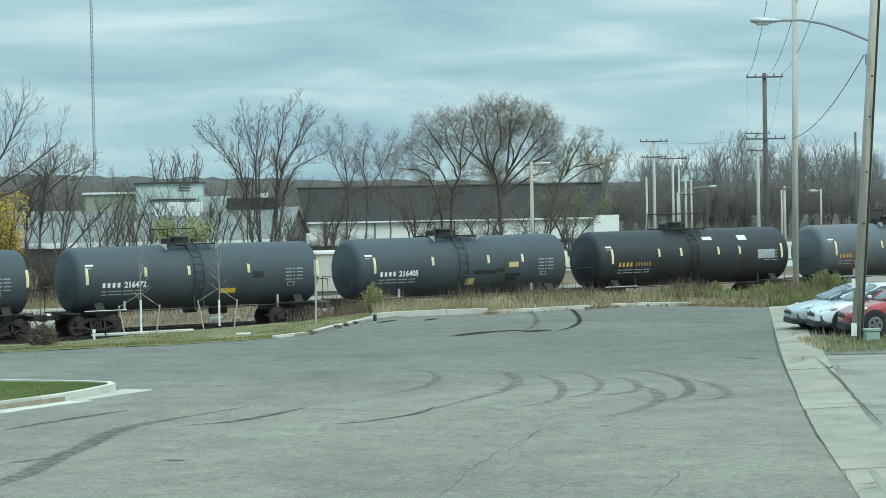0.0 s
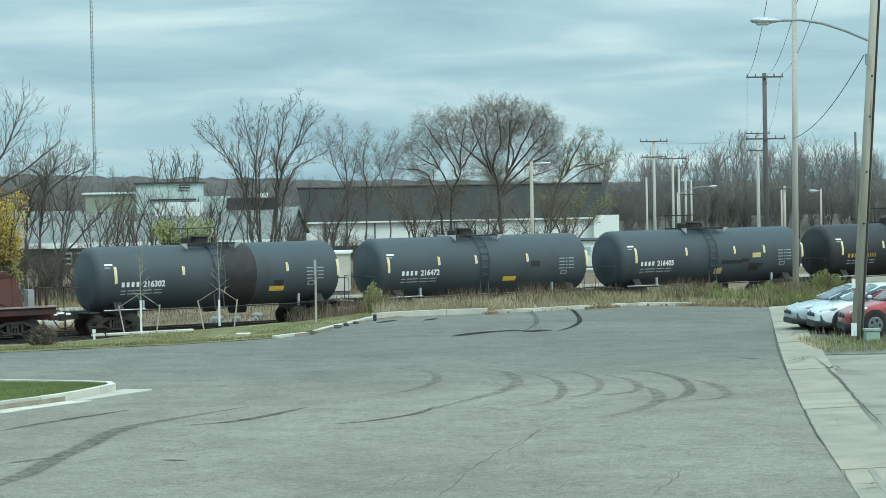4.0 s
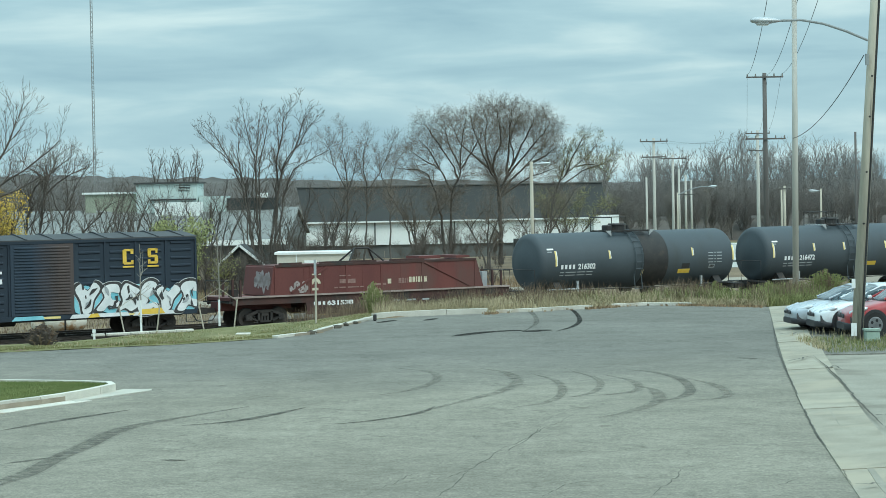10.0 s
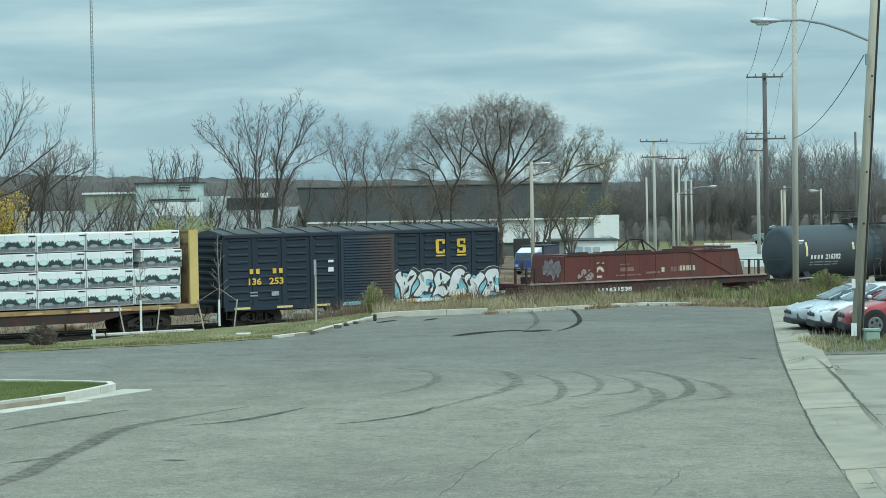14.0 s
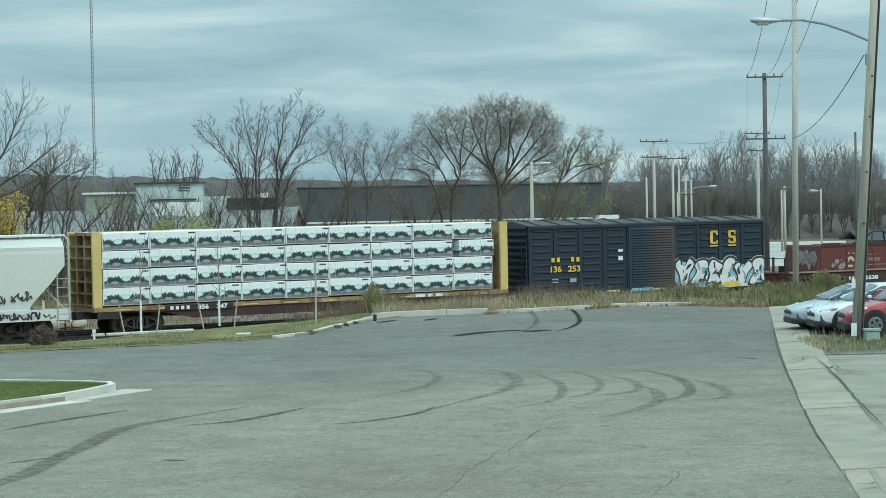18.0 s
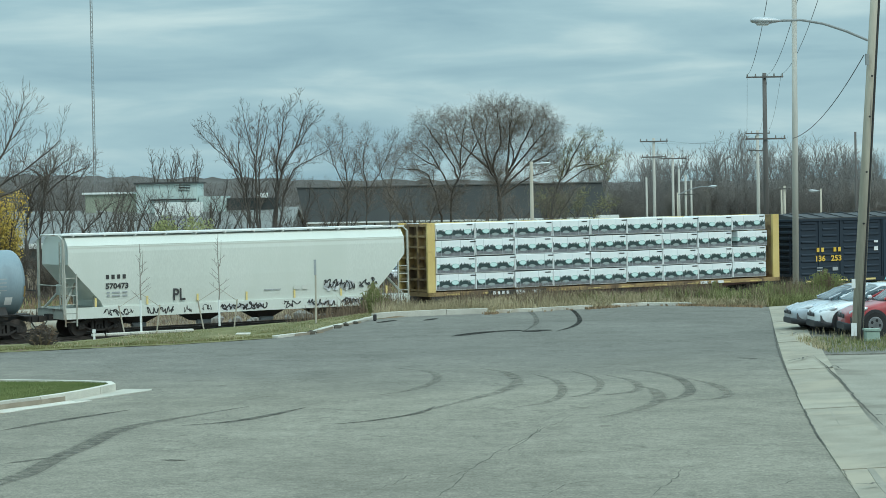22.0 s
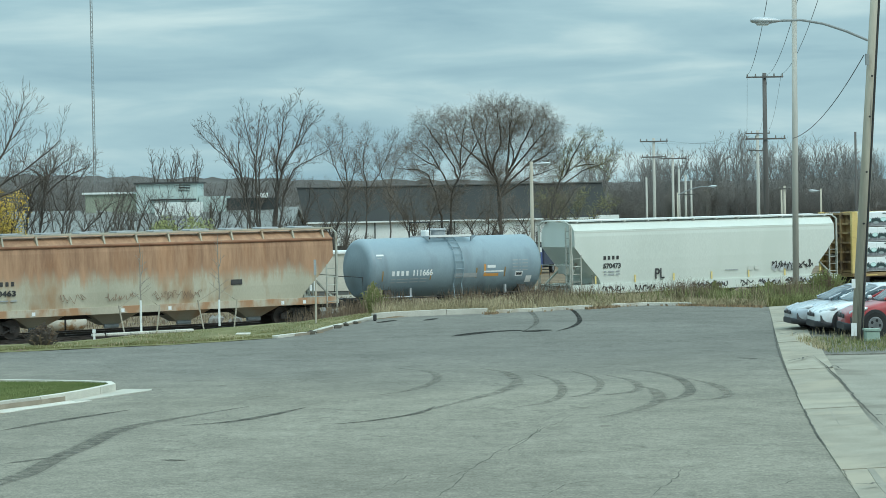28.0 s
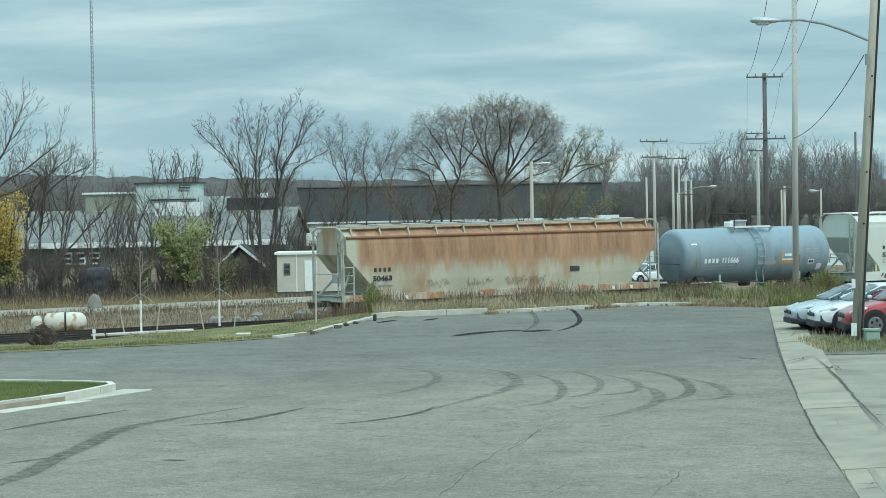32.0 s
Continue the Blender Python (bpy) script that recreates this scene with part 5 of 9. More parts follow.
def graffiti(car, x0, x1, z0, z1, y):
    """Overlapping sprayed shapes: cyan field, black outlines, white fills; no letters."""
    rng = random.Random(21)
    n = 6
    w = (x1 - x0) / n

    def shape(name, pts, dy, mat, label="", soft=True):
        bm = bmesh.new()
        if soft and len(pts) > 4:
            ring = pts[-1:] + pts + pts[:2]
            curve = []
            for i in range(1, len(ring) - 2):
                p0, p1, p2, p3 = (Vector((*q, 0)) for q in ring[i - 1:i + 3])
                for t in (0.0, 0.33, 0.67):
                    q = 0.5 * (2 * p1 + (p2 - p0) * t + (2 * p0 - 5 * p1 + 4 * p2 - p3) * t * t + (3 * p1 - p0 - 3 * p2 + p3) * t ** 3)
                    curve.append((min(x1, q.x), q.y))
            pts = curve
        blob(pts, y - dy, bm)
        part(name, bm, M[mat], car, label)

    for k in range(9):
        cx = x0 + (x1 - x0) * (k + 0.5) / 9
        top = z1 - rng.uniform(0.05, 0.4)
        shape("spray_field", [(cx - 0.42, z0 + 0.25), (cx + 0.42, z0 + 0.25), (min(x1, cx + 0.46), top - 0.3), (cx + 0.1, top), (cx - 0.4, top - 0.25)], 0.0005 * k, "cyan_paint", "cyan spray paint")
    for k in range(n):
        a = x0 + w * k + 0.02
        lean = rng.uniform(-0.15, 0.2)
        top = z1 - rng.uniform(0.0, 0.3)
        bot = z0 + rng.uniform(0.05, 0.3)
        shapes = [[(-0.1, 0.05), (0.3, 0.0), (0.55, 0.2), (1.0, 0.12), (1.1, 0.36), (0.7, 0.42), (0.62, 0.7), (1.05, 0.66), (0.95, 0.98), (0.4, 1.0), (0.1, 0.8), (0.28, 0.5)],
                  [(0.2, 0.0), (0.62, 0.06), (0.8, 0.45), (1.18, 0.82), (0.86, 1.04), (0.5, 0.76), (0.16, 1.0), (-0.16, 0.8), (0.1, 0.42)],
                  [(-0.05, 0.14), (0.42, -0.04), (1.08, 0.1), (0.92, 0.34), (0.52, 0.3), (0.6, 0.62), (0.92, 0.92), (0.52, 1.06), (0.1, 0.86)],
                  [(0.0, 0.0), (0.36, 0.1), (0.7, -0.02), (1.12, 0.22), (0.84, 0.5), (1.1, 0.74), (0.74, 0.9), (0.3, 1.02), (0.06, 0.7), (0.2, 0.36)]][(k * 3 + 1) % 4]
        P = [(a + (px + lean * (pz - 0.5)) * w * 1.02, bot + pz * (top - bot)) for px, pz in shapes]
        cx, cz = sum(p[0] for p in P) / len(P), sum(p[1] for p in P) / len(P)
        grown = lambda f, g: [(min(x1, cx + (px - cx) * f), cz + (pz - cz) * g) for px, pz in P]
        shape("spray_halo", grown(1.2, 1.15), 0.008 + 0.001 * k, "spray_white", "white spray edge")
        shape("spray_outline", grown(1.16, 1.12), 0.017 + 0.001 * k, "letter_black", "black spray outline")
        shape("spray_fill", grown(0.9, 0.95), 0.026 + 0.001 * k, "spray_white", "white spray fill")
        for j in range(3):
            ox, oz = cx + rng.uniform(-0.3, 0.3) * w, cz + rng.uniform(-0.34, 0.3) * (top - bot)
            ln, th, tilt = rng.uniform(0.25, 0.6), rng.uniform(0.05, 0.1), rng.uniform(0.6, 2.4)
            ux, uz = math.cos(tilt), math.sin(tilt)
            mid = rng.uniform(-0.12, 0.12)
            shape("spray_stroke", [(ox - ux * ln / 2, oz - uz * ln / 2), (ox + uz * (th + mid), oz - ux * (th + mid)), (ox + ux * ln / 2, oz + uz * ln / 2), (ox + ux * ln / 3 - uz * th * 0.4, oz + uz * ln / 3 + ux * th * 0.4), (ox + uz * (mid - th), oz - ux * (mid - th))], 0.046 + 0.001 * k, "letter_black" if j else "letter_dim")
        for j in range(2):
            sx, sz = cx + rng.uniform(-0.32, 0.32) * w, cz + rng.uniform(-0.38, 0.33) * (top - bot)
            hgt, wid = rng.uniform(0.14, 0.42), rng.uniform(0.05, 0.13)
            shape("spray_stroke", [(sx, sz - hgt / 2), (sx + wid, sz - hgt / 3), (sx + wid * 0.6, sz + hgt / 2), (sx - wid * 0.5, sz + hgt / 3)], 0.036 + 0.001 * k, "letter_black" if j < 3 else "letter_dim")
    for a, b, mt in ((-3.2, -1.6, "cyan_paint"), (-0.4, 2.6, "spray_white"), (2.75, 4.9, "spray_white"), (0.5, 1.1, "letter_yellow")):
        shape("spray_fill", [(x0 + a, z0 - 0.02), (x0 + b, z0 + 0.0), (x0 + b - 0.1, z0 + 0.17), (x0 + a + 0.15, z0 + 0.16)], 0.05 if mt == "letter_yellow" else 0.034, mt)
    shape("spray_fill", [(x0 + 3.0, z0 + 0.03), (x0 + 4.4, z0 + 0.03), (x0 + 4.2, z0 + 0.3), (x0 + 3.2, z0 + 0.26)], 0.046, "letter_yellow", "yellow spray paint")


def squiggle(car, x0, x1, z, y, height, material, seed, thick=0.035, n=None):
    """A thin sprayed tag: loose looping strokes with no readable letters, in one connected line."""
    rng = random.Random(seed)
    bm = bmesh.new()
    ctrl = [(x0, z)]
    x = x0
    while x < x1:
        cell = rng.uniform(0.09, 0.17)
        for _ in range(rng.randint(2, 3)):
            ctrl.append((x + rng.uniform(-0.3, 1.0) * cell, z + rng.uniform(-0.5, 0.5) * height))
        x += cell
    pts = curve_pts(ctrl, 4)
    prev = None
    for i, (px, pz) in enumerate(pts):
        q0, q1 = pts[max(0, i - 1)], pts[min(len(pts) - 1, i + 1)]
        d = Vector((q1[0] - q0[0], 0, q1[1] - q0[1]))
        d = d.normalized() if d.length > 1e-6 else Vector((1, 0, 0))
        o = Vector((-d.z, 0, d.x)) * thick / 2
        c = Vector((px, y, pz))
        cur = (bm.verts.new(c + o), bm.verts.new(c - o))
        if prev:
            bm.faces.new((prev[0], prev[1], cur[1], cur[0]))
        prev = cur
    return part("spray_tag", bm, material, car)


def bundle_material():
    """Printed white lumber wrap: a dark ragged tree line, a grey foot, teal ovals."""
    m = bpy.data.materials.new("printed_lumber_wrap")
    m.use_nodes = True
    n, l = m.node_tree.nodes, m.node_tree.links
    p = n["Principled BSDF"]
    tc = n.new("ShaderNodeTexCoord")
    sep = n.new("ShaderNodeSeparateXYZ")
    l.new(tc.outputs["Object"], sep.inputs[0])

    def op(kind, a, b=None):
        x = n.new("ShaderNodeMath")
        x.operation = kind
        for s, v in zip(x.inputs, (a, b)):
            if v is None:
                continue
            if isinstance(v, (int, float)):
                s.default_value = v
            else:
                l.new(v, s)
        return x.outputs[0]

    def mixc(fac, a, b):
        x = n.new("ShaderNodeMix")
        x.data_type = "RGBA"
        l.new(fac, x.inputs[0])
        for s, v in ((x.inputs[6], a), (x.inputs[7], b)):
            if isinstance(v, tuple):
                s.default_value = (*v, 1)
            else:
                l.new(v, s)
        return x.outputs[2]

    x, z = sep.outputs[0], sep.outputs[2]
    ns = n.new("ShaderNodeTexNoise")
    ns.noise_dimensions = "2D"
    ns.inputs["Scale"].default_value, ns.inputs["Detail"].default_value, ns.inputs["Roughness"].default_value = 11.0, 4.0, 0.75
    cmb = n.new("ShaderNodeCombineXYZ")
    l.new(x, cmb.inputs[0])
    l.new(cmb.outputs[0], ns.inputs["Vector"])
    # clumps of trees between ovals, starting anywhere on each pack
    info = n.new("ShaderNodeObjectInfo")
    xs_ = op("ADD", x, op("MULTIPLY", info.outputs["Random"], 1.15))
    hump = op("ABSOLUTE", op("SINE", op("MULTIPLY", xs_, 2.732)))
    ragged = op("MULTIPLY", op("SUBTRACT", ns.outputs["Fac"], 0.5), 0.55)
    edge = op("ADD", op("ADD", op("MULTIPLY", op("MINIMUM", op("POWER", hump, 0.55), 0.9), 0.3), -0.19), ragged)
    trees = op("LESS_THAN", z, edge)
    foot = op("LESS_THAN", z, op("ADD", op("MULTIPLY", ns.outputs["Fac"], 0.14), -0.27))
    white_n = n.new("ShaderNodeTexNoise")
    white_n.inputs["Scale"].default_value = 3.0
    l.new(tc.outputs["Object"], white_n.inputs["Vector"])
    white = mixc(white_n.outputs["Fac"], (0.72, 0.79, 0.8), (0.85, 0.885, 0.885))
    col = mixc(trees, white, (0.03, 0.055, 0.055))
    grey = n.new("ShaderNodeTexNoise")
    grey.inputs["Scale"].default_value = 9.0
    l.new(tc.outputs["Object"], grey.inputs["Vector"])
    col = mixc(foot, col, mixc(grey.outputs["Fac"], (0.07, 0.075, 0.085), (0.3, 0.31, 0.32)))
    # teal oval with a pale middle, once a bundle half
    fx = op("SUBTRACT", op("FRACT", op("ADD", op("MULTIPLY", xs_, 0.8696), 0.5)), 0.5)
    gx = op("SUBTRACT", op("FRACT", op("MULTIPLY", xs_, 0.8696)), 0.5)
    d = op("ADD", op("POWER", op("MULTIPLY", fx, 5.0), 2.0), op("POWER", op("MULTIPLY", op("ADD", z, 0.02), 8.5), 2.0))
    pale = op("ADD", op("POWER", op("MULTIPLY", gx, 5.5), 2.0), op("POWER", op("MULTIPLY", op("ADD", z, 0.19), 14.0), 2.0))
    col = mixc(op("LESS_THAN", pale, 1.0), col, (0.3, 0.36, 0.36))
    col = mixc(op("LESS_THAN", d, 1.0), col, (0.22, 0.46, 0.42))
    col = mixc(op("LESS_THAN", d, 0.72), col, (0.6, 0.78, 0.76))
    # plain white ends and hem, a thin fold
    col = mixc(op("GREATER_THAN", op("ABSOLUTE", x), 1.14), col, (0.8, 0.83, 0.83))
    col = mixc(op("LESS_THAN", z, -0.375), col, (0.78, 0.8, 0.8))
    col = mixc(op("LESS_THAN", op("ABSOLUTE", op("SUBTRACT", fx, 0.18)), 0.007), col, (0.4, 0.45, 0.46))
    l.new(col, p.inputs["Base Color"])
    p.inputs["Roughness"].default_value = 0.45
    bp = n.new("ShaderNodeBump")
    bp.inputs["Strength"].default_value, bp.inputs["Distance"].default_value = 0.4, 0.03
    l.new(white_n.outputs["Fac"], bp.inputs["Height"])
    l.new(bp.outputs["Normal"], p.inputs["Normal"])
    return m


def centre_beam():
    car = rail_car("centerbeam_flatcar", "yellow centerbeam flatcar loaded with four tiers of wrapped lumber", "flatcar")
    h = 23.0 / 2
    zd, zt = 1.28, 4.74
    wrap = bundle_material()
    part("deck", box(-h, h, -1.42, 1.42, 1.08, zd), M["beam_brown"], car)
    sill = extrude([(-h + 0.1, 1.08), (h - 0.1, 1.08), (h - 3.6, 0.95), (h - 5.2, 0.62), (-h + 5.2, 0.62), (-h + 3.6, 0.95)], -1.36, -1.2, axis="y")
    part("side_sill", sill, M["coil_sill"], car, "grimy dark side sill")
    part("side_sill", extrude([(-h + 0.1, 1.08), (h - 0.1, 1.08), (h - 3.6, 0.95), (h - 5.2, 0.62), (-h + 5.2, 0.62), (-h + 3.6, 0.95)], 1.2, 1.36, axis="y"), M["beam_brown"], car)
    part("centre_sill", box(-h - 0.4, h + 0.4, -0.3, 0.3, 0.72, 1.08), M["black"], car)
    for sx in (-1, 1):
        x = sx * h
        xi, xo = sx * (h - 0.42), x
        face = part("bulkhead", box(min(xi, xi + sx * 0.1), max(xi, xi + sx * 0.1), -1.4, 1.4, zd, zt), M["beam_brown"], car, "ochre steel end bulkhead with stiffening ribs")
        for y in (-1.42, 1.28):
            part("corner_post", box(min(xi - sx * 0.02, xo), max(xi - sx * 0.02, xo), y, y + 0.14, 1.08, zt + 0.02), M["beam_yellow"], face, "bright yellow post")
        for j in range(7):
            z = zd + 0.1 + j * (zt - zd - 0.2) / 6
            part("bulkhead_rib", box(min(xi, xo - sx * 0.03), max(xi, xo - sx * 0.03), -1.28, 1.28, z - 0.05, z + 0.05), M["beam_brown"], face)
        for y in (-0.45, 0.45):
            part("bulkhead_post", box(min(xi, xo), max(xi, xo), y - 0.06, y + 0.06, zd, zt), M["beam_brown"], face)
        coupler(car, sx * (h + 0.4), sx)
        truck(car, sx * (h - 2.5))
        part("end_step", box(min(x - sx * 1.3, x - sx * 0.2), max(x - sx * 1.3, x - sx * 0.2), -1.4, -1.36, 0.75, 1.08), M["truck"], car)
    part("centre_beam", box(-h + 0.5, h - 0.5, -0.12, 0.12, zt - 0.16, zt + 0.02), M["beam_yellow"], car)
    for k in range(11):
        x = -h + 1.2 + k * (23.0 - 2.4) / 10
        part("beam_post", box(x - 0.08, x + 0.08, -0.08, 0.08, zd, zt - 0.16), M["beam_yellow"], car)
    rng = random.Random(3)
    L = 23.0 - 0.95
    me_cache = {}
    for side in (-1, 1):
        for tier in range(4):
            x = -L / 2 + (0.0 if tier % 2 == 0 else 0.02)
            k = 0
            while x < L / 2 - 0.5:
                w = 2.4 if not (tier == 2 and k == 8) else 2.15
                if x + w > L / 2 + 0.05:
                    w = L / 2 - x
                if side < 0 and tier == 2 and L / 2 - 2.72 < x + w and x + w < L / 2 - 1.2:
                    w -= 0.35
                key = round(w, 2)
                if key not in me_cache:
                    b = box(-w / 2 + 0.02, w / 2 - 0.02, -0.62, 0.62, -0.408, 0.408, bevel=0.025)
                    m2 = bpy.data.meshes.new("lumber_pack")
                    b.to_mesh(m2)
                    b.free()
                    m2.materials.append(wrap)
                    me_cache[key] = m2
                pk = hang("lumber_pack", me_cache[key], None, car, at=pose(x + w / 2, side * (0.78 + rng.uniform(-0.03, 0.03)), zd + 0.05 + 0.425 + tier * 0.858 + rng.uniform(-0.015, 0.015), rng.uniform(-0.8, 0.8), rng.uniform(-0.5, 0.5), rng.uniform(-0.4, 0.4)))
                if side < 0:
                    tx = w / 2 - rng.uniform(0.3, 0.55)
                    part("pack_tag", box(tx, tx + 0.34, -0.632, -0.62, 0.29, 0.35), M["letter_black"], pk)
                x += w + (0.35 if (side < 0 and tier == 2 and L / 2 - 3.2 < x + w < L / 2 - 1.2) else 0.0)
                k += 1
    # dark lettering panel with the number
    y = -1.422
    part("lettering_panel", box(-h + 3.6, -h + 7.2, y - 0.012, y, 1.0, 1.27), M["black"], car)
    marks(car, -h + 3.85, 1.03, 0.22, 0.2, 4, M["letter_white"], y=y - 0.014, gap=0.06)
    digits(car, "856", -h + 5.3, 1.03, 0.2, M["letter_white"], y=y - 0.014, width=0.58)
    digits(car, "247", -h + 6.3, 1.03, 0.2, M["letter_white"], y=y - 0.014, width=0.58)
    bars(car, h - 5.6, 1.1, [0.55, 0.25, 0.4], 0.14, M["letter_white"], y=-1.425, gap=0.2)
    for k in range(10):
        part("reflective_tape", box(-h + 1.1 + 2.2 * k, -h + 1.9 + 2.2 * k, -1.43, -1.42, 1.12, 1.18), M["beam_yellow"], car)
    put_car(car, -17.36)
    return car


def hopper_car(label, s0, s1, skin, roof_skin, style):
    """A covered hopper: tall sides with sloped ends, sill, hopper chutes, roof walk, end frames."""
    car = rail_car("covered_hopper", label, "hopper car")
    L = s1 - s0
    h, W = L / 2, 1.5
    zs, ze, zt = (1.28, 4.15, 4.62)
    zlow = 0.82 if style == "pale" else 1.0
    cut = 2.1
    # body: a long box whose lower corners are cut away over the trucks, with bulging sides
    prof_z = [zs, zs + 0.6, (zs + ze) / 2, ze - 0.35, ze, zt - 0.12, zt]
    prof_y = [1.40, 1.47, 1.5, 1.48, 1.42, 1.02, 0.55]
    if style == "pale":
        prof_y = [1.42, 1.47, 1.5, 1.5, 1.46, 1.22, 0.8]
    def end_x(z):
        return h - 0.28 - 1.75 * max(0.0, min(1.0, (3.3 - z) / 1.85)) ** 1.1

    zz = [zs, zs + 0.35, 2.0, 2.6, 3.3, 3.5, ze - 0.3, ze, zt - 0.1, zt]
    bm = bmesh.new()
    rings = []
    for z in zz:
        y = float(np.interp(z, prof_z, prof_y))
        x = end_x(z)
        rings.append([bm.verts.new(p) for p in ((-x, -y, z), (x, -y, z), (x, y, z), (-x, y, z))])
    for a, b in zip(rings, rings[1:]):
        for i in range(4):
            bm.faces.new((a[i], a[(i + 1) % 4], b[(i + 1) % 4], b[i]))
    bm.faces.new(rings[0][::-1])
    bm.faces.new(rings[-1])
    if style == "rusty":
        bm.normal_update()
        body = part("body", bm, [M[skin]], car, "rust-washed upper sides over faded grey green")
    else:
        body = part("body", bm, M[skin], car)
    for sy in (-1, 1):
        if style == "pale":
            part("band", box(-h + 0.32, h - 0.32, min(sy * 1.44, sy * 1.475), max(sy * 1.44, sy * 1.475), ze - 0.36, ze - 0.06), M["band_grey"], car, "dull grey stripe")
        part("eave_rail", tube((-h + 0.3, sy * 1.45, ze), (h - 0.3, sy * 1.45, ze), 0.07 if style == "rusty" else 0.02, n=8), M[roof_skin if style == "rusty" else skin], car)
        y0, y1 = sy * 1.34, sy * 1.5
        part("side_sill", box(-h + 0.1, h - 0.1, min(y0, y1), max(y0, y1), zlow, zs + 0.05), M[skin if style == "pale" else "cef_sill"], car)
        # roof walk on brackets
        part("roof_walk", box(-h + 0.1, h - 0.1, min(sy * 0.78, sy * 1.22), max(sy * 0.78, sy * 1.22), zt + 0.02, zt + 0.08), M["white"] if style == "pale" else M["cef_low"], car, "grated roof walkway")
        for k in range(12):
            x = -h + 0.7 + k * (L - 1.4) / 11
            if style == "pale":
                part("walk_bracket", extrude([(sy * 0.86, zt - 0.12), (sy * 0.96, zt - 0.16), (sy * 1.22, zt - 0.02), (sy * 1.22, zt + 0.02), (sy * 0.86, zt + 0.02)], x - 0.035, x + 0.035), M["white"], car)
                continue
            part("walk_bracket", extrude([(sy * 0.8, zt - 0.1), (sy * 1.2, zt + 0.02), (sy * 1.2, zt - 0.02), (sy * 1.38, ze + 0.06), (sy * 1.3, ze + 0.03), (sy * 0.95, zt - 0.2)], x - 0.04, x + 0.04), M["white"] if style == "pale" else M["cef_low"], car)
    for k in range(10):
        x = -h + 1.3 + k * (L - 2.6) / 9
        part("hatch", box(x - 0.5, x + 0.5, -0.42, 0.42, zt, zt + (0.1 if style == "pale" else 0.16), bevel=0.03), M["white"] if style == "pale" else M["letter_dim"], car, "pale hatch cover")
    # chutes
    for k in range(4):
        x = -h + 4.2 + k * (L - 8.4) / 3
        bm = bmesh.new()
        a = [bm.verts.new(p) for p in ((x - 1.75, -1.2, zs), (x + 1.75, -1.2, zs), (x + 1.75, 1.2, zs), (x - 1.75, 1.2, zs))]
        b = [bm.verts.new(p) for p in ((x - 0.3, -0.45, 0.42), (x + 0.3, -0.45, 0.42), (x + 0.3, 0.45, 0.42), (x - 0.3, 0.45, 0.42))]
        for i in range(4):
            bm.faces.new((a[i], a[(i + 1) % 4], b[(i + 1) % 4], b[i]))
        bm.faces.new(a)
        bm.faces.new(b[::-1])
        bmesh.ops.recalc_face_normals(bm, faces=bm.faces)
        part("chute", bm, M["cef_low"] if style == "rusty" else M["truck"], car, "dusty outlet chute")
        part("outlet_gate", tube((x - 0.35, -0.5, 0.38), (x + 0.35, -0.5, 0.38), 0.1, n=10), M["letter_dim"], car)
    part("centre_sill", box(-h - 0.2, h + 0.2, -0.3, 0.3, 0.75, 1.05), M["truck"], car)
    fm = M["frame_grey"]
    for sx in (-1, 1):
        x = sx * h
        truck(car, sx * (h - 1.95))
        coupler(car, sx * (h + 0.2), sx)
        part("end_platform", box(min(x - sx * 2.0, x), max(x - sx * 2.0, x), -1.4, 1.4, zs - 0.1, zs), fm, car)
        part("end_sill", box(min(x - sx * 0.12, x), max(x - sx * 0.12, x), -1.5, 1.5, zlow, zs), fm, car)
        for y in (-1.45, 1.37):
            part("corner_post", box(min(x - sx * 0.1, x), max(x - sx * 0.1, x), y, y + 0.08, zlow, ze + 0.3), fm, car)
        part("top_frame", pipe([(x - sx * 0.05, -1.41, ze + 0.3), (x - sx * 0.05, -0.95, zt + 0.03), (x - sx * 0.05, 0.95, zt + 0.03), (x - sx * 0.05, 1.41, ze + 0.3)], 0.04, 6), fm, car)
        for y in (-0.5, 0.5):
            part("end_brace", tube((x - sx * 0.15, y * 2.2, zs), (x - sx * 1.2, y * 0.8, 2.6), 0.06, n=6), fm, car)
            part("slope_support", box(min(x - sx * 1.75, x - sx * 1.65), max(x - sx * 1.75, x - sx * 1.65), y * 2.2 - 0.05, y * 2.2 + 0.05, zs, 2.0), fm, car)
        ladder(car, x - sx * 0.08, -1.48 if sx < 0 else 0.9, zs, ze + 0.2, 0.5, fm, "y")
        ladder(car, x - sx * 0.1 if sx < 0 else x - 0.66, -1.5, 0.5, 2.9, 0.56, fm, "x")
        part("end_cabinet", box(min(x - sx * 0.7, x - sx * 0.35), max(x - sx * 0.7, x - sx * 0.35), -0.5, 0.1, 1.9, 2.4), fm, car) if sx < 0 else None
        part("rail_bar", pipe([(x - sx * 0.05, -1.41, 2.35), (x - sx * 0.05, 1.41, 2.35)], 0.025, 5), fm, car)
    y = -1.5
    if style == "pale":
        marks(car, -h + 2.1, 2.58, 0.22, 0.24, 4, M["letter_black"], y=-1.505, gap=0.06)
        digits(car, "570473", -h + 2.1, 2.16, 0.24, M["letter_black"], y=-1.505, width=1.15)
        bars(car, -h + 2.15, 1.95, [0.15, 0.4, 0.25], 0.06, M["letter_dim"], y=-1.505)
        bars(car, -h + 2.15, 1.8, [0.15, 0.4, 0.25], 0.06, M["letter_dim"], y=-1.505)
        digits(car, "PL", -h + 5.5, 1.5, 0.55, M["letter_black"], y=-1.505, width=0.66)
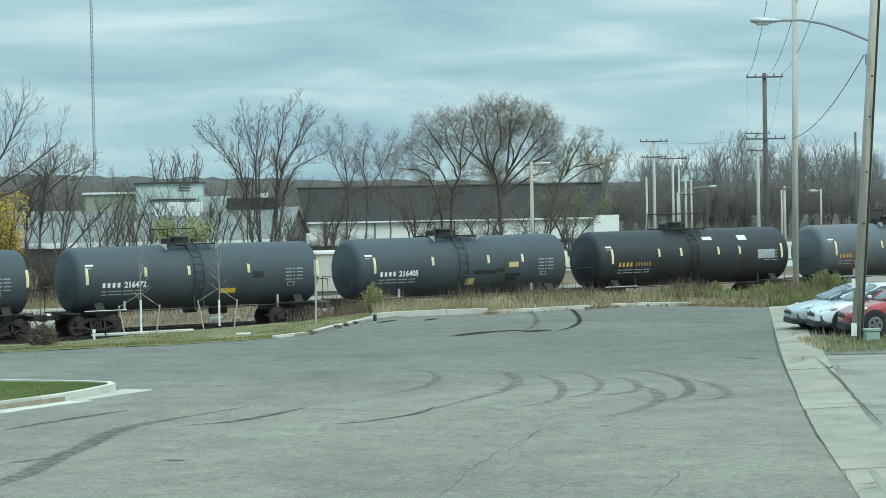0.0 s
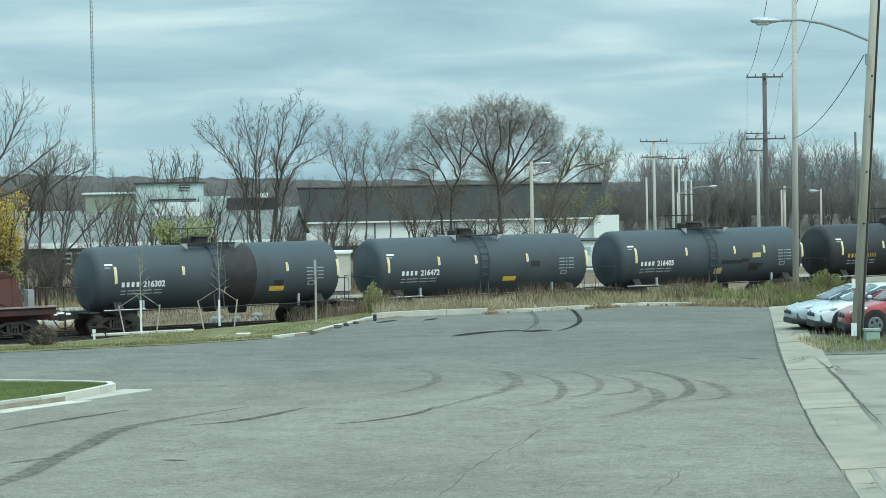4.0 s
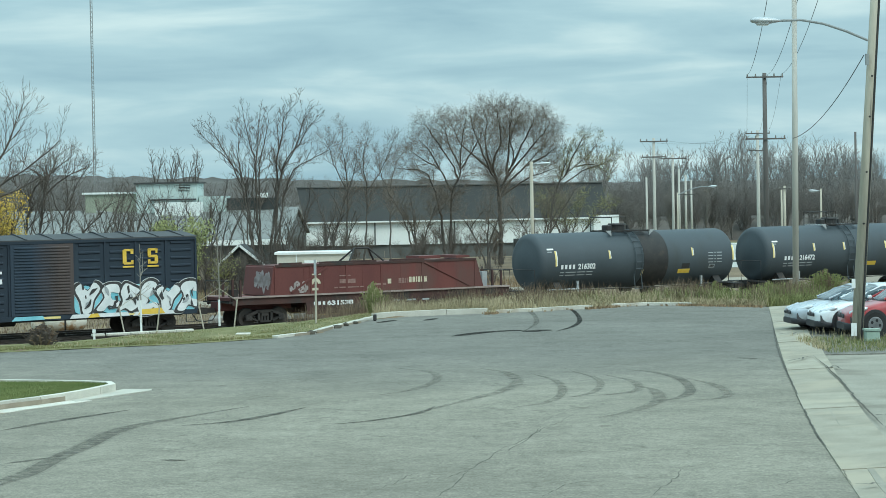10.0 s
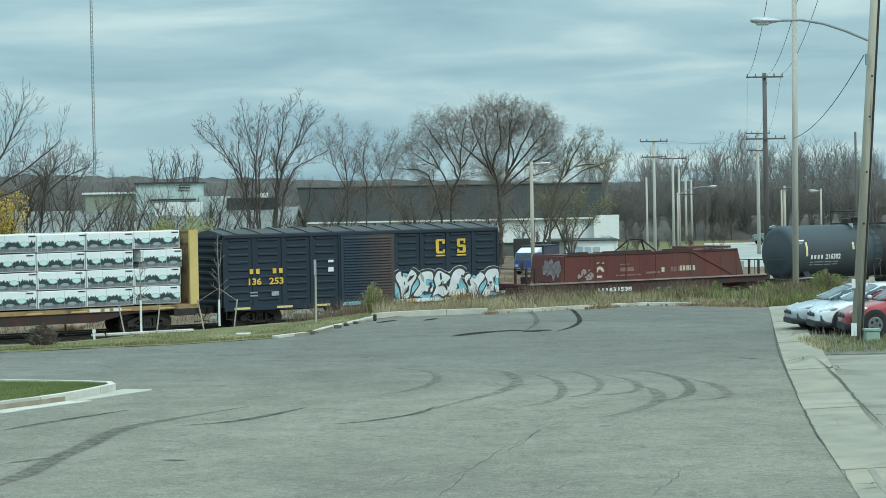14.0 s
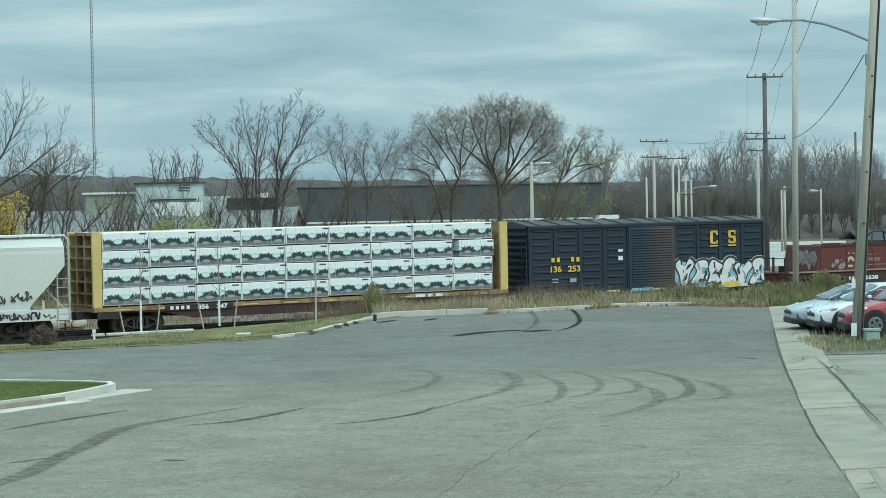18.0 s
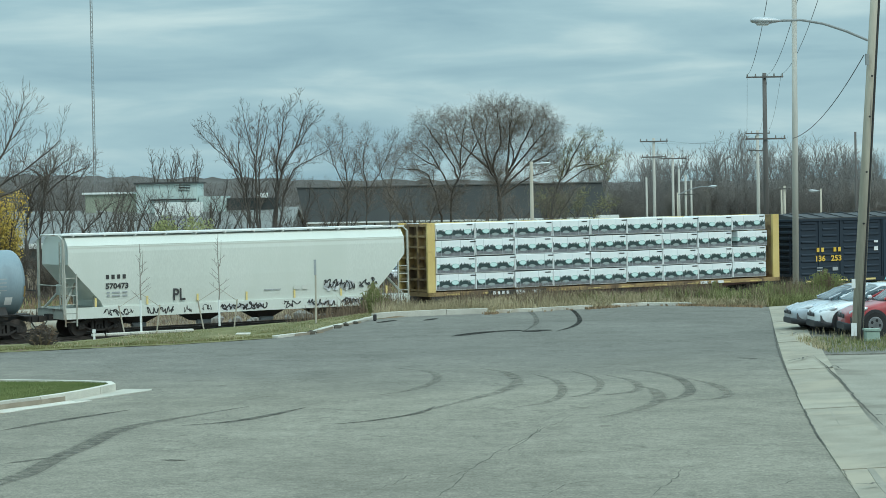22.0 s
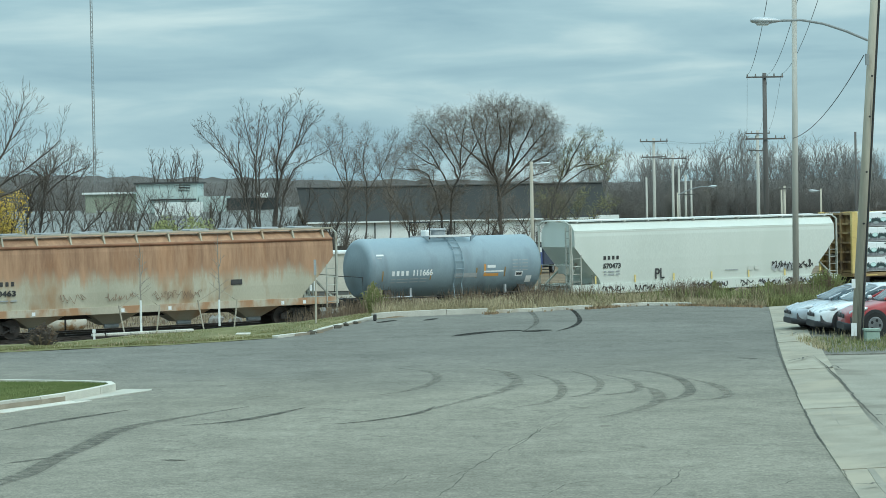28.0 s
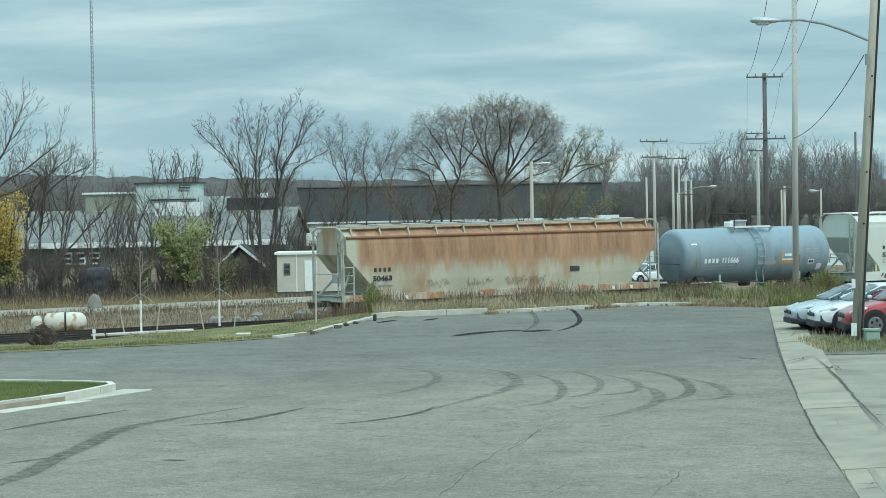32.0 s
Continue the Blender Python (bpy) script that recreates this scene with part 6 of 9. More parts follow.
        for k in range(7):
            part("reflective_tape", box(-h + 1.55 + 2.6 * k, -h + 1.65 + 2.6 * k, -1.505, -1.49, 1.35, 1.75), M["reflector"], car)
        for k, (a, b, th) in enumerate(((2.0, 3.4, 0.04), (4.2, 5.5, 0.055), (6.1, 6.6, 0.03), (7.0, 7.5, 0.03), (8.0, 10.4, 0.065), (11.4, 12.2, 0.05), (12.7, 14.2, 0.065), (14.6, 17.0, 0.075), (17.2, 17.8, 0.04))):
            squiggle(car, -h + a, -h + b, 1.06, -1.512, 0.34, M["letter_black"], 30 + k, th)
            if th > 0.06:
                squiggle(car, -h + a + 0.1, -h + b - 0.1, 1.06, -1.508, 0.26, M["spray_white"], 60 + k, 0.16)
        squiggle(car, h - 4.9, h - 3.2, 1.9, -1.505, 0.42, M["spray_white"], 43, 0.2)
        squiggle(car, h - 4.9, h - 3.2, 1.9, -1.512, 0.55, M["letter_black"], 41, 0.055)
        squiggle(car, h - 2.9, h - 1.9, 2.0, -1.512, 0.5, M["letter_black"], 42, 0.06)
        bars(car, h - 8.2, 1.78, [0.9], 0.04, M["letter_dim"], y=-1.505)
        bars(car, h - 6.6, 1.75, [0.35, 0.3], 0.2, M["band_grey"], y=-1.505)
    else:
        marks(car, -h + 1.8, 2.42, 0.2, 0.24, 4, M["letter_black"], y=-1.505, gap=0.07)
        digits(car, "50463", -h + 1.75, 2.0, 0.24, M["letter_black"], y=-1.505, width=1.1)
        bars(car, -h + 1.8, 1.75, [0.15, 0.4, 0.3], 0.06, M["letter_dim"], y=-1.505)
        for a, b, sd in ((5.0, 6.2, 51), (7.2, 9.0, 52), (9.6, 12.2, 53)):
            squiggle(car, -h + a, -h + b, 1.75, -1.512, 0.42, M["tag_brown"], sd, 0.022)
        part("panel", box(h - 5.9, h - 5.3, -1.52, -1.505, 2.1, 2.35), M["letter_black"], car)
        for x in (-h + 3.6, -h + 8.0, -h + 10.4, h - 3.2, h - 2.0):
            part("reflective_tape", box(x, x + 0.16, -1.515, -1.5, 1.05, 1.22), M["letter_white"], car)
    put_car(car, (s0 + s1) / 2)
    return car


def coil_car():
    car = rail_car("coil_car", "oxide red steel coil car with a long ribbed hood", "coil car")
    f0, f1 = 12.77, 29.27
    c = (f0 + f1) / 2
    h = (f1 - f0) / 2
    a, b = 15.32 - c, 26.92 - c
    # hood: straight sides, chamfered top, sloped ends
    prof = [(-1.42, 1.5), (1.42, 1.5), (1.42, 2.84), (1.38, 2.9), (-1.38, 2.9), (-1.42, 2.84)]
    hood = part("hood", extrude(prof, a, b), M["coil"], car, "oxide red hood with faded lettering")
    for end, wall in ((-1, a), (1, b)):
        run_out = 0.26 if end < 0 else 0.44
        part("end_slope", extrude([(wall, 1.5), (wall + end * run_out, 1.5), (wall + end * 0.05, 2.84), (wall, 2.88)][::end], -1.41, 1.41, axis="y"), M["coil"], hood, "sloping end plate")
    for x in (a + 0.04, a + 2.0, a + 4.0, a + 6.0, b - 3.2, b - 0.05):
        part("hood_rib", extrude([(p[0] * 1.02, p[1] + (0.03 if p[1] > 2 else 0)) for p in prof], x - 0.05, x + 0.05), M["coil"], hood)
    for x0, x1, z0, z1 in ((b - 3.1, b - 0.4, 2.85, 1.6), (a + 2.9, a + 0.9, 2.8, 1.6)):
        bm = bmesh.new()
        d = Vector((x1 - x0, 0, z1 - z0)).normalized()
        o = Vector((-d.z, 0, d.x)) * 0.05
        q = [Vector((x0, 0, z0)) + o, Vector((x0, 0, z0)) - o, Vector((x1, 0, z1)) - o, Vector((x1, 0, z1)) + o]
        extrude([(p.x, p.z) for p in q], -1.47, -1.42, bm, axis="y")
        part("hood_brace", bm, M["coil"], hood)
    part("hood_top_rail", box(a + 0.05, b, -1.46, -1.36, 2.84, 2.95), M["coil_sill"], hood, "dark grimy hood edge")
    for p, q in ((a + 0.35, a + 1.6), (a + 2.6, a + 5.8), (a + 6.6, b - 3.0)):
        part("top_stiffener", box(p, q, -1.3, -1.2, 2.9, 3.04), M["coil_sill"], hood)
    for k in range(9):
        part("seam", box(a + 1.6 + 1.1 * k, a + 1.64 + 1.1 * k, -1.428, -1.42, 1.55, 2.8), M["coil"], hood)
    part("lifting_frame", pipe([(-1.0, -0.5, 2.95), (-0.4, 0, 3.6), (0.4, 0, 3.6), (1.0, 0.5, 2.95)], 0.05, 6), M["black"], hood)
    part("lifting_frame", pipe([(-1.0, 0.5, 2.95), (-0.4, 0, 3.6), (0.4, 0, 3.6), (1.0, -0.5, 2.95)], 0.05, 6), M["black"], hood)
    part("ridge_plate", box(b - 2.9, b - 1.6, -0.6, 0.6, 2.98, 3.12), M["coil"], hood)
    part("ridge_plate", box(b - 0.9, b - 0.1, -1.0, 1.0, 2.98, 3.1), M["coil"], hood)
    # underframe: deep fishbelly sides
    for sy in (-1, 1):
        y0, y1 = sy * 1.2, sy * 1.36
        part("side_sill", extrude([(-h + 0.3, 1.42), (h - 0.3, 1.42), (h - 0.3, 1.1), (h - 4.3, 1.08), (h - 4.36, 0.5), (-h + 4.36, 0.5), (-h + 4.3, 1.08), (-h + 0.3, 1.1)], min(y0, y1), max(y0, y1), axis="y"), M["coil_sill"], car)
        part("sill_flange", box(-h + 4.9, h - 4.9, min(sy * 1.2, sy * 1.44), max(sy * 1.2, sy * 1.44), 0.44, 0.5), M["beam_brown"], car)
        part("deck_edge", box(-h + 0.3, h - 0.3, min(sy * 1.2, sy * 1.46), max(sy * 1.2, sy * 1.46), 1.42, 1.5), M["edge_pale"], car)
    part("deck", box(-h + 0.3, h - 0.3, -1.3, 1.3, 1.3, 1.45), M["coil"], car)
    for sx in (-1, 1):
        x = sx * h
        truck(car, sx * (h - 2.2))
        coupler(car, sx * (h - 0.1), sx)
        part("draft_sill", box(min(x - sx * 4, x), max(x - sx * 4, x), -0.35, 0.35, 0.8, 1.25), M["coil"], car)
        part("end_platform", box(min(x - sx * 0.6, x - sx * 0.1), max(x - sx * 0.6, x - sx * 0.1), -1.35, 1.35, 1.2, 1.26), M["truck"], car)
        part("end_rail", pipe([(x - sx * 0.2, -1.3, 1.2), (x - sx * 0.2, -1.3, 2.25), (x - sx * 0.2, 1.3, 2.25), (x - sx * 0.2, 1.3, 1.2)], 0.03, 6), M["black"], car)
        for y in (-1.3, -0.5, 0.5):
            part("rail_post", box(x - sx * 0.75 - 0.05, x - sx * 0.75 + 0.05, y - 0.05, y + 0.05, 1.25, 2.3), M["coil_sill"], car)
        part("brake_stand", box(min(x - sx * 1.2, x - sx * 0.9), max(x - sx * 1.2, x - sx * 0.9), -0.25, 0.25, 1.45, 2.2 if sx > 0 else 1.8), M["letter_dim"] if sx > 0 else M["truck"], car)
    y = -1.425
    # old sprayed tag across the sloping end plate
    for seed, u0, u1, zc, hh, th in ((8, -0.2, 1.15, 2.2, 0.9, 0.13), (18, -0.3, 1.2, 2.3, 0.65, 0.16), (28, 0.5, 1.25, 1.95, 0.7, 0.12)):
        tag = squiggle(car, u0, u1, zc, 0.0, hh, M["faded_tag"], seed, th)
        for v in tag.data.vertices:
            u, z = v.co.x, max(1.55, min(2.8, v.co.z))
            v.co = (a - 0.05 - 0.21 * (2.84 - z) / 1.34 - 0.012 - 0.001 * (seed % 7), max(-1.36, -u), z)
    squiggle(car, a + 0.85, a + 1.75, 1.85, y - 0.02, 0.5, M["faded_tag"], 9, 0.09)
    em = bmesh.new()
    ring = [[em.verts.new((a + 2.25 + q * math.cos(t), y - 0.012, 1.98 + q * math.sin(t))) for q in (0.12, 0.28)] for t in [3.3 * k / 18 for k in range(19)]]
    for p, q in zip(ring, ring[1:]):
        em.faces.new((p[0], p[1], q[1], q[0]))
    part("emblem", em, M["letter_cream"], car, "cream arch-shaped emblem")
    bars(car, a + 1.98, 1.66, [0.42], 0.12, M["letter_cream"], y=y)
    bars(car, a + 2.0, 2.4, [0.55], 0.07, M["letter_cream"], y=y)
    bars(car, a + 3.6, 1.95, [0.9], 0.2, M["letter_pink"], y=y)
    bars(car, a + 3.6, 2.3, [0.62], 0.05, M["letter_pink"], y=y)
    bars(car, a + 3.3, 1.72, [0.2, 1.1, 0.2], 0.06, M["letter_pink"], y=y, gap=0.08)
    bars(car, b - 6.3, 1.78, [0.95], 0.1, M["letter_pink"], y=y)
    bars(car, b - 5.25, 1.84, [0.2], 0.24, M["letter_cream"], y=y)
    bars(car, b - 4.62, 1.84, [0.16, 0.12, 0.05, 0.05], 0.25, M["letter_pink"], y=y, gap=0.05)
    bars(car, b - 4.02, 1.86, [0.16, 0.15, 0.05, 0.14, 0.12, 0.16], 0.27, M["letter_cream"], y=y, gap=0.055)
    y = -1.362
    marks(car, -h + 4.7, 0.92, 0.18, 0.2, 3, M["letter_white"], y=y, gap=0.07)
    digits(car, "631538", -h + 5.45, 0.92, 0.2, M["letter_white"], y=y, width=1.5)
    bars(car, -h + 8.6, 0.95, [0.3, 0.35, 0.5, 0.4], 0.08, M["letter_dim"], y=y, gap=0.4)
    put_car(car, c)
    return car


coil_car()
tank_car("dark grey tank car with a black band round its middle", 30.75, 44.1, "tank", "216302", False, "band")
tank_car("dark grey tank car with white lettering and yellow tape", 45.95, 59.1, "tank", "216472", False, "gatx")
tank_car("dark grey tank car with black patched panels", 60.85, 73.95, "tank", "216405", False, "gatx2")
tank_car("black tank car with orange lettering and a tall top rail", 75.55, 89.1, "black_tank", "", True, "utlx")
tank_car("weathered grey tank car with rust streaks", 91.1, 104.6, "old_tank", "", True, "old")
box_car()
centre_beam()
hopper_car("pale grey green covered hopper with sprayed tags along the sill", -48.55, -30.0, "white_car", "white_car", "pale")
tank_car("light blue tank car with white lettering and an orange panel", -60.85, -50.05, "blue_tank", "111666", False, "blue")
hopper_car("rust-washed grey covered hopper with faded tags", -82.1, -62.5, "cef_body", "cef_rust", "rusty")


# ---- trees ----
def smooth_line(ctrl, step, rng, jitter=0.04):
    """Points every step or so along a smooth curve through the control points, slightly unsteady."""
    p = [2 * ctrl[0] - ctrl[1]] + list(ctrl) + [2 * ctrl[-1] - ctrl[-2]]
    out = []
    for i in range(1, len(p) - 2):
        a, b, c, d = p[i - 1:i + 3]
        n = max(2, int((c - b).length / step))
        for j in range(n):
            t = j / n
            q = 0.5 * (2 * b + (c - a) * t + (2 * a - 5 * b + 4 * c - d) * t * t + (3 * b - a - 3 * c + d) * t ** 3)
            out.append(q + Vector((rng.gauss(0, 1), rng.gauss(0, 1), rng.gauss(0, 0.6))) * jitter * (1 if out else 0))
    return out + [ctrl[-1]]


def grow_limb(rows, rng, pts, r0, r1, level, last, spec):
    """Adds a tapered limb along pts and its side shoots, each with shoots of its own down to the last level."""
    k = len(pts) - 1
    seg = [(q - p).length for p, q in zip(pts, pts[1:])]
    total = sum(seg)
    for i in range(k):
        rows.append((pts[i], pts[i + 1], r0 + (r1 - r0) * i / k, r0 + (r1 - r0) * (i + 1) / k, level))
    if level >= last:
        return
    count = max(2, int(total * spec["density"][min(level, len(spec["density"]) - 1)] + rng.random()))
    turn = rng.uniform(0, 6.28)
    for j in range(count):
        t = spec["bare"][min(level, 2)] + (1 - spec["bare"][min(level, 2)]) * (j + rng.uniform(0.2, 0.9)) / count
        i = min(k - 1, int(t * k))
        d = (pts[i + 1] - pts[i]).normalized()
        at = pts[i].lerp(pts[i + 1], min(1.0, t * k - i))
        side = d.orthogonal().normalized()
        turn += 2.4 + rng.uniform(-0.5, 0.5)
        side.rotate(Matrix.Rotation(turn, 3, d))
        ang = radians(rng.gauss(spec["angle"], 9))
        way = (d * math.cos(ang) + side * math.sin(ang) + Vector((0, 0, spec["rise"]))).normalized()
        ln = spec["length"][min(level, len(spec["length"]) - 1)] * rng.uniform(0.6, 1.25) * (1.25 - 0.6 * t)
        q, line, n = at, [at], (4 if level == 0 else (2 if level < last - 1 else 1))
        for _ in range(n):
            way = (way + Vector((rng.gauss(0, 1), rng.gauss(0, 1), rng.gauss(0, 0.7))) * spec["wiggle"] + Vector((0, 0, spec["curl"]))).normalized()
            q = q + way * ln / n
            line.append(q)
        ra = max(spec["tip"], min((r0 + (r1 - r0) * t) * 0.62, spec["tip"] * (1.7 ** (last - level - 1)) * 1.25))
        grow_limb(rows, rng, line, ra, max(spec["tip"] * 0.6, ra * 0.45), level + 1, last, spec)


def limbs_mesh(rows, n=3):
    """Tapered n-sided rods for rows of (from, to, radius, radius, level)."""
    P, Q = np.array([w[0][:] for w in rows]), np.array([w[1][:] for w in rows])
    A, B = np.array([w[2] for w in rows]), np.array([w[3] for w in rows])
    D = Q - P
    D /= np.linalg.norm(D, axis=1)[:, None] + 1e-9
    up = np.where(np.abs(D[:, 2:]) < 0.8, np.array([[0.0, 0.0, 1.0]]), np.array([[1.0, 0.0, 0.0]]))
    S = np.cross(D, up)
    S /= np.linalg.norm(S, axis=1)[:, None] + 1e-9
    T = np.cross(D, S)
    ang = 2 * np.pi * np.arange(n) / n
    ring = np.cos(ang)[None, :, None] * S[:, None] + np.sin(ang)[None, :, None] * T[:, None]
    lo = P[:, None] + ring * A[:, None, None]
    hi = (Q + D * B[:, None] * 0.5)[:, None] + ring * B[:, None, None]
    V = np.concatenate([lo, hi], 1).reshape(-1, 3)
    i = np.arange(n)
    quad = np.stack([i, (i + 1) % n, n + (i + 1) % n, n + i], 1)
    F = (quad[None] + (np.arange(len(rows)) * 2 * n)[:, None, None]).reshape(-1, 4)
    return V, F


def leaf_rows(rows, per, size, rng, keep=None):
    """Small pointed leaves scattered along the outer shoots."""
    verts, faces = [], []
    last = max(w[4] for w in rows)
    for p, q, a, b, lv in rows:
        if lv < last - 1 or (keep and not keep(p)):
            continue
        for _ in range(per):
            c = p.lerp(q, rng.random()) + Vector((rng.gauss(0, 1), rng.gauss(0, 1), rng.gauss(0, 1))) * size * 1.3
            u = Vector((rng.gauss(0, 1), rng.gauss(0, 1), rng.gauss(0, 1))).normalized()
            v = u.orthogonal().normalized()
            s = size * rng.uniform(0.6, 1.2)
            o = len(verts)
            verts += [c - u * s, c + v * s * 0.6, c + u * s, c - v * s * 0.6]
            faces.append((o, o + 1, o + 2, o + 3))
    return verts, faces


SPEC = dict(density=(2.2, 3.4, 5.0), bare=(0.35, 0.12, 0.1), angle=38, length=(2.0, 1.0, 0.5), rise=0.16, curl=0.06, wiggle=0.09, tip=0.009)


def limb_tree(x, y, z, label, seed, limbs, r, last=3, name="tree", group="bare trees behind the track", category="tree", twig="twig", bark="bark", leaves=(), depth=0.35, **kw):
    """A tree of main limbs, each a line of (across, up) points; side shoots fill its crown. leaves: rows of (material, size, per shoot, lowest, highest)."""
    rng = random.Random(seed)
    e = thing(name, label, category, group)
    spec = dict(SPEC, **kw)
    rows = []
    for limb in limbs:
        out = rng.uniform(-1, 1) * depth
        ctrl = [Vector((a, out * max(0.0, b - limb[0][1]), b)) for a, b in limb]
        pts = smooth_line(ctrl, 0.55, rng)
        r0 = r if limb[0][1] < 3 else r * 0.6
        one = []
        grow_limb(one, rng, pts, r0, max(spec["tip"] * 2.2, r0 * 0.16), 0, last, spec)
        v, f = limbs_mesh([w for w in one if w[4] == 0], 7)
        raw("limb" if limb[0][1] >= 3 else "trunk", v, f, M[bark], e)
        rows += one
    v, f = limbs_mesh([w for w in rows if w[4] > 0])
    raw("crown", v, f, M[twig], e, "bare twigs")
    for mat, size, per, low, high in leaves:
        v, f = leaf_rows(rows, per, size, random.Random(seed + 1), lambda p: low <= p.z <= high)
        raw("foliage", v, f, M[mat], e)
    e.matrix_basis = pose(x, y, z)
    return e


def random_limbs(seed, hgt, wide, stems=3, fork=0.4):
    """Main limbs of a slim tree: stems that part near the ground and fork on the way up."""
    rng = random.Random(seed)
    out = []
    for s in range(stems):
        lean = (s - (stems - 1) / 2) / max(1, stems - 1) * 2 + rng.uniform(-0.35, 0.35)
        top = hgt * rng.uniform(0.78, 1.0)
        x1, x2, x3 = lean * wide * 0.16, lean * wide * rng.uniform(0.3, 0.5), lean * wide * rng.uniform(0.7, 1.0)
        a = [(0.12 * s, 0.0), (x1, top * 0.28), (x2 + rng.uniform(-0.2, 0.2), top * 0.6), (x3, top)]
        out.append(a)
        f = rng.uniform(fork, fork + 0.2)
        i = 1 if f < 0.5 else 2
        bx, bz = a[i]
        side = -1 if rng.random() < 0.5 else 1
        out.append([(bx, bz), (bx + side * wide * 0.22, bz + (top - bz) * 0.45), (bx + side * wide * rng.uniform(0.45, 0.7), bz + (top - bz) * rng.uniform(0.75, 0.98))])
    return out


G0 = GROUND_LOW
limb_tree(5.27, 215, G0, "large bare tree with a broad twiggy dome", 3, [
    [(0.0, 0.0), (0.0, 6.4), (-0.9, 8.7), (-1.7, 10.7), (-2.3, 12.4), (-2.6, 13.7)], [(0.15, 0.0), (-0.1, 6.9), (-0.5, 9.2), (0.2, 11.3), (-0.1, 13.4), (-0.1, 14.4)],
    [(0.0, 6.4), (0.6, 7.9), (1.4, 9.7), (1.2, 11.5), (1.8, 13.2), (2.3, 14.0)], [(0.1, 6.1), (1.1, 7.7), (2.5, 8.9), (3.8, 10.4), (4.9, 11.7)], [(0.4, 7.4), (1.9, 9.4), (3.3, 11.0), (4.4, 12.3), (4.7, 13.0)],
    [(0.7, 8.2), (0.9, 10.2), (1.1, 12.6), (1.3, 14.4)], [(-0.8, 8.7), (-2.2, 10.0), (-3.5, 11.1), (-4.0, 12.4), (-4.4, 13.2)], [(0.0, 6.1), (2.4, 7.7), (4.3, 8.4), (5.4, 8.9)], [(1.2, 9.0), (2.4, 11.4), (3.2, 13.0), (3.6, 13.8)], [(-0.6, 8.4), (-1.2, 11.4), (-1.0, 13.2), (-1.3, 14.2)], [(2.6, 9.0), (4.2, 9.8), (5.3, 10.6)]],
    0.2, last=4, density=(2.8, 4.0, 6.0, 6.5), bare=(0.45, 0.2, 0.1), length=(1.9, 1.05, 0.6, 0.42), angle=50, rise=0.02, curl=0.03, tip=0.0046, wiggle=0.16, twig="haze_twig")
limb_tree(0.81, 206, G0, "bare tree leaning out over the yard", 8, [
    [(-0.3, 0.0), (0.1, 6.4), (0.8, 8.1), (0.9, 10.2), (1.1, 11.7), (1.4, 12.9)], [(0.1, 6.7), (-0.9, 8.6), (-2.1, 9.4), (-3.1, 10.1), (-3.9, 10.6)], [(0.7, 7.8), (0.0, 9.4), (-1.1, 11.0), (-1.9, 12.3), (-2.4, 12.9)],
    [(0.9, 8.7), (-0.1, 10.8), (-0.4, 12.2), (-0.5, 13.2)], [(0.9, 8.7), (1.9, 10.2), (2.6, 11.4), (2.9, 12.2)], [(-0.5, 0.0), (-1.2, 6.0), (-2.3, 8.5), (-3.8, 8.7), (-4.9, 8.9)], [(-0.9, 8.6), (-1.8, 10.3), (-2.9, 11.4)]],
    0.15, last=4, density=(2.8, 3.8, 5.6, 7.0), length=(1.8, 1.0, 0.55, 0.4), angle=50, rise=0.02, curl=0.03, tip=0.0048, wiggle=0.16, twig="haze_twig")
limb_tree(9.86, 213, G0, "small tree with a few olive leaves", 17, [
    [(-0.3, 0.0), (0.4, 6.3), (1.7, 8.3), (3.5, 9.8), (4.4, 10.9)], [(0.9, 7.0), (3.0, 8.4), (4.8, 9.0), (5.8, 9.5)], [(1.4, 8.0), (2.2, 9.8), (3.0, 11.1), (3.3, 11.7)], [(0.6, 6.5), (1.4, 9.1), (1.8, 10.4)], [(2.4, 8.8), (4.0, 9.0), (5.2, 8.2)]],
    0.12, last=4, density=(2.8, 3.4, 5.0, 5.0), length=(1.3, 0.8, 0.45, 0.25), tip=0.006, leaves=(("olive_leaf", 0.055, 1, 7.6, 12),))
limb_tree(12.6, 232, G0, "low tree with thin olive leaves before the warehouse", 18, random_limbs(18, 6.6, 3.4, 4), 0.1, last=4, length=(1.4, 0.8, 0.4, 0.25), density=(2.6, 3.2, 4.5, 4.0), tip=0.007, leaves=(("olive_leaf", 0.06, 1, 2.0, 7),))
limb_tree(-7.25, 224, G0, "group of bare stems before the dark-roofed building", 29, [
    [(-2.1, 0.0), (-1.8, 6.9), (-2.1, 9.9), (-2.3, 11.5), (-2.2, 13.0)], [(-0.3, 0.0), (0.1, 6.8), (-0.3, 9.3), (0.1, 11.4), (0.3, 12.1)], [(-1.8, 6.9), (-3.1, 9.6), (-3.6, 11.5), (-4.0, 12.1)], [(0.0, 6.6), (1.5, 9.0), (2.3, 10.9), (2.6, 11.6)],
    [(2.2, 0.0), (2.3, 6.8), (2.8, 9.5), (3.7, 10.8)], [(-1.8, 6.6), (-1.1, 9.0), (-0.9, 11.0)], [(2.3, 6.4), (1.4, 8.6), (1.0, 10.2)]],
    0.1, last=4, density=(2.4, 3.4, 5.0, 5.0), length=(1.7, 0.95, 0.5, 0.32), tip=0.0058, angle=44, wiggle=0.15, twig="haze_twig")
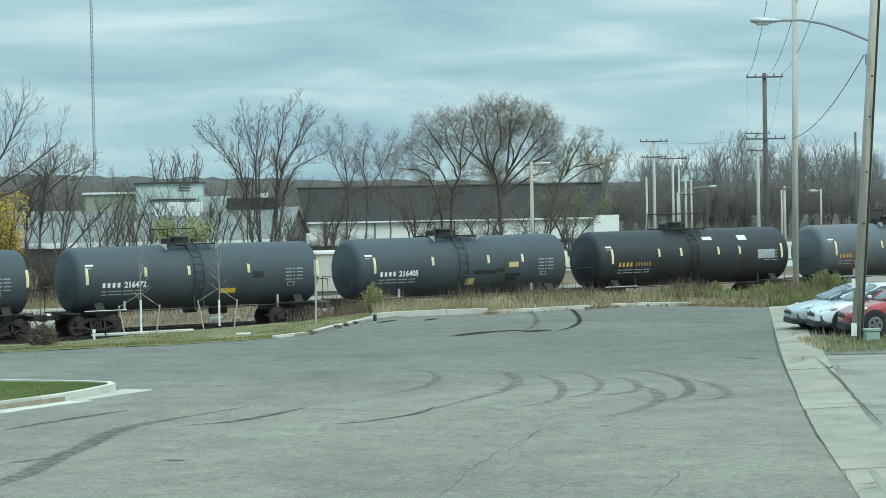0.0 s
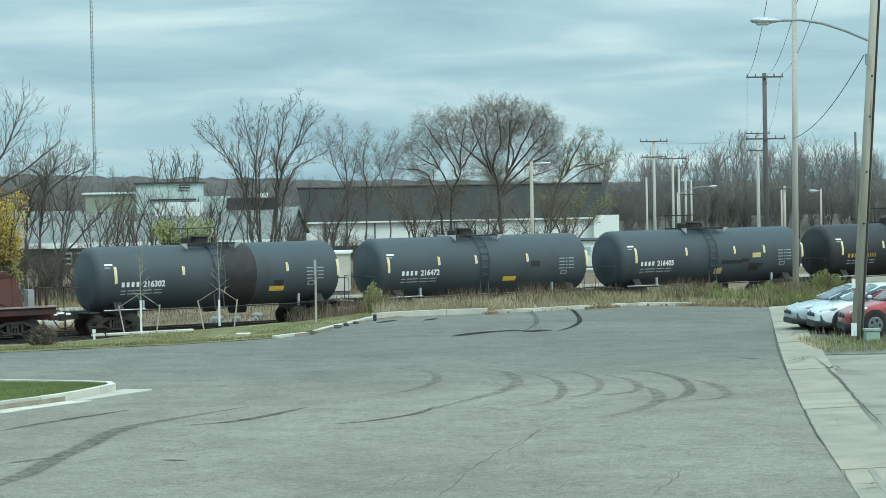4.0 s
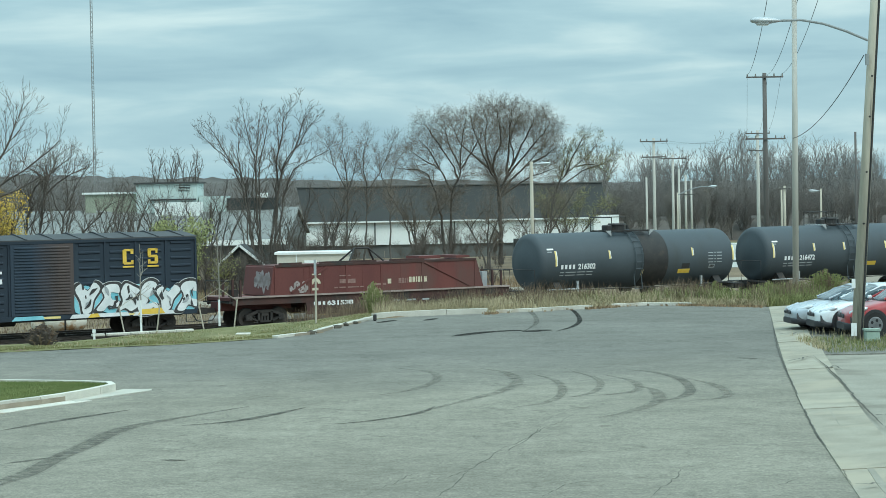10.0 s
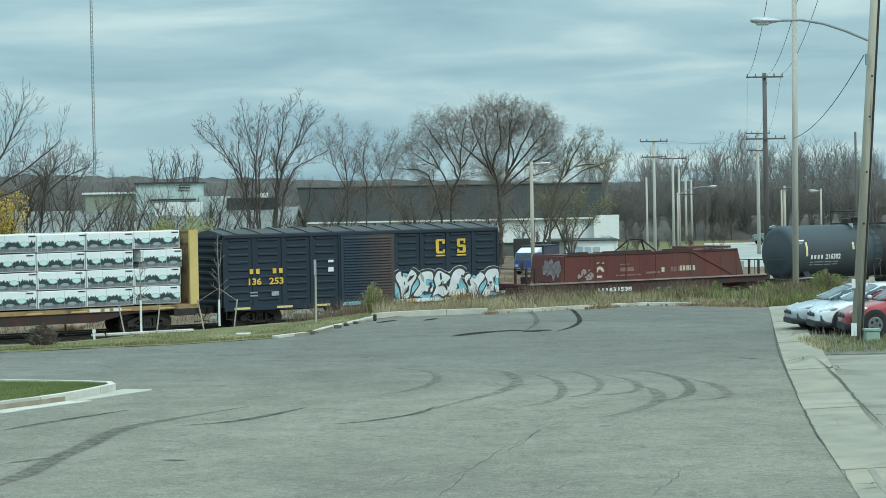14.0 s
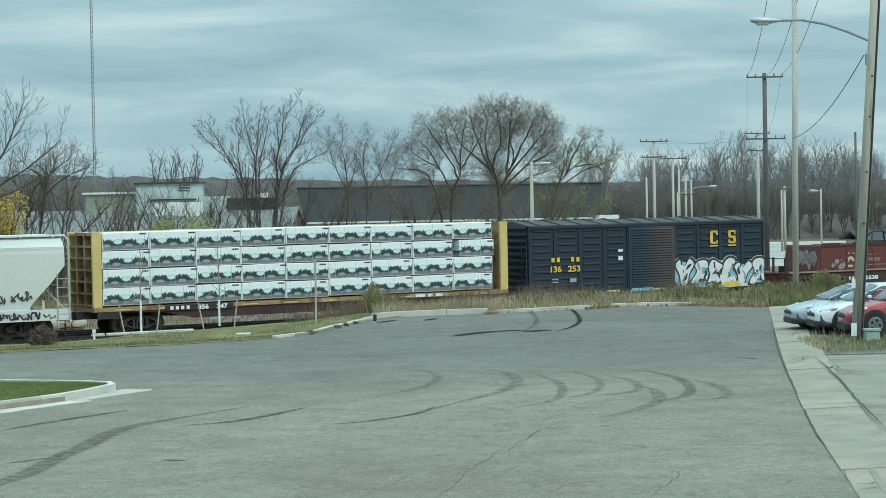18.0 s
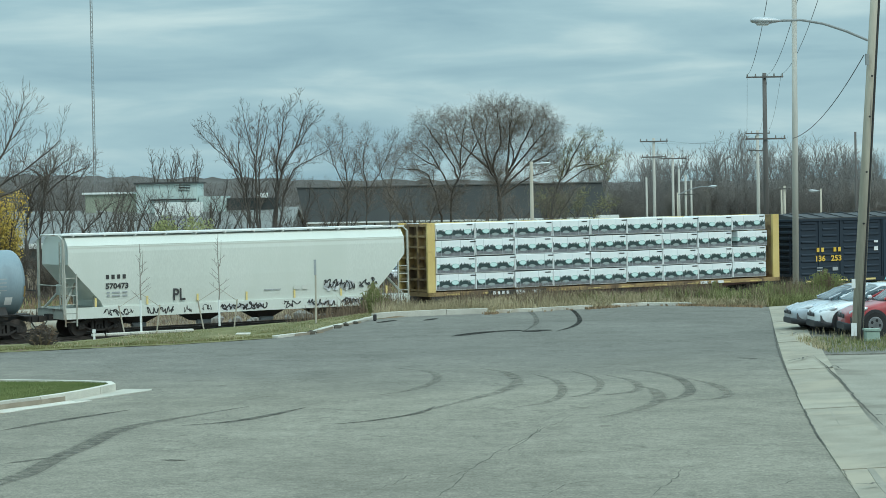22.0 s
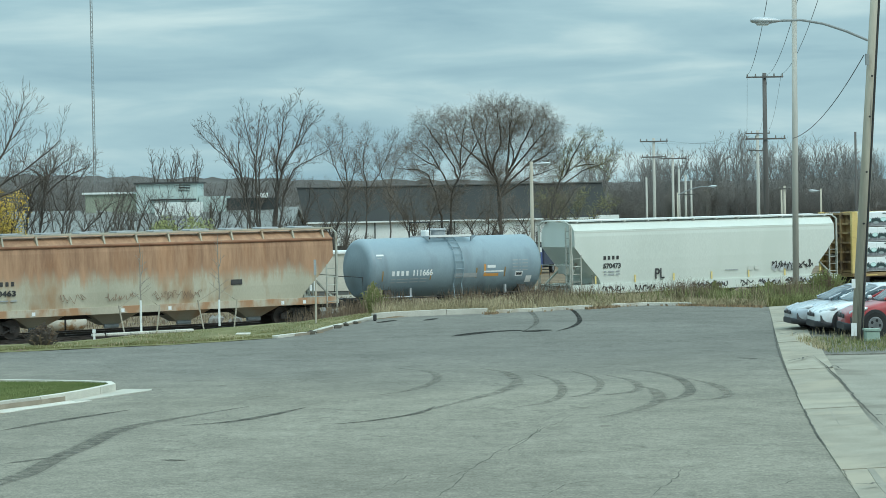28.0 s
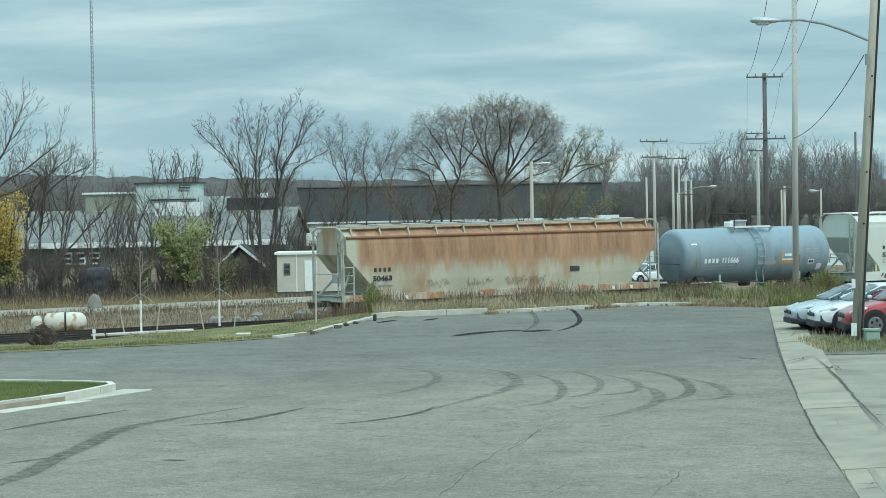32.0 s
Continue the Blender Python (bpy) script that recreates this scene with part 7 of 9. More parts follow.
limb_tree(-14.28, 185, G0, "bare vase-shaped tree of several spreading stems", 23, [
    [(-0.6, 0.0), (-1.1, 5.4), (-1.6, 7.9), (-2.8, 9.6), (-4.3, 11.0), (-5.0, 11.8)], [(-0.4, 0.0), (-1.5, 7.4), (-1.8, 9.7), (-1.7, 11.3), (-2.0, 12.1)], [(-0.2, 0.0), (-0.5, 6.5), (-0.5, 9.2), (-0.3, 11.5), (-0.1, 13.2)],
    [(-0.1, 0.0), (-0.1, 6.5), (0.0, 9.2), (0.5, 11.2), (0.8, 12.6)], [(-0.4, 4.3), (-0.8, 7.4), (-0.5, 9.4), (-1.0, 11.2), (-1.4, 13.3)], [(0.7, 0.0), (1.3, 7.4), (1.3, 9.6), (1.8, 11.6), (2.0, 13.0), (3.0, 14.0)],
    [(0.6, 2.4), (1.7, 8.7), (3.1, 10.7), (3.8, 11.9), (4.4, 12.5)], [(0.8, 0.0), (2.1, 7.8), (3.9, 9.4), (5.6, 10.3)], [(0.4, 0.0), (1.0, 6.5), (1.1, 9.4), (1.3, 11.0), (1.2, 12.4)], [(-1.5, 7.4), (-2.5, 9.5), (-3.4, 11.1), (-4.0, 12.1)], [(1.7, 8.7), (2.7, 10.4), (3.3, 12.3), (3.6, 13.2)]],
    0.11, last=4, density=(1.9, 2.6, 3.0, 2.4), bare=(0.45, 0.2, 0.15), length=(1.5, 0.75, 0.4, 0.25), angle=38, rise=0.16, curl=0.08, tip=0.0095, depth=0.2, wiggle=0.14)
for x, hgt, sd in ((-31.4, 12.6, 33), (-28.0, 12.8, 34), (-29.6, 11.4, 35)):
    limb_tree(x, 262, G0, "slim bare tree behind the grey building", sd, random_limbs(sd, hgt, 1.7, 2, 0.5), 0.12, last=3, density=(1.8, 2.4, 3.0), length=(1.3, 0.7, 0.4), tip=0.013, rise=0.3)
for x, y, hgt, sd in ((-2.2, 204, 7.6, 131), (8.6, 206, 7.2, 132), (3.8, 201, 6.4, 133)):
    limb_tree(x, y, G0, "low spreading bare tree before the warehouse", sd, random_limbs(sd, hgt, 3.0, 3), 0.1, last=4, density=(2.4, 3.2, 4.5, 4.5), length=(1.5, 0.8, 0.45, 0.3), tip=0.0055, angle=46, wiggle=0.16, twig="haze_twig")
# the two large trees over the brush, then the thin ones round them
limb_tree(-29.4, 168, G0, "crooked bare tree over the brush", 41, [
    [(-0.6, 0.0), (-0.6, 3.2), (0.0, 7.0), (1.6, 8.7), (3.0, 9.8)], [(0.4, 0.0), (0.5, 4.0), (0.9, 8.0), (-0.2, 9.0), (-0.8, 9.7)], [(0.0, 6.4), (-1.2, 7.9), (-1.6, 9.3)], [(0.9, 7.0), (2.2, 8.2), (3.9, 9.0)], [(0.5, 6.2), (1.2, 8.4), (1.7, 9.8)]],
    0.13, last=4, density=(2.4, 2.8, 3.4, 3.0), length=(1.5, 0.85, 0.5, 0.3), tip=0.0085, wiggle=0.14)
limb_tree(-26.9, 166, G0, "bare tree with one long low slanting limb", 58, [
    [(-0.4, 0.0), (-0.2, 4.2), (0.3, 7.0), (0.1, 8.4), (0.5, 9.5)], [(-0.2, 2.6), (1.4, 4.4), (3.3, 6.2), (4.2, 6.6)], [(0.1, 5.8), (1.0, 7.8), (1.9, 9.2)], [(0.0, 5.0), (-0.9, 7.4), (-1.1, 9.3)]],
    0.08, last=4, density=(2.2, 2.6, 3.2, 3.0), length=(1.4, 0.8, 0.5, 0.3), tip=0.0085, wiggle=0.14)
for x, y, hgt, wide, sd in ((-24.0, 170, 8.4, 2.0, 42), (-32.2, 178, 9.6, 2.2, 44), (-21.3, 168, 7.4, 2.2, 45), (-23.0, 160, 6.4, 1.6, 46), (-18.6, 172, 7.0, 1.9, 47), (-20.2, 152, 5.2, 1.2, 48), (-11.6, 170, 6.6, 1.7, 52), (-26.6, 178, 8.0, 2.2, 54), (-21.8, 180, 7.8, 2.0, 55), (-33.2, 168, 8.8, 2.0, 60), (-17.0, 180, 7.2, 2.0, 110), (-13.2, 176, 6.0, 1.7, 112), (-18.8, 188, 8.0, 2.2, 113), (-11.6, 190, 7.8, 1.9, 114), (-8.6, 186, 6.4, 1.8, 115), (-30.6, 186, 8.8, 2.2, 116), (-25.4, 188, 7.6, 2.0, 117), (-10.0, 206, 8.8, 2.2, 118), (-16.8, 200, 7.6, 2.0, 119)):
    limb_tree(x, y, G0, "thin bare tree in the brush behind the track", sd, random_limbs(sd, hgt, wide, 2 + sd % 2), 0.075, last=3, density=(2.2, 2.8, 3.6), length=(1.1, 0.65, 0.4), tip=0.0085, wiggle=0.13)
limb_tree(-22.3, 103, G0 + 0.3, "tall bare tree at the edge of the verge", 61, [
    [(0.0, 0.0), (0.8, 4.6), (2.2, 6.6), (3.9, 7.7), (5.5, 9.0)], [(0.8, 4.6), (2.2, 7.4), (3.1, 9.0), (3.7, 10.6)], [(0.7, 4.6), (1.4, 7.4), (1.6, 9.4), (1.9, 10.6)], [(1.8, 6.2), (3.6, 6.9), (4.8, 7.6)], [(2.2, 7.4), (3.3, 9.0), (3.6, 10.2)]],
    0.12, last=4, density=(1.6, 2.0, 2.4, 2.6), bare=(0.4, 0.2, 0.2), length=(1.5, 0.9, 0.5, 0.3), tip=0.006, angle=34, rise=0.2, group="bare trees by the verge")
limb_tree(-28.5, 153, G0, "tree with yellow autumn leaves over a green foot", 63, random_limbs(63, 6.7, 1.5, 4, 0.3), 0.08, last=4, density=(3.2, 3.6, 4.5, 4.0), bare=(0.12, 0.1, 0.1), length=(1.0, 0.6, 0.35, 0.2), tip=0.007, group="autumn trees", leaves=(("yellow_leaf", 0.075, 1, 2.6, 9), ("gold_leaf", 0.075, 1, 0.9, 5.0), ("bush_leaf", 0.075, 1, 0.2, 2.9)))
limb_tree(-30.6, 158, G0, "tree with yellow autumn leaves", 64, random_limbs(64, 6.4, 1.6, 3, 0.3), 0.08, last=4, density=(2.6, 3.2, 4.0, 4.0), bare=(0.15, 0.1, 0.1), length=(1.0, 0.6, 0.35, 0.2), tip=0.007, group="autumn trees", leaves=(("yellow_leaf", 0.075, 1, 1.6, 9),))
limb_tree(-17.6, 159, G0, "bushy tree with olive green leaves", 65, random_limbs(65, 5.0, 1.9, 5, 0.25), 0.05, last=3, density=(3.4, 3.8, 4.5), bare=(0.08, 0.05, 0.05), length=(1.1, 0.6, 0.35), tip=0.006, group="autumn trees", leaves=(("bush_leaf", 0.085, 4, 0.3, 7),))
for x, y, hgt, sd, leafy in ((-20.6, 157, 2.4, 66, 1), (-24.6, 157, 2.4, 81, 0), (-22.4, 159, 2.0, 82, 0), (-14.6, 162, 2.6, 83, 0), (-12.4, 164, 2.2, 84, 0), (-26.6, 155, 2.6, 85, 0), (-19.0, 163, 1.9, 86, 0), (-30.5, 155, 2.2, 87, 1), (-15.0, 158, 2.6, 88, 1)):
    limb_tree(x, y, G0, "low shrub with a few olive green leaves" if leafy else "tangled bare shrub behind the yard road", sd, random_limbs(sd, hgt, 1.3, 5, 0.2), 0.03, last=3, density=(4.0, 5.0, 5.0), bare=(0.05, 0.05, 0.05), length=(0.7, 0.4, 0.25), tip=0.008, name="shrub", category="shrub", group="low shrubs", wiggle=0.2, leaves=(("olive_leaf", 0.06, 1, 0.2, 4),) if leafy else ())


def young_tree(x, y, seed, hgt, guard):
    e = thing("young_tree", "staked young bare tree with a white trunk guard", "tree", "young staked trees")
    r3 = random.Random(seed + 5)
    pts = [Vector((r3.gauss(0, 0.012), 0, hgt * k / 8)) for k in range(9)]
    rows = [(p, q, 0.03 - 0.0028 * k, 0.0272 - 0.0028 * k, 0) for k, (p, q) in enumerate(zip(pts, pts[1:]))]
    fork = pts[5]
    rows += [(fork, fork + Vector((0.07, 0, 0.2)), 0.013, 0.011, 0), (fork + Vector((0.07, 0, 0.2)), fork + Vector((0.1, 0, hgt * 0.3)), 0.011, 0.006, 0)]
    v, f = limbs_mesh(rows, 6)
    raw("trunk", v, f, M["sapling"], e)
    rng = random.Random(seed)
    tw = []
    for k in range(15):
        z = hgt * (0.34 + 0.6 * k / 15)
        a = rng.uniform(0, 6.28)
        l = 0.36 * (1.1 - z / hgt) + 0.1
        p = Vector((0, 0, z))
        q = p + Vector((math.cos(a) * l, math.sin(a) * l * 0.6, l * 0.75))
        tw += [(p, q, 0.008, 0.004, 1), (p.lerp(q, 0.55), p.lerp(q, 0.55) + Vector((math.cos(a + 1) * l * 0.4, 0, l * 0.4)), 0.005, 0.003, 1)]
    v, f = limbs_mesh(tw, 4)
    raw("crown", v, f, M["sapling"], e)
    part("trunk_guard", tube((0, 0, 0), (0, 0, guard), 0.036, 0.034, 10), M["white"], e, "white plastic guard")
    for k, (dx, ln) in enumerate(((-0.52, -0.18), (0.46, 0.12))):
        part("stake", tube((dx, 0.1, -0.1), (dx + ln, 0.1, 0.85), 0.024, n=6), M["pole_wood"], e, "leaning wooden stake")
        part("tie_strap", tube((dx + ln * 0.9, 0.1, 0.8), (0, 0, 1.22), 0.011, n=4), M["pole_wood"], e, "pale tie strap")
    e.matrix_basis = pose(x, y, 0.1)


young_tree(-9.4, 72.3, 71, 2.75, 1.0)
young_tree(-7.25, 75.2, 72, 3.0, 0.85)


# ---- far woods and ridge ----
def woods(name, label, spots, seeds, mat, **kw):
    protos = []
    for sd in seeds:
        rows, r1 = [], random.Random(sd)
        for limb in random_limbs(sd, 10.0, kw.get("wide", 2.6), kw.get("stems", 2), 0.45):
            grow_limb(rows, r1, smooth_line([Vector((a, r1.uniform(-0.12, 0.12) * c, c)) for a, c in limb], 0.9, r1, 0.08), 0.13, 0.03, 0, 3, dict(SPEC, density=(1.5, 2.2, 2.6), bare=(0.25, 0.15, 0.1), length=(2.2, 1.1, 0.6), rise=0.22, wiggle=0.13, tip=0.017))
        protos.append(limbs_mesh(rows))
    rng = random.Random(77)
    V, F, o = [], [], 0
    for x, y, z, hgt in spots:
        v, f = protos[rng.randrange(len(protos))]
        a = rng.uniform(0, 6.28)
        k = hgt / 10
        w = k * rng.uniform(0.7, 1.1)
        X = v[:, 0] * math.cos(a) - v[:, 1] * math.sin(a)
        Y = v[:, 0] * math.sin(a) + v[:, 1] * math.cos(a)
        V.append(np.stack([X * w + x, Y * w + y, v[:, 2] * k + z], 1))
        F.append(f + o)
        o += len(v)
    V, F = np.concatenate(V), np.concatenate(F)
    ob = raw(name, V, F, mat)
    return tagged(ob, label, "woods", kind="stuff")


rng = random.Random(12)
spots = []
for k in range(46):
    y = rng.uniform(340, 480)
    x = rng.uniform(0.06, 0.2) * y
    spots.append((x, y, GROUND_LOW, y * rng.uniform(0.026, 0.0365)))
for k in range(40):
    y = rng.uniform(330, 520)
    x = rng.uniform(-0.21, 0.06) * y
    spots.append((x, y, GROUND_LOW, rng.uniform(7.5, 10.5)))
for k in range(20):
    y = rng.uniform(308, 335)
    x = rng.uniform(0.075, 0.2) * y
    spots.append((x, y, GROUND_LOW, rng.uniform(8, 11)))
for k in range(26):
    y = rng.uniform(270, 300)
    x = rng.uniform(-0.2, -0.145) * y
    spots.append((x, y, GROUND_LOW, rng.uniform(7, 9.5)))
woods("far_woods", "grey brown bare woods beyond the yard", spots, (101, 102, 103, 104, 105, 106, 107), M["far_twig"])
spots = []
for k in range(150):
    y = rng.uniform(300, 480)
    spots.append((rng.uniform(-0.21, 0.21) * y, y, GROUND_LOW, rng.uniform(3, 6.5)))
woods("far_thicket", "low bare thicket under the far woods", spots, (111, 112, 113), M["far_twig"], stems=4)
spots = []
for k in range(80):
    x = rng.uniform(-36, -7)
    y = rng.uniform(158, 192)
    spots.append((x, y, GROUND_LOW, rng.uniform(1.2, 3.4)))
woods("yard_thicket", "dark tangled thicket before the factory", spots, (121, 122, 123), M["twig"], stems=4, wide=5.0)
spots = []
for k in range(46):
    y = rng.uniform(180, 266)
    x = rng.uniform(-0.075, 0.12) * y
    spots.append((x, y, GROUND_LOW, rng.uniform(1.2, 3.4)))
woods("yard_scrub", "low bare scrub before the warehouse", spots, (121, 122, 123), M["twig"], stems=4, wide=5.0)
spots = []
for k in range(170):
    y = rng.uniform(284, 330)
    spots.append((rng.uniform(0.072, 0.205) * y, y, GROUND_LOW, rng.uniform(4.0, 7.2)))
woods("bank_thicket", "dense bare thicket along the far bank", spots, (131, 132, 133, 134), M["thicket"], stems=4)
V, F = [], []
nx = 400
for i in range(nx + 1):
    x = -700 + 1400 * i / nx
    top = min(18.0, max(7.5, 10.4 - 0.042 * x)) + 0.8 * noise.noise((x * 0.006, 0.3, 0)) + 0.8 * noise.noise((x * 0.03, 1.3, 0)) + 1.2 * noise.noise((x * 0.2, 2.3, 0)) + 1.3 * noise.noise((x * 0.7, 4.3, 0))
    for y, z in ((1150, -10), (1230, top * 0.8), (1300, top), (1500, -10)):
        V.append((x * 1.4, y, z))
for i in range(nx):
    for j in range(3):
        a = i * 4 + j
        F.append((a, a + 4, a + 5, a + 1))
ridge = raw("wooded_ridge", V, F, M["hill"])
tagged(ridge, "dark wooded ridge along the horizon", "hill", kind="structure")


# ---- buildings ----
def wall_box(name, parent, x0, x1, y0, y1, z0, z1, mat, label=""):
    return part(name, box(x0, x1, y0, y1, z0, z1), M[mat], parent, label)


def window_on(wall, x, z, w, hgt, y, frame_mat="white", pane_mat="dark"):
    """A framed window standing on a wall's street face at y."""
    win = part("window", box(x - w / 2, x + w / 2, y - 0.06, y + 0.02, z - hgt / 2, z + hgt / 2), M[frame_mat], wall)
    for k in range(2):
        zc = z + hgt * (0.2 - 0.42 * k)
        part("pane", box(x - w / 2 + 0.14 * w, x + w / 2 - 0.14 * w, y - 0.075, y - 0.06, zc - hgt * 0.13, zc + hgt * 0.13), M[pane_mat], win)


# long grey-roofed works with raised monitors
G0 = GROUND_LOW
b = thing("factory", "long grey metal-roofed factory with raised pale roof monitors", "factory")
w = wall_box("wall", b, -48, -15.3, 225, 262, G0, -0.1, "wall_drab", "drab grey wall")
part("roof", extrude([(224.2, -0.25), (243, 2.75), (262, -0.1), (262, 0.1), (243, 3.0), (224.2, 0.0)], -48.5, -14.9), M["metal_roof"], b, "grey metal roof")
for x in (-48.0, -15.3):
    part("gable_wall", extrude([(225.0, -0.3), (261.5, -0.3), (243, 2.7)], x - 0.1, x + 0.1), M["wall_drab"], b)
part("fascia", box(-48.5, -14.9, 224.05, 224.2, -0.5, 0.02), M["wall_white"], b, "white eaves board")
for k in range(24):
    x = -47.5 + 1.36 * k
    part("roof_seam", extrude([(224.2, 0.0), (243, 3.0), (243, 3.06), (224.2, 0.06)], x - 0.02, x + 0.02), M["metal_roof"], b)
for x in (-36.3, -35.0, -33.6, -30.6, -29.6):
    window_on(w, x, -1.5, 1.15, 1.2, 225, "wall_white")
a = wall_box("monitor", b, -36.9, -31.6, 241.5, 246, 2.4, 4.65, "olive_wall", "dull olive green roof monitor")
part("monitor_roof", box(-37.2, -31.5, 241.2, 246.3, 4.65, 4.85), M["wall_white"], a)
a = wall_box("monitor", b, -31.5, -25.2, 240.5, 247, 2.4, 5.6, "metal_wall", "tall pale metal roof monitor")
part("monitor_roof", box(-31.7, -25.0, 240.2, 247.3, 5.6, 5.78), M["shingle"], a)
part("vent", box(-27.1, -25.9, 240.38, 240.48, 4.9, 5.4), M["dark"], a, "dark louvred vent")
for k in range(3):
    part("louvre", box(-27.1, -25.9, 240.3, 240.38, 4.95 + 0.16 * k, 5.0 + 0.16 * k), M["metal_wall"], a)
part("ledge", box(-30.0, -25.3, 240.1, 240.5, 3.9, 4.05), M["dark"], a)
for k in range(8):
    part("wall_rib", box(-31.2 + 0.75 * k, -31.14 + 0.75 * k, 240.45, 240.5, 4.1, 5.55), M["metal_wall"], a)
a = wall_box("monitor", b, -25.1, -22.3, 241.0, 246, 2.4, 4.25, "metal_wall", "pale metal roof monitor")
a = wall_box("monitor", b, -29.4, -24.6, 238.6, 240.4, 2.0, 3.7, "wall_white", "pale rooftop box")
a = wall_box("monitor", b, -22.2, -17.0, 241.5, 246, 2.4, 4.0, "shingle", "dark rooftop plant room")
part("rooftop_unit", box(-19.2, -18.0, 240.6, 241.6, 4.0, 4.5), M["wall_white"], b)

# long building with a deep dark roof
b = thing("warehouse", "long white-walled warehouse under a deep dark roof", "warehouse")
w = wall_box("wall", b, -17.2, 20.3, 270, 300, -1.75, 1.0, "wall_white", "white metal upper wall")
wall_box("base_wall", b, -17.0, 20.1, 270.3, 299.5, G0, -1.75, "wall_drab", "dark lower wall")
bm = bmesh.new()
lo_y, hi_y = 269.6, 272.0
v = [bm.verts.new(p) for p in ((-15.9, lo_y, 1.02), (19.4, lo_y, 1.02), (19.4, 299, 1.02), (-15.9, 299, 1.02), (-16.9, hi_y, 5.0), (18.6, hi_y, 5.0), (18.6, 297, 5.0), (-16.9, 297, 5.0))]
for f in ((3, 2, 1, 0), (4, 5, 6, 7), (0, 1, 5, 4), (1, 2, 6, 5), (2, 3, 7, 6), (3, 0, 4, 7)):
    bm.faces.new([v[i] for i in f])
rf = part("roof", bm, M["shingle"], b, "deep dark weathered roof")
part("ridge_cap", box(-17.0, 18.7, 271.8, 272.2, 4.98, 5.1), M["wall_drab"], rf)
part("gutter", box(-17.3, 20.4, 269.4, 269.6, 0.85, 1.02), M["wall_white"], b)
for k in range(5):
    part("wall_post", box(-17.1 + 9.2 * k, -16.95 + 9.2 * k, 269.9, 270.0, -1.75, 0.85), M["wall_drab"], b)
part("side_stack", box(-18.8, -17.4, 271, 273, G0, 0.9), M["wall_drab"], b, "dark square stack")
part("end_wall", box(17.4, 20.3, 268.5, 269.9, -1.6, 1.25), M["wall_white"], b, "bright white end bay")

# pale office annex with a band of windows
b = thing("annex", "low white annex with pale window bands and a dark roof edge", "building")
w = wall_box("wall", b, 12.2, 17.6, 235, 244, G0, -0.95, "wall_white", "white wall")
part("roof_edge", box(10.6, 17.8, 234.7, 244.2, -0.95, -0.83), M["shingle"], b, "dark roof edge")
for k in range(4):
    win = part("window", box(12.5 + 0.86 * k, 13.26 + 0.86 * k, 234.93, 235.0, -2.3, -1.5), M["wall_white"], w)
    part("pane", box(12.55 + 0.86 * k, 13.21 + 0.86 * k, 234.9, 234.93, -2.25, -1.55), M["pale_pane"], win)
part("corner_post", box(17.4, 17.6, 234.9, 235.0, G0, -0.95), M["white"], b)

# pale concrete yard with a strip of grass
bm = bmesh.new()
extrude([(10.0, 194), (60.0, 194), (60.0, 272), (30.4, 272), (28.0, 248), (9.5, 248)], G0 - 0.2, G0 + 0.03, bm, axis="z")
tagged(part("concrete_yard", bm, M["pale_lot"]), "pale concrete yard behind the tracks", "yard", kind="structure")
bm = bmesh.new()
extrude([(20.6, 248.1), (27.9, 248.1), (30.3, 272.1), (36.0, 273.0), (34.0, 291.0), (20.6, 291.0)], G0 - 0.2, G0 + 0.05, bm, axis="z")
tagged(part("yard_grass", bm, M["turf"]), "green grass strip beside the warehouse", "grass", kind="structure")
part_kerb = part("yard_kerb", box(30.5, 60.0, 272.05, 272.35, G0 - 0.1, G0 + 0.14), M["white"])
tagged(part_kerb, "pale kerb along the back of the yard", "kerb", kind="structure")

# things before the warehouse
# grey boards added to fill a band of unclear make below the wall
b = thing("grey_strip", "long low strip of grey boards added before the warehouse", "fence")
for k in range(13):
    part("fence_board", box(-14.0 + 2.0 * k, -12.03 + 2.0 * k, 240, 240.08, G0, -1.62 + 0.05 * ((k * 5) % 3)), M["wall_drab"], b)
for x0, x1, y0, z1, mat, label in ((7.0, 8.6, 230, -0.5, "shingle", "dark steel container in the yard"),):
    b = thing("container", label, "container", at=pose((x0 + x1) / 2, y0, G0))
    w2, hh = (x1 - x0) / 2, z1 - G0
    part("body", box(-w2, w2, 0, 2.0, 0, hh, bevel=0.04), M[mat], b)
    for k in range(5):
        part("rib", box(-w2 + 0.1 + k * (w2 - 0.12) / 2.2, -w2 + 0.16 + k * (w2 - 0.12) / 2.2, -0.05, 0.0, 0.1, hh - 0.1), M[mat], b)

# cream site trailer
b = thing("site_trailer", "cream site office trailer behind the track", "trailer")
w = wall_box("wall", b, -10.9, -6.2, 153, 156.2, G0 + 0.35, 0.35, "cream", "cream siding")
part("roof", box(-11.05, -6.05, 152.85, 156.35, 0.35, 0.5), M["white"], b)
part("skirt", box(-10.85, -6.25, 153.06, 156.1, G0 - 0.1, G0 + 0.35), M["wall_drab"], b)
window_on(w, -10.25, -0.6, 0.42, 0.75, 153, "wall_drab")
part("door", box(-9.1, -8.3, 152.94, 153.0, G0 + 0.4, -0.05), M["wall_white"], b)
part("corner_trim", box(-9.66, -9.58, 152.95, 153.0, G0 + 0.35, 0.35), M["white"], b)

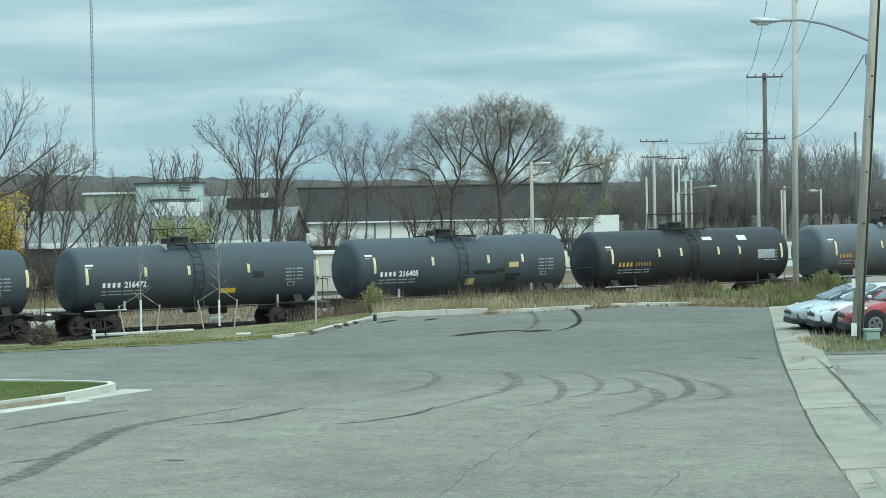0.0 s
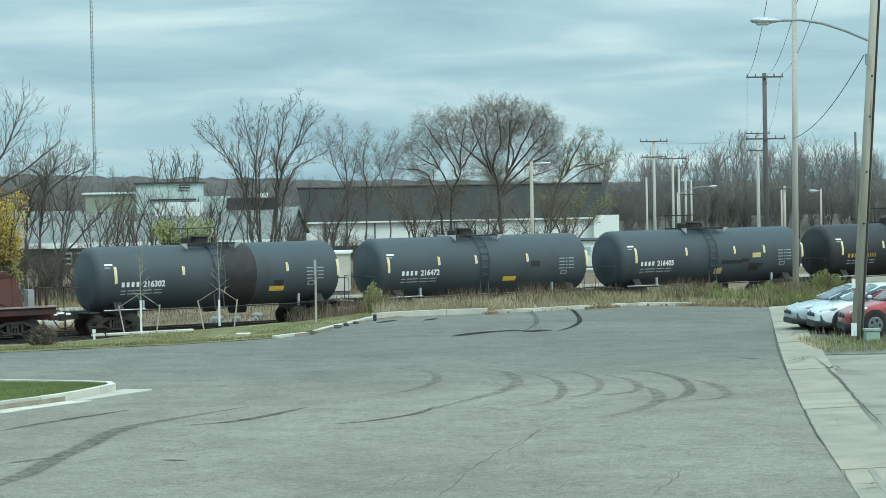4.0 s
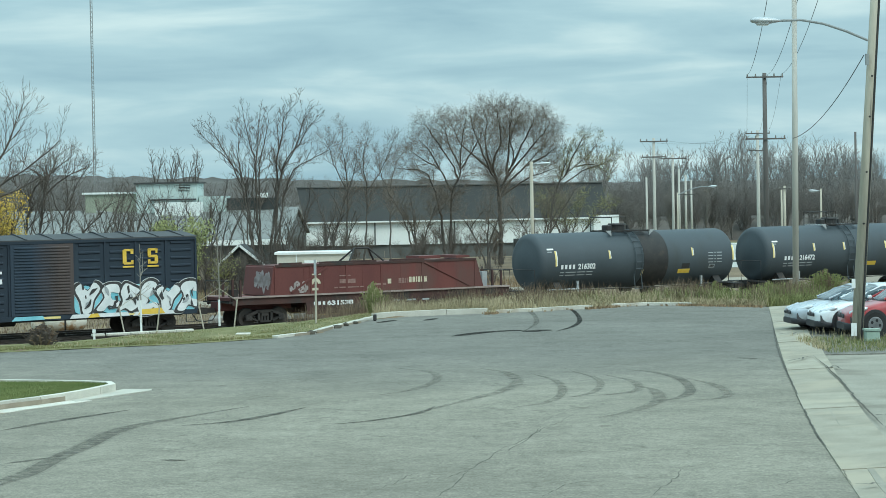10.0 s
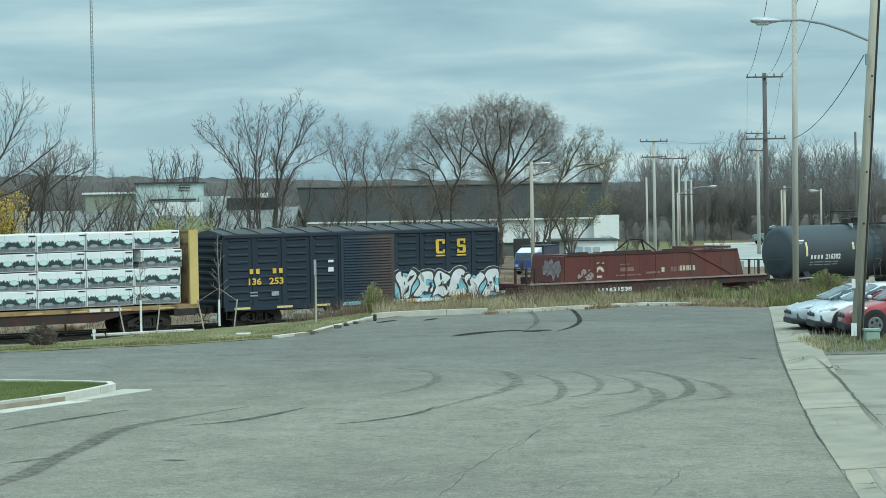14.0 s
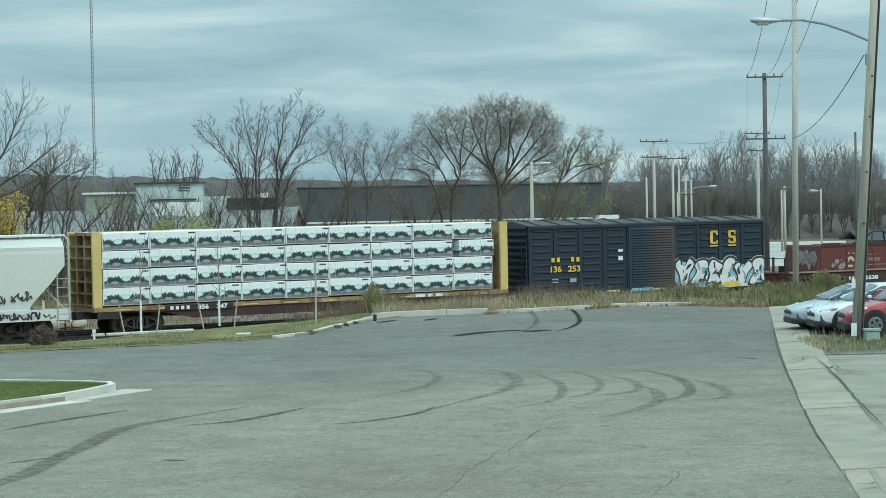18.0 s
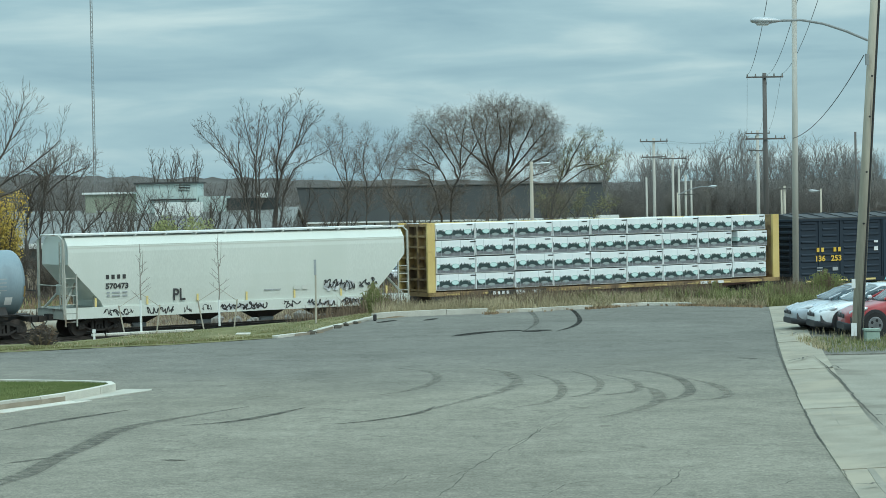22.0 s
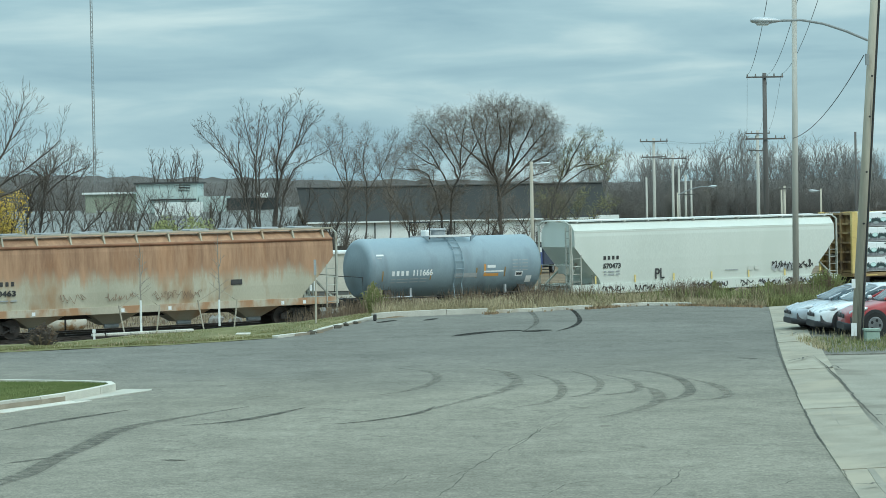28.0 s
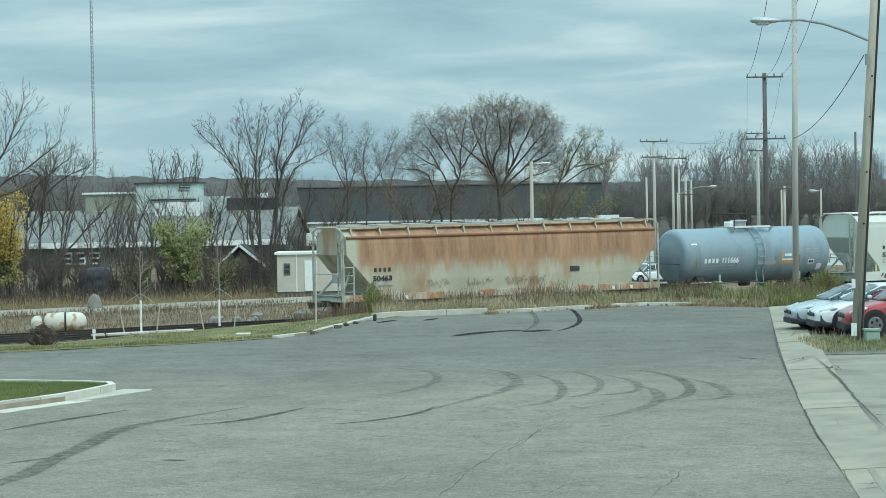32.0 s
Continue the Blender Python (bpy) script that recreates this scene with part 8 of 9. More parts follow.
# small gabled shed with white bargeboards
b = thing("gabled_shed", "small dark gabled shed with white bargeboards", "shed")
part("wall", extrude([(-16.3, G0 - 0.1), (-13.6, G0 - 0.1), (-13.6, -0.95), (-15.2, 0.35), (-16.3, -0.55)], 175, 179, axis="y"), M["shingle"], b)
for p, q in (((-16.75, -0.85), (-15.25, 0.5)), ((-15.25, 0.5), (-13.2, -1.2))):
    d = Vector((q[0] - p[0], 0, q[1] - p[1])).normalized()
    o = Vector((-d.z, 0, d.x)) * 0.12
    part("roof_slope", extrude([(p[0], p[1]), (q[0], q[1]), (q[0] + o.x, q[1] + o.z), (p[0] + o.x, p[1] + o.z)], 174.6, 179.3, axis="y"), M["shingle"], b)
    part("bargeboard", extrude([(p[0], p[1] - 0.05), (q[0], q[1] - 0.05), (q[0] + o.x, q[1] + o.z + 0.02), (p[0] + o.x, p[1] + o.z + 0.02)], 174.5, 174.6, axis="y"), M["wall_white"], b)
part("corner_post", box(-13.75, -13.6, 174.9, 175.0, G0, -1.0), M["wall_white"], b)

# low beige building at the far right of the yard
b = thing("beige_shed", "low beige shed with a grey roof beyond the track", "shed")
part("wall", box(29.0, 36.0, 160, 168, G0, 0.35), M["cream"], b)
part("roof", extrude([(159.5, 0.3), (164, 0.9), (168.5, 0.3), (168.5, 0.45), (164, 1.05), (159.5, 0.45)], 28.6, 36.4), M["shingle"], b)
part("window", box(30.0, 31.2, 159.93, 160.0, -0.9, -0.1), M["dark"], b)

# dark brushy bank behind the yard
V, F = [], []
for i in range(61):
    x = -75 + 2.6 * i
    for j, (y, z) in enumerate(((292 if x > 21 else 312, G0 - 0.2), (299 if x > 21 else 319, 0.2), (306 if x > 21 else 326, 0.4), (330, G0 - 0.2))):
        V.append((x, y, z + (0.5 * noise.noise((x * 0.15, j, 0)) if 0 < j < 3 else 0)))
for i in range(60):
    for j in range(3):
        a = i * 4 + j
        F.append((a, a + 4, a + 5, a + 1))
tagged(raw("brushy_bank", V, F, M["far_bank"]), "dark brown brushy bank behind the yard", "bank", kind="structure")


# ---- poles ----
def wood_pole(name, x, y, z, top, r, label, mat="pole_wood", lean=(0, 0), arms=(), category="utility pole", group="line of utility poles", insul=True):
    """A pole with cross-arms: arms are (height, half width, direction in degrees)."""
    e = thing(name, label, category, group, at=pose(x, y, z))
    part("pole", tube((0, 0, -0.5), (lean[0], lean[1], top), r, r * 0.72, 12), M[mat], e, smooth=True)
    for hgt, half, deg in arms:
        d = Vector((math.cos(radians(deg)), math.sin(radians(deg)), 0))
        c = Vector((lean[0] * hgt / top, lean[1] * hgt / top, hgt))
        bm = bmesh.new()
        tube(c - d * half + Vector((0, -r, 0)), c + d * half + Vector((0, -r, 0)), 0.075, n=4, bm=bm)
        arm = part("cross_arm", bm, M["pole_dark"], e)
        for k in (-0.95, -0.5, 0.5, 0.95):
            q = c + d * half * k + Vector((0, -r, 0))
            part("insulator", tube(q, q + Vector((0, 0, 0.24)), 0.06, 0.04, 8), M["stone"], arm)
    return e


def lamp_head(e, p, d, length, r, drop=0.2, label="grey cobra-head street lamp"):
    """A curved arm from p along d with a lamp head at its end."""
    p, d = Vector(p), Vector(d).normalized()
    pts = [p + d * length * t + Vector((0, 0, length * 0.22 * math.sin(t * 1.9))) for t in (0, 0.25, 0.5, 0.75, 1.0)]
    arm = part("arm", pipe([tuple(q) for q in pts], r, 8), M["mast_grey"], e)
    q = pts[-1]
    rot = d.to_track_quat("X", "Z").to_matrix().to_4x4()
    bm = lathe([(-0.05, 0.05), (0.05, 0.09), (0.25, 0.16), (0.55, 0.18), (0.75, 0.12), (0.8, 0.03)], 14)
    bmesh.ops.scale(bm, vec=(1, 1, 0.55), verts=bm.verts)
    bmesh.ops.transform(bm, matrix=Matrix.Translation(q) @ rot, verts=bm.verts)
    head = part("lamp_head", bm, M["galv"], arm, label, smooth=True)
    bm = lathe([(0.25, 0.03), (0.32, 0.12), (0.6, 0.12), (0.66, 0.03)], 12, zc=-0.08)
    bmesh.ops.scale(bm, vec=(1, 1, 0.7), verts=bm.verts)
    bmesh.ops.transform(bm, matrix=Matrix.Translation(q) @ rot, verts=bm.verts)
    part("lamp_lens", bm, M["lamp_glass"], arm)


def wire(name, p, q, sag, r, label="thin black sagging overhead wire"):
    p, q = Vector(p), Vector(q)
    pts = [p.lerp(q, i / 14) - Vector((0, 0, sag * 4 * (i / 14) * (1 - i / 14))) for i in range(15)]
    return tagged(part(name, pipe([tuple(v) for v in pts], r, 4), M["wire"]), label, "cable", "overhead wires")


# the big leaning street-lamp pole by the parking lot
e = wood_pole("utility_pole", 11.21, 63.6, 0.02, 13.5, 0.165, "tall weathered wooden pole leaning slightly, with a street lamp", lean=(0.95, 0.0))
lamp_head(e, (0.42, -0.15, 8.17), (-0.985, -0.1, 0.02), 2.45, 0.035)
part("conduit", pipe([(0.13, -0.13, 0.0), (0.09 + 0.74, -0.11, 10.5)], 0.032, 8), M["black"], e, "black cable conduit")
part("label_plate", box(-0.15, 0.0, -0.21, -0.19, 0.15, 0.5), M["white"], e, "white plate")
part("tag", box(-0.12, -0.02, -0.21, -0.19, 1.45, 1.7), M["white"], e)
for z in (3.2, 4.6, 6.1, 7.2):
    part("bolt", tube((0.07 * z, -0.2, z), (0.07 * z, -0.25, z), 0.03, n=6), M["black"], e)
part("bracket", box(0.34, 0.42, -0.26, -0.12, 7.5, 7.8), M["mast_grey"], e)
b = thing("utility_box", "small pale green utility box at the pole's foot", "utility box", at=pose(11.56, 63.1, 0.03))
part("cabinet", box(-0.19, 0.19, -0.2, 0.2, 0, 0.3, bevel=0.03), M["box_green"], b)
part("lid", box(-0.21, 0.21, -0.22, 0.22, 0.3, 0.35), M["box_green"], b)

# pale pole in the weeds past the street end
zb = ground_z(14.3, 95)
wood_pole("utility_pole", 14.33, 95, zb, 13.8, 0.135, "tall pale grey utility pole standing in weeds", "pole_pale", lean=(0.12, 0), arms=((12.95, 1.1, 0),))
# dark double-arm pole
wood_pole("utility_pole", 22.9, 165, GROUND_LOW, 14.7, 0.2, "dark wooden utility pole with two cross-arms", "pole_dark", arms=((14.4, 1.3, 0), (10.05, 1.45, 8)))
wood_pole("utility_pole", 31.15, 230, GROUND_LOW, 12.2, 0.19, "pale utility pole with a cross-arm", "pole_pale", arms=((11.9, 1.2, 0), (10.2, 0.9, 0)))
wood_pole("utility_pole", 19.1, 210, GROUND_LOW, 11.2, 0.16, "pale utility pole with two cross-arms", "pole_pale", arms=((10.9, 1.25, 0), (9.5, 1.1, 5)))
wood_pole("utility_pole", 18.75, 214, GROUND_LOW, 7.7, 0.12, "short pale utility pole", "pole_pale")
wood_pole("utility_pole", 23.75, 240, GROUND_LOW, 10.1, 0.16, "pale utility pole with a cross-arm", "pole_pale", arms=((9.7, 1.4, 0),))
wood_pole("utility_pole", 26.4, 260, GROUND_LOW, 8.8, 0.14, "pale utility pole beyond the yard", "pole_pale")
wood_pole("utility_pole", 28.7, 275, GROUND_LOW, 8.2, 0.16, "pale utility pole beyond the yard", "pole_pale", arms=((5.9, 0.9, 0),))
wood_pole("utility_pole", 29.9, 280, GROUND_LOW, 7.6, 0.14, "pale utility pole beyond the yard", "pole_pale")
wood_pole("utility_pole", 26.6, 150, GROUND_LOW, 10.1, 0.1, "thin dark pole beyond the parked cars", "pole_dark")
wood_pole("utility_pole", 35.2, 240, GROUND_LOW, 6.7, 0.16, "short grey pole beyond the track", "pole_wood", arms=((6.4, 0.6, 0),))
wood_pole("utility_pole", 34.6, 238, GROUND_LOW, 6.3, 0.12, "short grey pole beyond the track", "pole_wood")
for x, y, top, r, ang, ln in ((32.45, 200, 6.4, 0.1, 180, 0.3), (5.38, 140, 8.45, 0.13, 0, 0.35), (24.0, 238, 6.2, 0.1, 0, 3.2)):
    e = thing("street_lamp", "grey street lamp on a straight pole in the yard", "street lamp", "yard lamps", at=pose(x, y, GROUND_LOW))
    part("pole", tube((0, 0, -0.4), (0, 0, top), r, r * 0.75, 10), M["pole_wood"], e, smooth=True)
    lamp_head(e, (0, 0, top - 0.25), (math.cos(radians(ang)), -0.2, 0.05), ln, 0.05)
e = thing("street_lamp", "low street lamp on a long arm before the factory", "street lamp", "yard lamps", at=pose(-28.0, 205, GROUND_LOW))
part("pole", tube((0, 0, -0.4), (0, 0, 5.2), 0.1, 0.08, 10), M["galv"], e)
lamp_head(e, (0, 0, 5.0), (-1, -0.1, 0.1), 1.6, 0.05)

# guyed radio mast far off
e = thing("radio_mast", "tall thin grey lattice radio mast far off", "mast", at=pose(-104.0, 700, GROUND_LOW))
for k in range(3):
    a = 2 * math.pi * k / 3
    part("mast_leg", tube((0.4 * math.cos(a), 0.4 * math.sin(a), 0), (0.4 * math.cos(a), 0.4 * math.sin(a), 92), 0.1, n=5), M["mast_grey"], e)
bm = bmesh.new()
for k in range(60):
    z = 1.5 * k
    for j in range(3):
        a, c = 2 * math.pi * j / 3, 2 * math.pi * (j + 1) / 3
        tube((0.4 * math.cos(a), 0.4 * math.sin(a), z), (0.4 * math.cos(c), 0.4 * math.sin(c), z + 1.5), 0.05, n=4, bm=bm, caps=False)
part("lattice", bm, M["mast_grey"], e)

# wires
wire("overhead_wire", (11.5, 63.4, 7.78), (14.3, 94.9, 6.2), 0.42, 0.014)
for k, dx in enumerate((-1.0, 0.2, 1.0)):
    wire("overhead_wire", (22.9 + dx * 1.2, 164.8, 12.15), (14.4 + dx * 1.05, 94.9, 11.95), 0.6, 0.013)
    wire("overhead_wire", (22.9 + dx * 1.2, 165.1, 12.15), (31.1 + dx, 230, 9.6), 0.9, 0.009)
    wire("overhead_wire", (14.4 + dx * 1.05, 94.8, 12.1), (6.0 + dx, -30, 13.5), 1.5, 0.014)
for dx in (-1.1, 1.1):
    wire("overhead_wire", (19.1 + dx, 209.8, 8.5), (31.15 + dx, 229.8, 9.5), 0.6, 0.008)
    wire("overhead_wire", (19.1 + dx, 210.2, 8.5), (23.75 + dx, 240, 7.3), 0.5, 0.008)


# ---- parked cars ----
def parked_car(label, paint, x, y, yaw, hgt=1.47, length=4.35, z=0.035, tall=1.0):
    """A hatchback with its nose at local x = 0, pointing to -x."""
    e = thing("car", label, "car", "parked cars")
    L, zf = length, hgt
    fx, rx, R = 0.76, L - 0.82, 0.36

    def ring(bm, x, w, z0, z1, n=20, ex=0.5):
        out = []
        for i in range(n):
            a = 2 * math.pi * (i + 0.5) / n
            c, s = math.cos(a), math.sin(a)
            out.append(bm.verts.new((x, w * math.copysign(abs(c) ** ex, c), (z0 + z1) / 2 + (z1 - z0) / 2 * math.copysign(abs(s) ** (ex * 1.15), s))))
        return out

    def loft(stations, mat, name, parent, label="", ex=0.5):
        bm = bmesh.new()
        rings = [ring(bm, *st, ex=ex) for st in stations]
        for a, b in zip(rings, rings[1:]):
            for i in range(len(a)):
                bm.faces.new((a[i], a[(i + 1) % len(a)], b[(i + 1) % len(a)], b[i]))
        bm.faces.new(rings[0][::-1])
        bm.faces.new(rings[-1])
        bmesh.ops.recalc_face_normals(bm, faces=bm.faces)
        return part(name, bm, M[mat], parent, label, smooth=True)

    body = loft([(0.0, 0.5, 0.34, 0.56), (0.05, 0.68, 0.25, 0.62), (0.16, 0.78, 0.21, 0.67), (0.35, 0.85, 0.2, 0.735), (0.7, 0.885, 0.2, 0.81), (1.05, 0.9, 0.2, 0.885), (1.6, 0.9, 0.2, 0.93), (2.6, 0.9, 0.2, 0.96), (3.5, 0.9, 0.2, 0.99),
                 (L - 0.35, 0.87, 0.24, 1.0), (L - 0.1, 0.8, 0.3, 0.96), (L, 0.66, 0.42, 0.85)], paint, "body", e, ex=0.36)
    part("grille", box(-0.035, 0.06, -0.42, 0.42, 0.47, 0.57, bevel=0.03), M["trim_black"], body)
    part("badge", tube((-0.05, 0, 0.58), (0.0, 0, 0.58), 0.05, 0.05, 10), M["rim"], body, "plain chrome badge")
    # cabin: glass below, roof above
    loft([(0.98, 0.5, 0.82, 0.9), (1.15, 0.74, 0.82, 0.98), (1.5, 0.75, 0.82, 1.19), (1.85, 0.72, 0.85, zf - 0.05), (2.5, 0.71, 0.85, zf - 0.02), (L - 1.1, 0.7, 0.85, zf - 0.04), (L - 0.5, 0.7, 0.85, 1.25), (L - 0.2, 0.66, 0.85, 1.02)], "car_glass", "window_glass", body, "dark tinted glass", 0.42)
    loft([(1.8, 0.5, zf - 0.12, zf - 0.03), (1.95, 0.62, zf - 0.14, zf), (2.5, 0.64, zf - 0.14, zf + 0.01), (L - 1.1, 0.62, zf - 0.16, zf - 0.02), (L - 0.8, 0.5, zf - 0.2, zf - 0.1)], paint, "roof", body, "", 0.6)
    for sy in (-1, 1):
        for p, q in (((1.05, sy * 0.76, 0.92), (1.9, sy * 0.62, zf - 0.06)), ((2.4, sy * 0.77, 1.0), (2.45, sy * 0.65, zf - 0.06)), ((L - 0.3, sy * 0.72, 1.0), (L - 0.9, sy * 0.62, zf - 0.08))):
            part("pillar", tube(p, q, 0.03, 0.03, 6), M[paint], body)
        m = part("mirror", box(1.42, 1.54, sy * 0.84 if sy > 0 else -1.0, 1.0 if sy > 0 else -0.84, 0.95, 1.05, bevel=0.03), M[paint], body)
        bm = lathe([(-0.22, 0.02), (-0.18, 0.1), (0.24, 0.085), (0.34, 0.02)], 12)
        bmesh.ops.scale(bm, vec=(1, 0.8, 0.7), verts=bm.verts)
        bmesh.ops.transform(bm, matrix=pose(0.28, sy * 0.7, 0.63, 0, -16, sy * 30), verts=bm.verts)
        part("headlight", bm, M["lamp_glass"], body, "clear headlight", smooth=True)
        part("fog_light", tube((0.3, sy * 0.72, 0.4), (0.1, sy * 0.71, 0.4), 0.15, 0.12, 3), M["trim_black"], body)
        part("door_seam", box(1.3, 1.315, sy * 0.883 - 0.004, sy * 0.883 + 0.004, 0.35, 0.98), M["trim_black"], body)
        part("door_handle", box(2.35, 2.5, sy * 0.9 - 0.02, sy * 0.9 + 0.02, 0.84, 0.87), M[paint], body)
        part("sill", box(fx + R + 0.03, rx - R - 0.03, sy * 0.86 - 0.03, sy * 0.86 + 0.03, 0.16, 0.24), M["trim_black"], body)
        for cx in (fx, rx):
            # a solid black disc stands in for the shade inside the arch
            part("wheel_arch", tube((cx, sy * 0.8, 0.33), (cx, sy * 0.902, 0.33), R, R, 24), M["trim_black"], body)
            w = part("wheel", tube((cx, sy * 0.66, 0.31), (cx, sy * 0.915, 0.31), 0.31, 0.31, 24), M["tyre"], e, smooth=False)
            part("rim", tube((cx, sy * 0.91, 0.31), (cx, sy * 0.93, 0.31), 0.21, 0.19, 16), M["rim"], w)
            # black discs on the rim imitate the dark between spokes
            for k in range(5):
                ang = 2 * math.pi * k / 5
                part("spoke_gap", tube((cx + 0.12 * math.cos(ang), sy * 0.925, 0.31 + 0.12 * math.sin(ang)), (cx + 0.12 * math.cos(ang), sy * 0.936, 0.31 + 0.12 * math.sin(ang)), 0.04, n=6), M["tyre"], w)
    loft([(-0.03, 0.52, 0.2, 0.36), (0.03, 0.7, 0.19, 0.38), (0.14, 0.8, 0.18, 0.38), (0.33, 0.872, 0.17, 0.35), (0.42, 0.9, 0.17, 0.31)], "trim_black", "bumper", body, "black lower bumper", 0.34)
    part("underbody", box(0.35, L - 0.35, -0.75, 0.75, 0.16, 0.3), M["trim_black"], body)
    e.matrix_basis = pose(x, y, z, rz=yaw) @ Matrix.Diagonal((1, 1, tall, 1))
    return e


parked_car("silver hatchback parked nose-out beside two other cars", "car_silver", 10.17, 69.0, 4, 1.32)
parked_car("white hatchback parked between a silver and a red car", "car_white", 10.556, 67.1, 4, 1.34, tall=1.05)
parked_car("red hatchback parked behind a wooden pole", "car_red", 11.09, 65.15, 2, 1.36, tall=1.16)
parked_car("white car parked in the brush behind the tracks", "car_white", -5.1, 178, 12, 1.62, z=GROUND_LOW)
parked_car("white car parked on the pale yard behind the tracks", "car_white", 12.6, 163, 40, 1.42, z=GROUND_LOW)


# ---- lorries ----
def lorry_wheels(e, spots, r):
    out = []
    for x, y in spots:
        w = part("wheel", tube((0, -0.13, 0), (0, 0.13, 0), r, r, 18), M["tyre"], e, at=pose(x, y, r))
        for s in (-1, 1):
            part("hub", tube((0, s * 0.13, 0), (0, s * 0.145, 0), r * 0.55, r * 0.5, 12), M["rim"], w)
        out.append(w)
    return out


def tractor_lorry():
    """A bonneted tractor unit with its nose at local x = 0, pointing to -x."""
    e = thing("tractor_lorry", "grey green bonneted tractor lorry driving with no trailer", "lorry")
    frame_rail = part("chassis", box(0.25, 4.3, -0.4, 0.4, 0.42, 0.6, bevel=0.02), M["trim_black"], e)
    bonnet = part("bonnet", extrude([(0.0, 0.5), (1.35, 0.5), (1.35, 1.32), (0.12, 1.15), (0.0, 1.0)], -0.62, 0.62, axis="y"), M["truck_paint"], e)
    part("grille", box(-0.03, 0.0, -0.42, 0.42, 0.55, 1.0), M["rim"], bonnet, "chrome grille")
    part("bumper", box(-0.16, -0.03, -0.92, 0.92, 0.36, 0.58, bevel=0.03), M["rim"], bonnet, "chrome bumper")
    for s in (-1, 1):
        part("wing", extrude([(0.05, 0.5), (0.12, 0.85), (0.4, 0.98), (0.95, 0.98), (1.25, 0.75), (1.3, 0.5), (1.1, 0.55), (0.95, 0.8), (0.4, 0.8), (0.25, 0.5)], min(s * 0.62, s * 0.92), max(s * 0.62, s * 0.92), axis="y"), M["truck_paint"], bonnet)
        part("headlight", box(0.02, 0.12, s * 0.72 - 0.1, s * 0.72 + 0.1, 0.72, 0.88, bevel=0.02), M["lamp_glass"], bonnet)
    cab = part("cab", extrude([(1.35, 0.55), (2.55, 0.55), (2.55, 2.0), (1.75, 2.0), (1.35, 1.32)], -0.9, 0.9, axis="y"), M["truck_paint"], e)
    part("windscreen", extrude([(1.4, 1.38), (1.72, 1.92), (1.69, 1.94), (1.37, 1.4)], -0.78, 0.78, axis="y"), M["car_glass"], cab)
    for s in (-1, 1):
        part("side_window", extrude([(1.55, 1.36), (2.2, 1.36), (2.2, 1.85), (1.8, 1.85)], min(s * 0.9, s * 0.915), max(s * 0.9, s * 0.915), axis="y"), M["car_glass"], cab)
        part("step", box(1.45, 2.2, min(s * 0.9, s * 1.0), max(s * 0.9, s * 1.0), 0.3, 0.5), M["rim"], cab)
        part("fuel_tank", tube((1.9, s * 0.72, 0.5), (3.1, s * 0.72, 0.5), 0.22, 0.22, 14), M["rim"], frame_rail)
        part("exhaust_stack", tube((2.62, s * 0.72, 0.7), (2.62, s * 0.72, 2.25), 0.05, 0.05, 8), M["rim"], cab)
    part("roof_shield", extrude([(1.8, 2.0), (2.5, 2.0), (2.5, 2.2)], -0.7, 0.7, axis="y"), M["truck_paint"], cab)
    part("rear_box", box(2.7, 3.3, -0.8, 0.8, 0.65, 1.85, bevel=0.04), M["trim_black"], e, "black box behind the cab")
    part("fifth_wheel", box(3.5, 4.0, -0.4, 0.4, 0.6, 0.72, bevel=0.02), M["trim_black"], frame_rail)
    return e, lorry_wheels(e, [(0.68, -0.76), (0.68, 0.76), (3.3, -0.76), (3.3, 0.76), (3.98, -0.76), (3.98, 0.76)], 0.34)


def box_lorry(x, y, yaw):
    e = thing("box_lorry", "parked navy box lorry with a white roof fairing", "lorry", at=pose(x, y, GROUND_LOW, rz=yaw))
    part("chassis", box(0.3, 5.2, -0.4, 0.4, 0.45, 0.65), M["trim_black"], e)
    cab = part("cab", extrude([(0.0, 0.45), (1.7, 0.45), (1.7, 1.75), (0.35, 1.75), (0.05, 1.1)], -0.9, 0.9, axis="y"), M["truck_blue"], e)
    part("windscreen", extrude([(0.08, 1.12), (0.36, 1.68), (0.33, 1.7), (0.05, 1.14)], -0.78, 0.78, axis="y"), M["car_glass"], cab)
    part("bumper", box(-0.1, 0.02, -0.92, 0.92, 0.3, 0.55, bevel=0.03), M["rim"], cab)
    part("fairing", extrude([(0.4, 1.75), (1.7, 1.75), (1.7, 2.12), (1.3, 2.05)], -0.85, 0.85, axis="y"), M["white"], cab, "white roof fairing")
    for s in (-1, 1):
        part("headlight", box(-0.03, 0.06, s * 0.68 - 0.12, s * 0.68 + 0.12, 0.65, 0.82), M["lamp_glass"], cab)
        part("side_window", box(0.6, 1.3, min(s * 0.9, s * 0.912), max(s * 0.9, s * 0.912), 1.15, 1.6), M["car_glass"], cab)
    body = part("box_body", box(1.85, 5.4, -1.0, 1.0, 0.7, 2.2, bevel=0.03), M["tarp_dusk"], e, "dark blue box body")
    part("roof_rim", box(1.82, 5.42, -1.02, 1.02, 2.2, 2.28), M["trim_black"], body)
    lorry_wheels(e, [(0.75, -0.75), (0.75, 0.75), (4.3, -0.75), (4.3, 0.75)], 0.36)


LORRY, LORRY_WHEELS = tractor_lorry()
box_lorry(6.5, 186, 68)


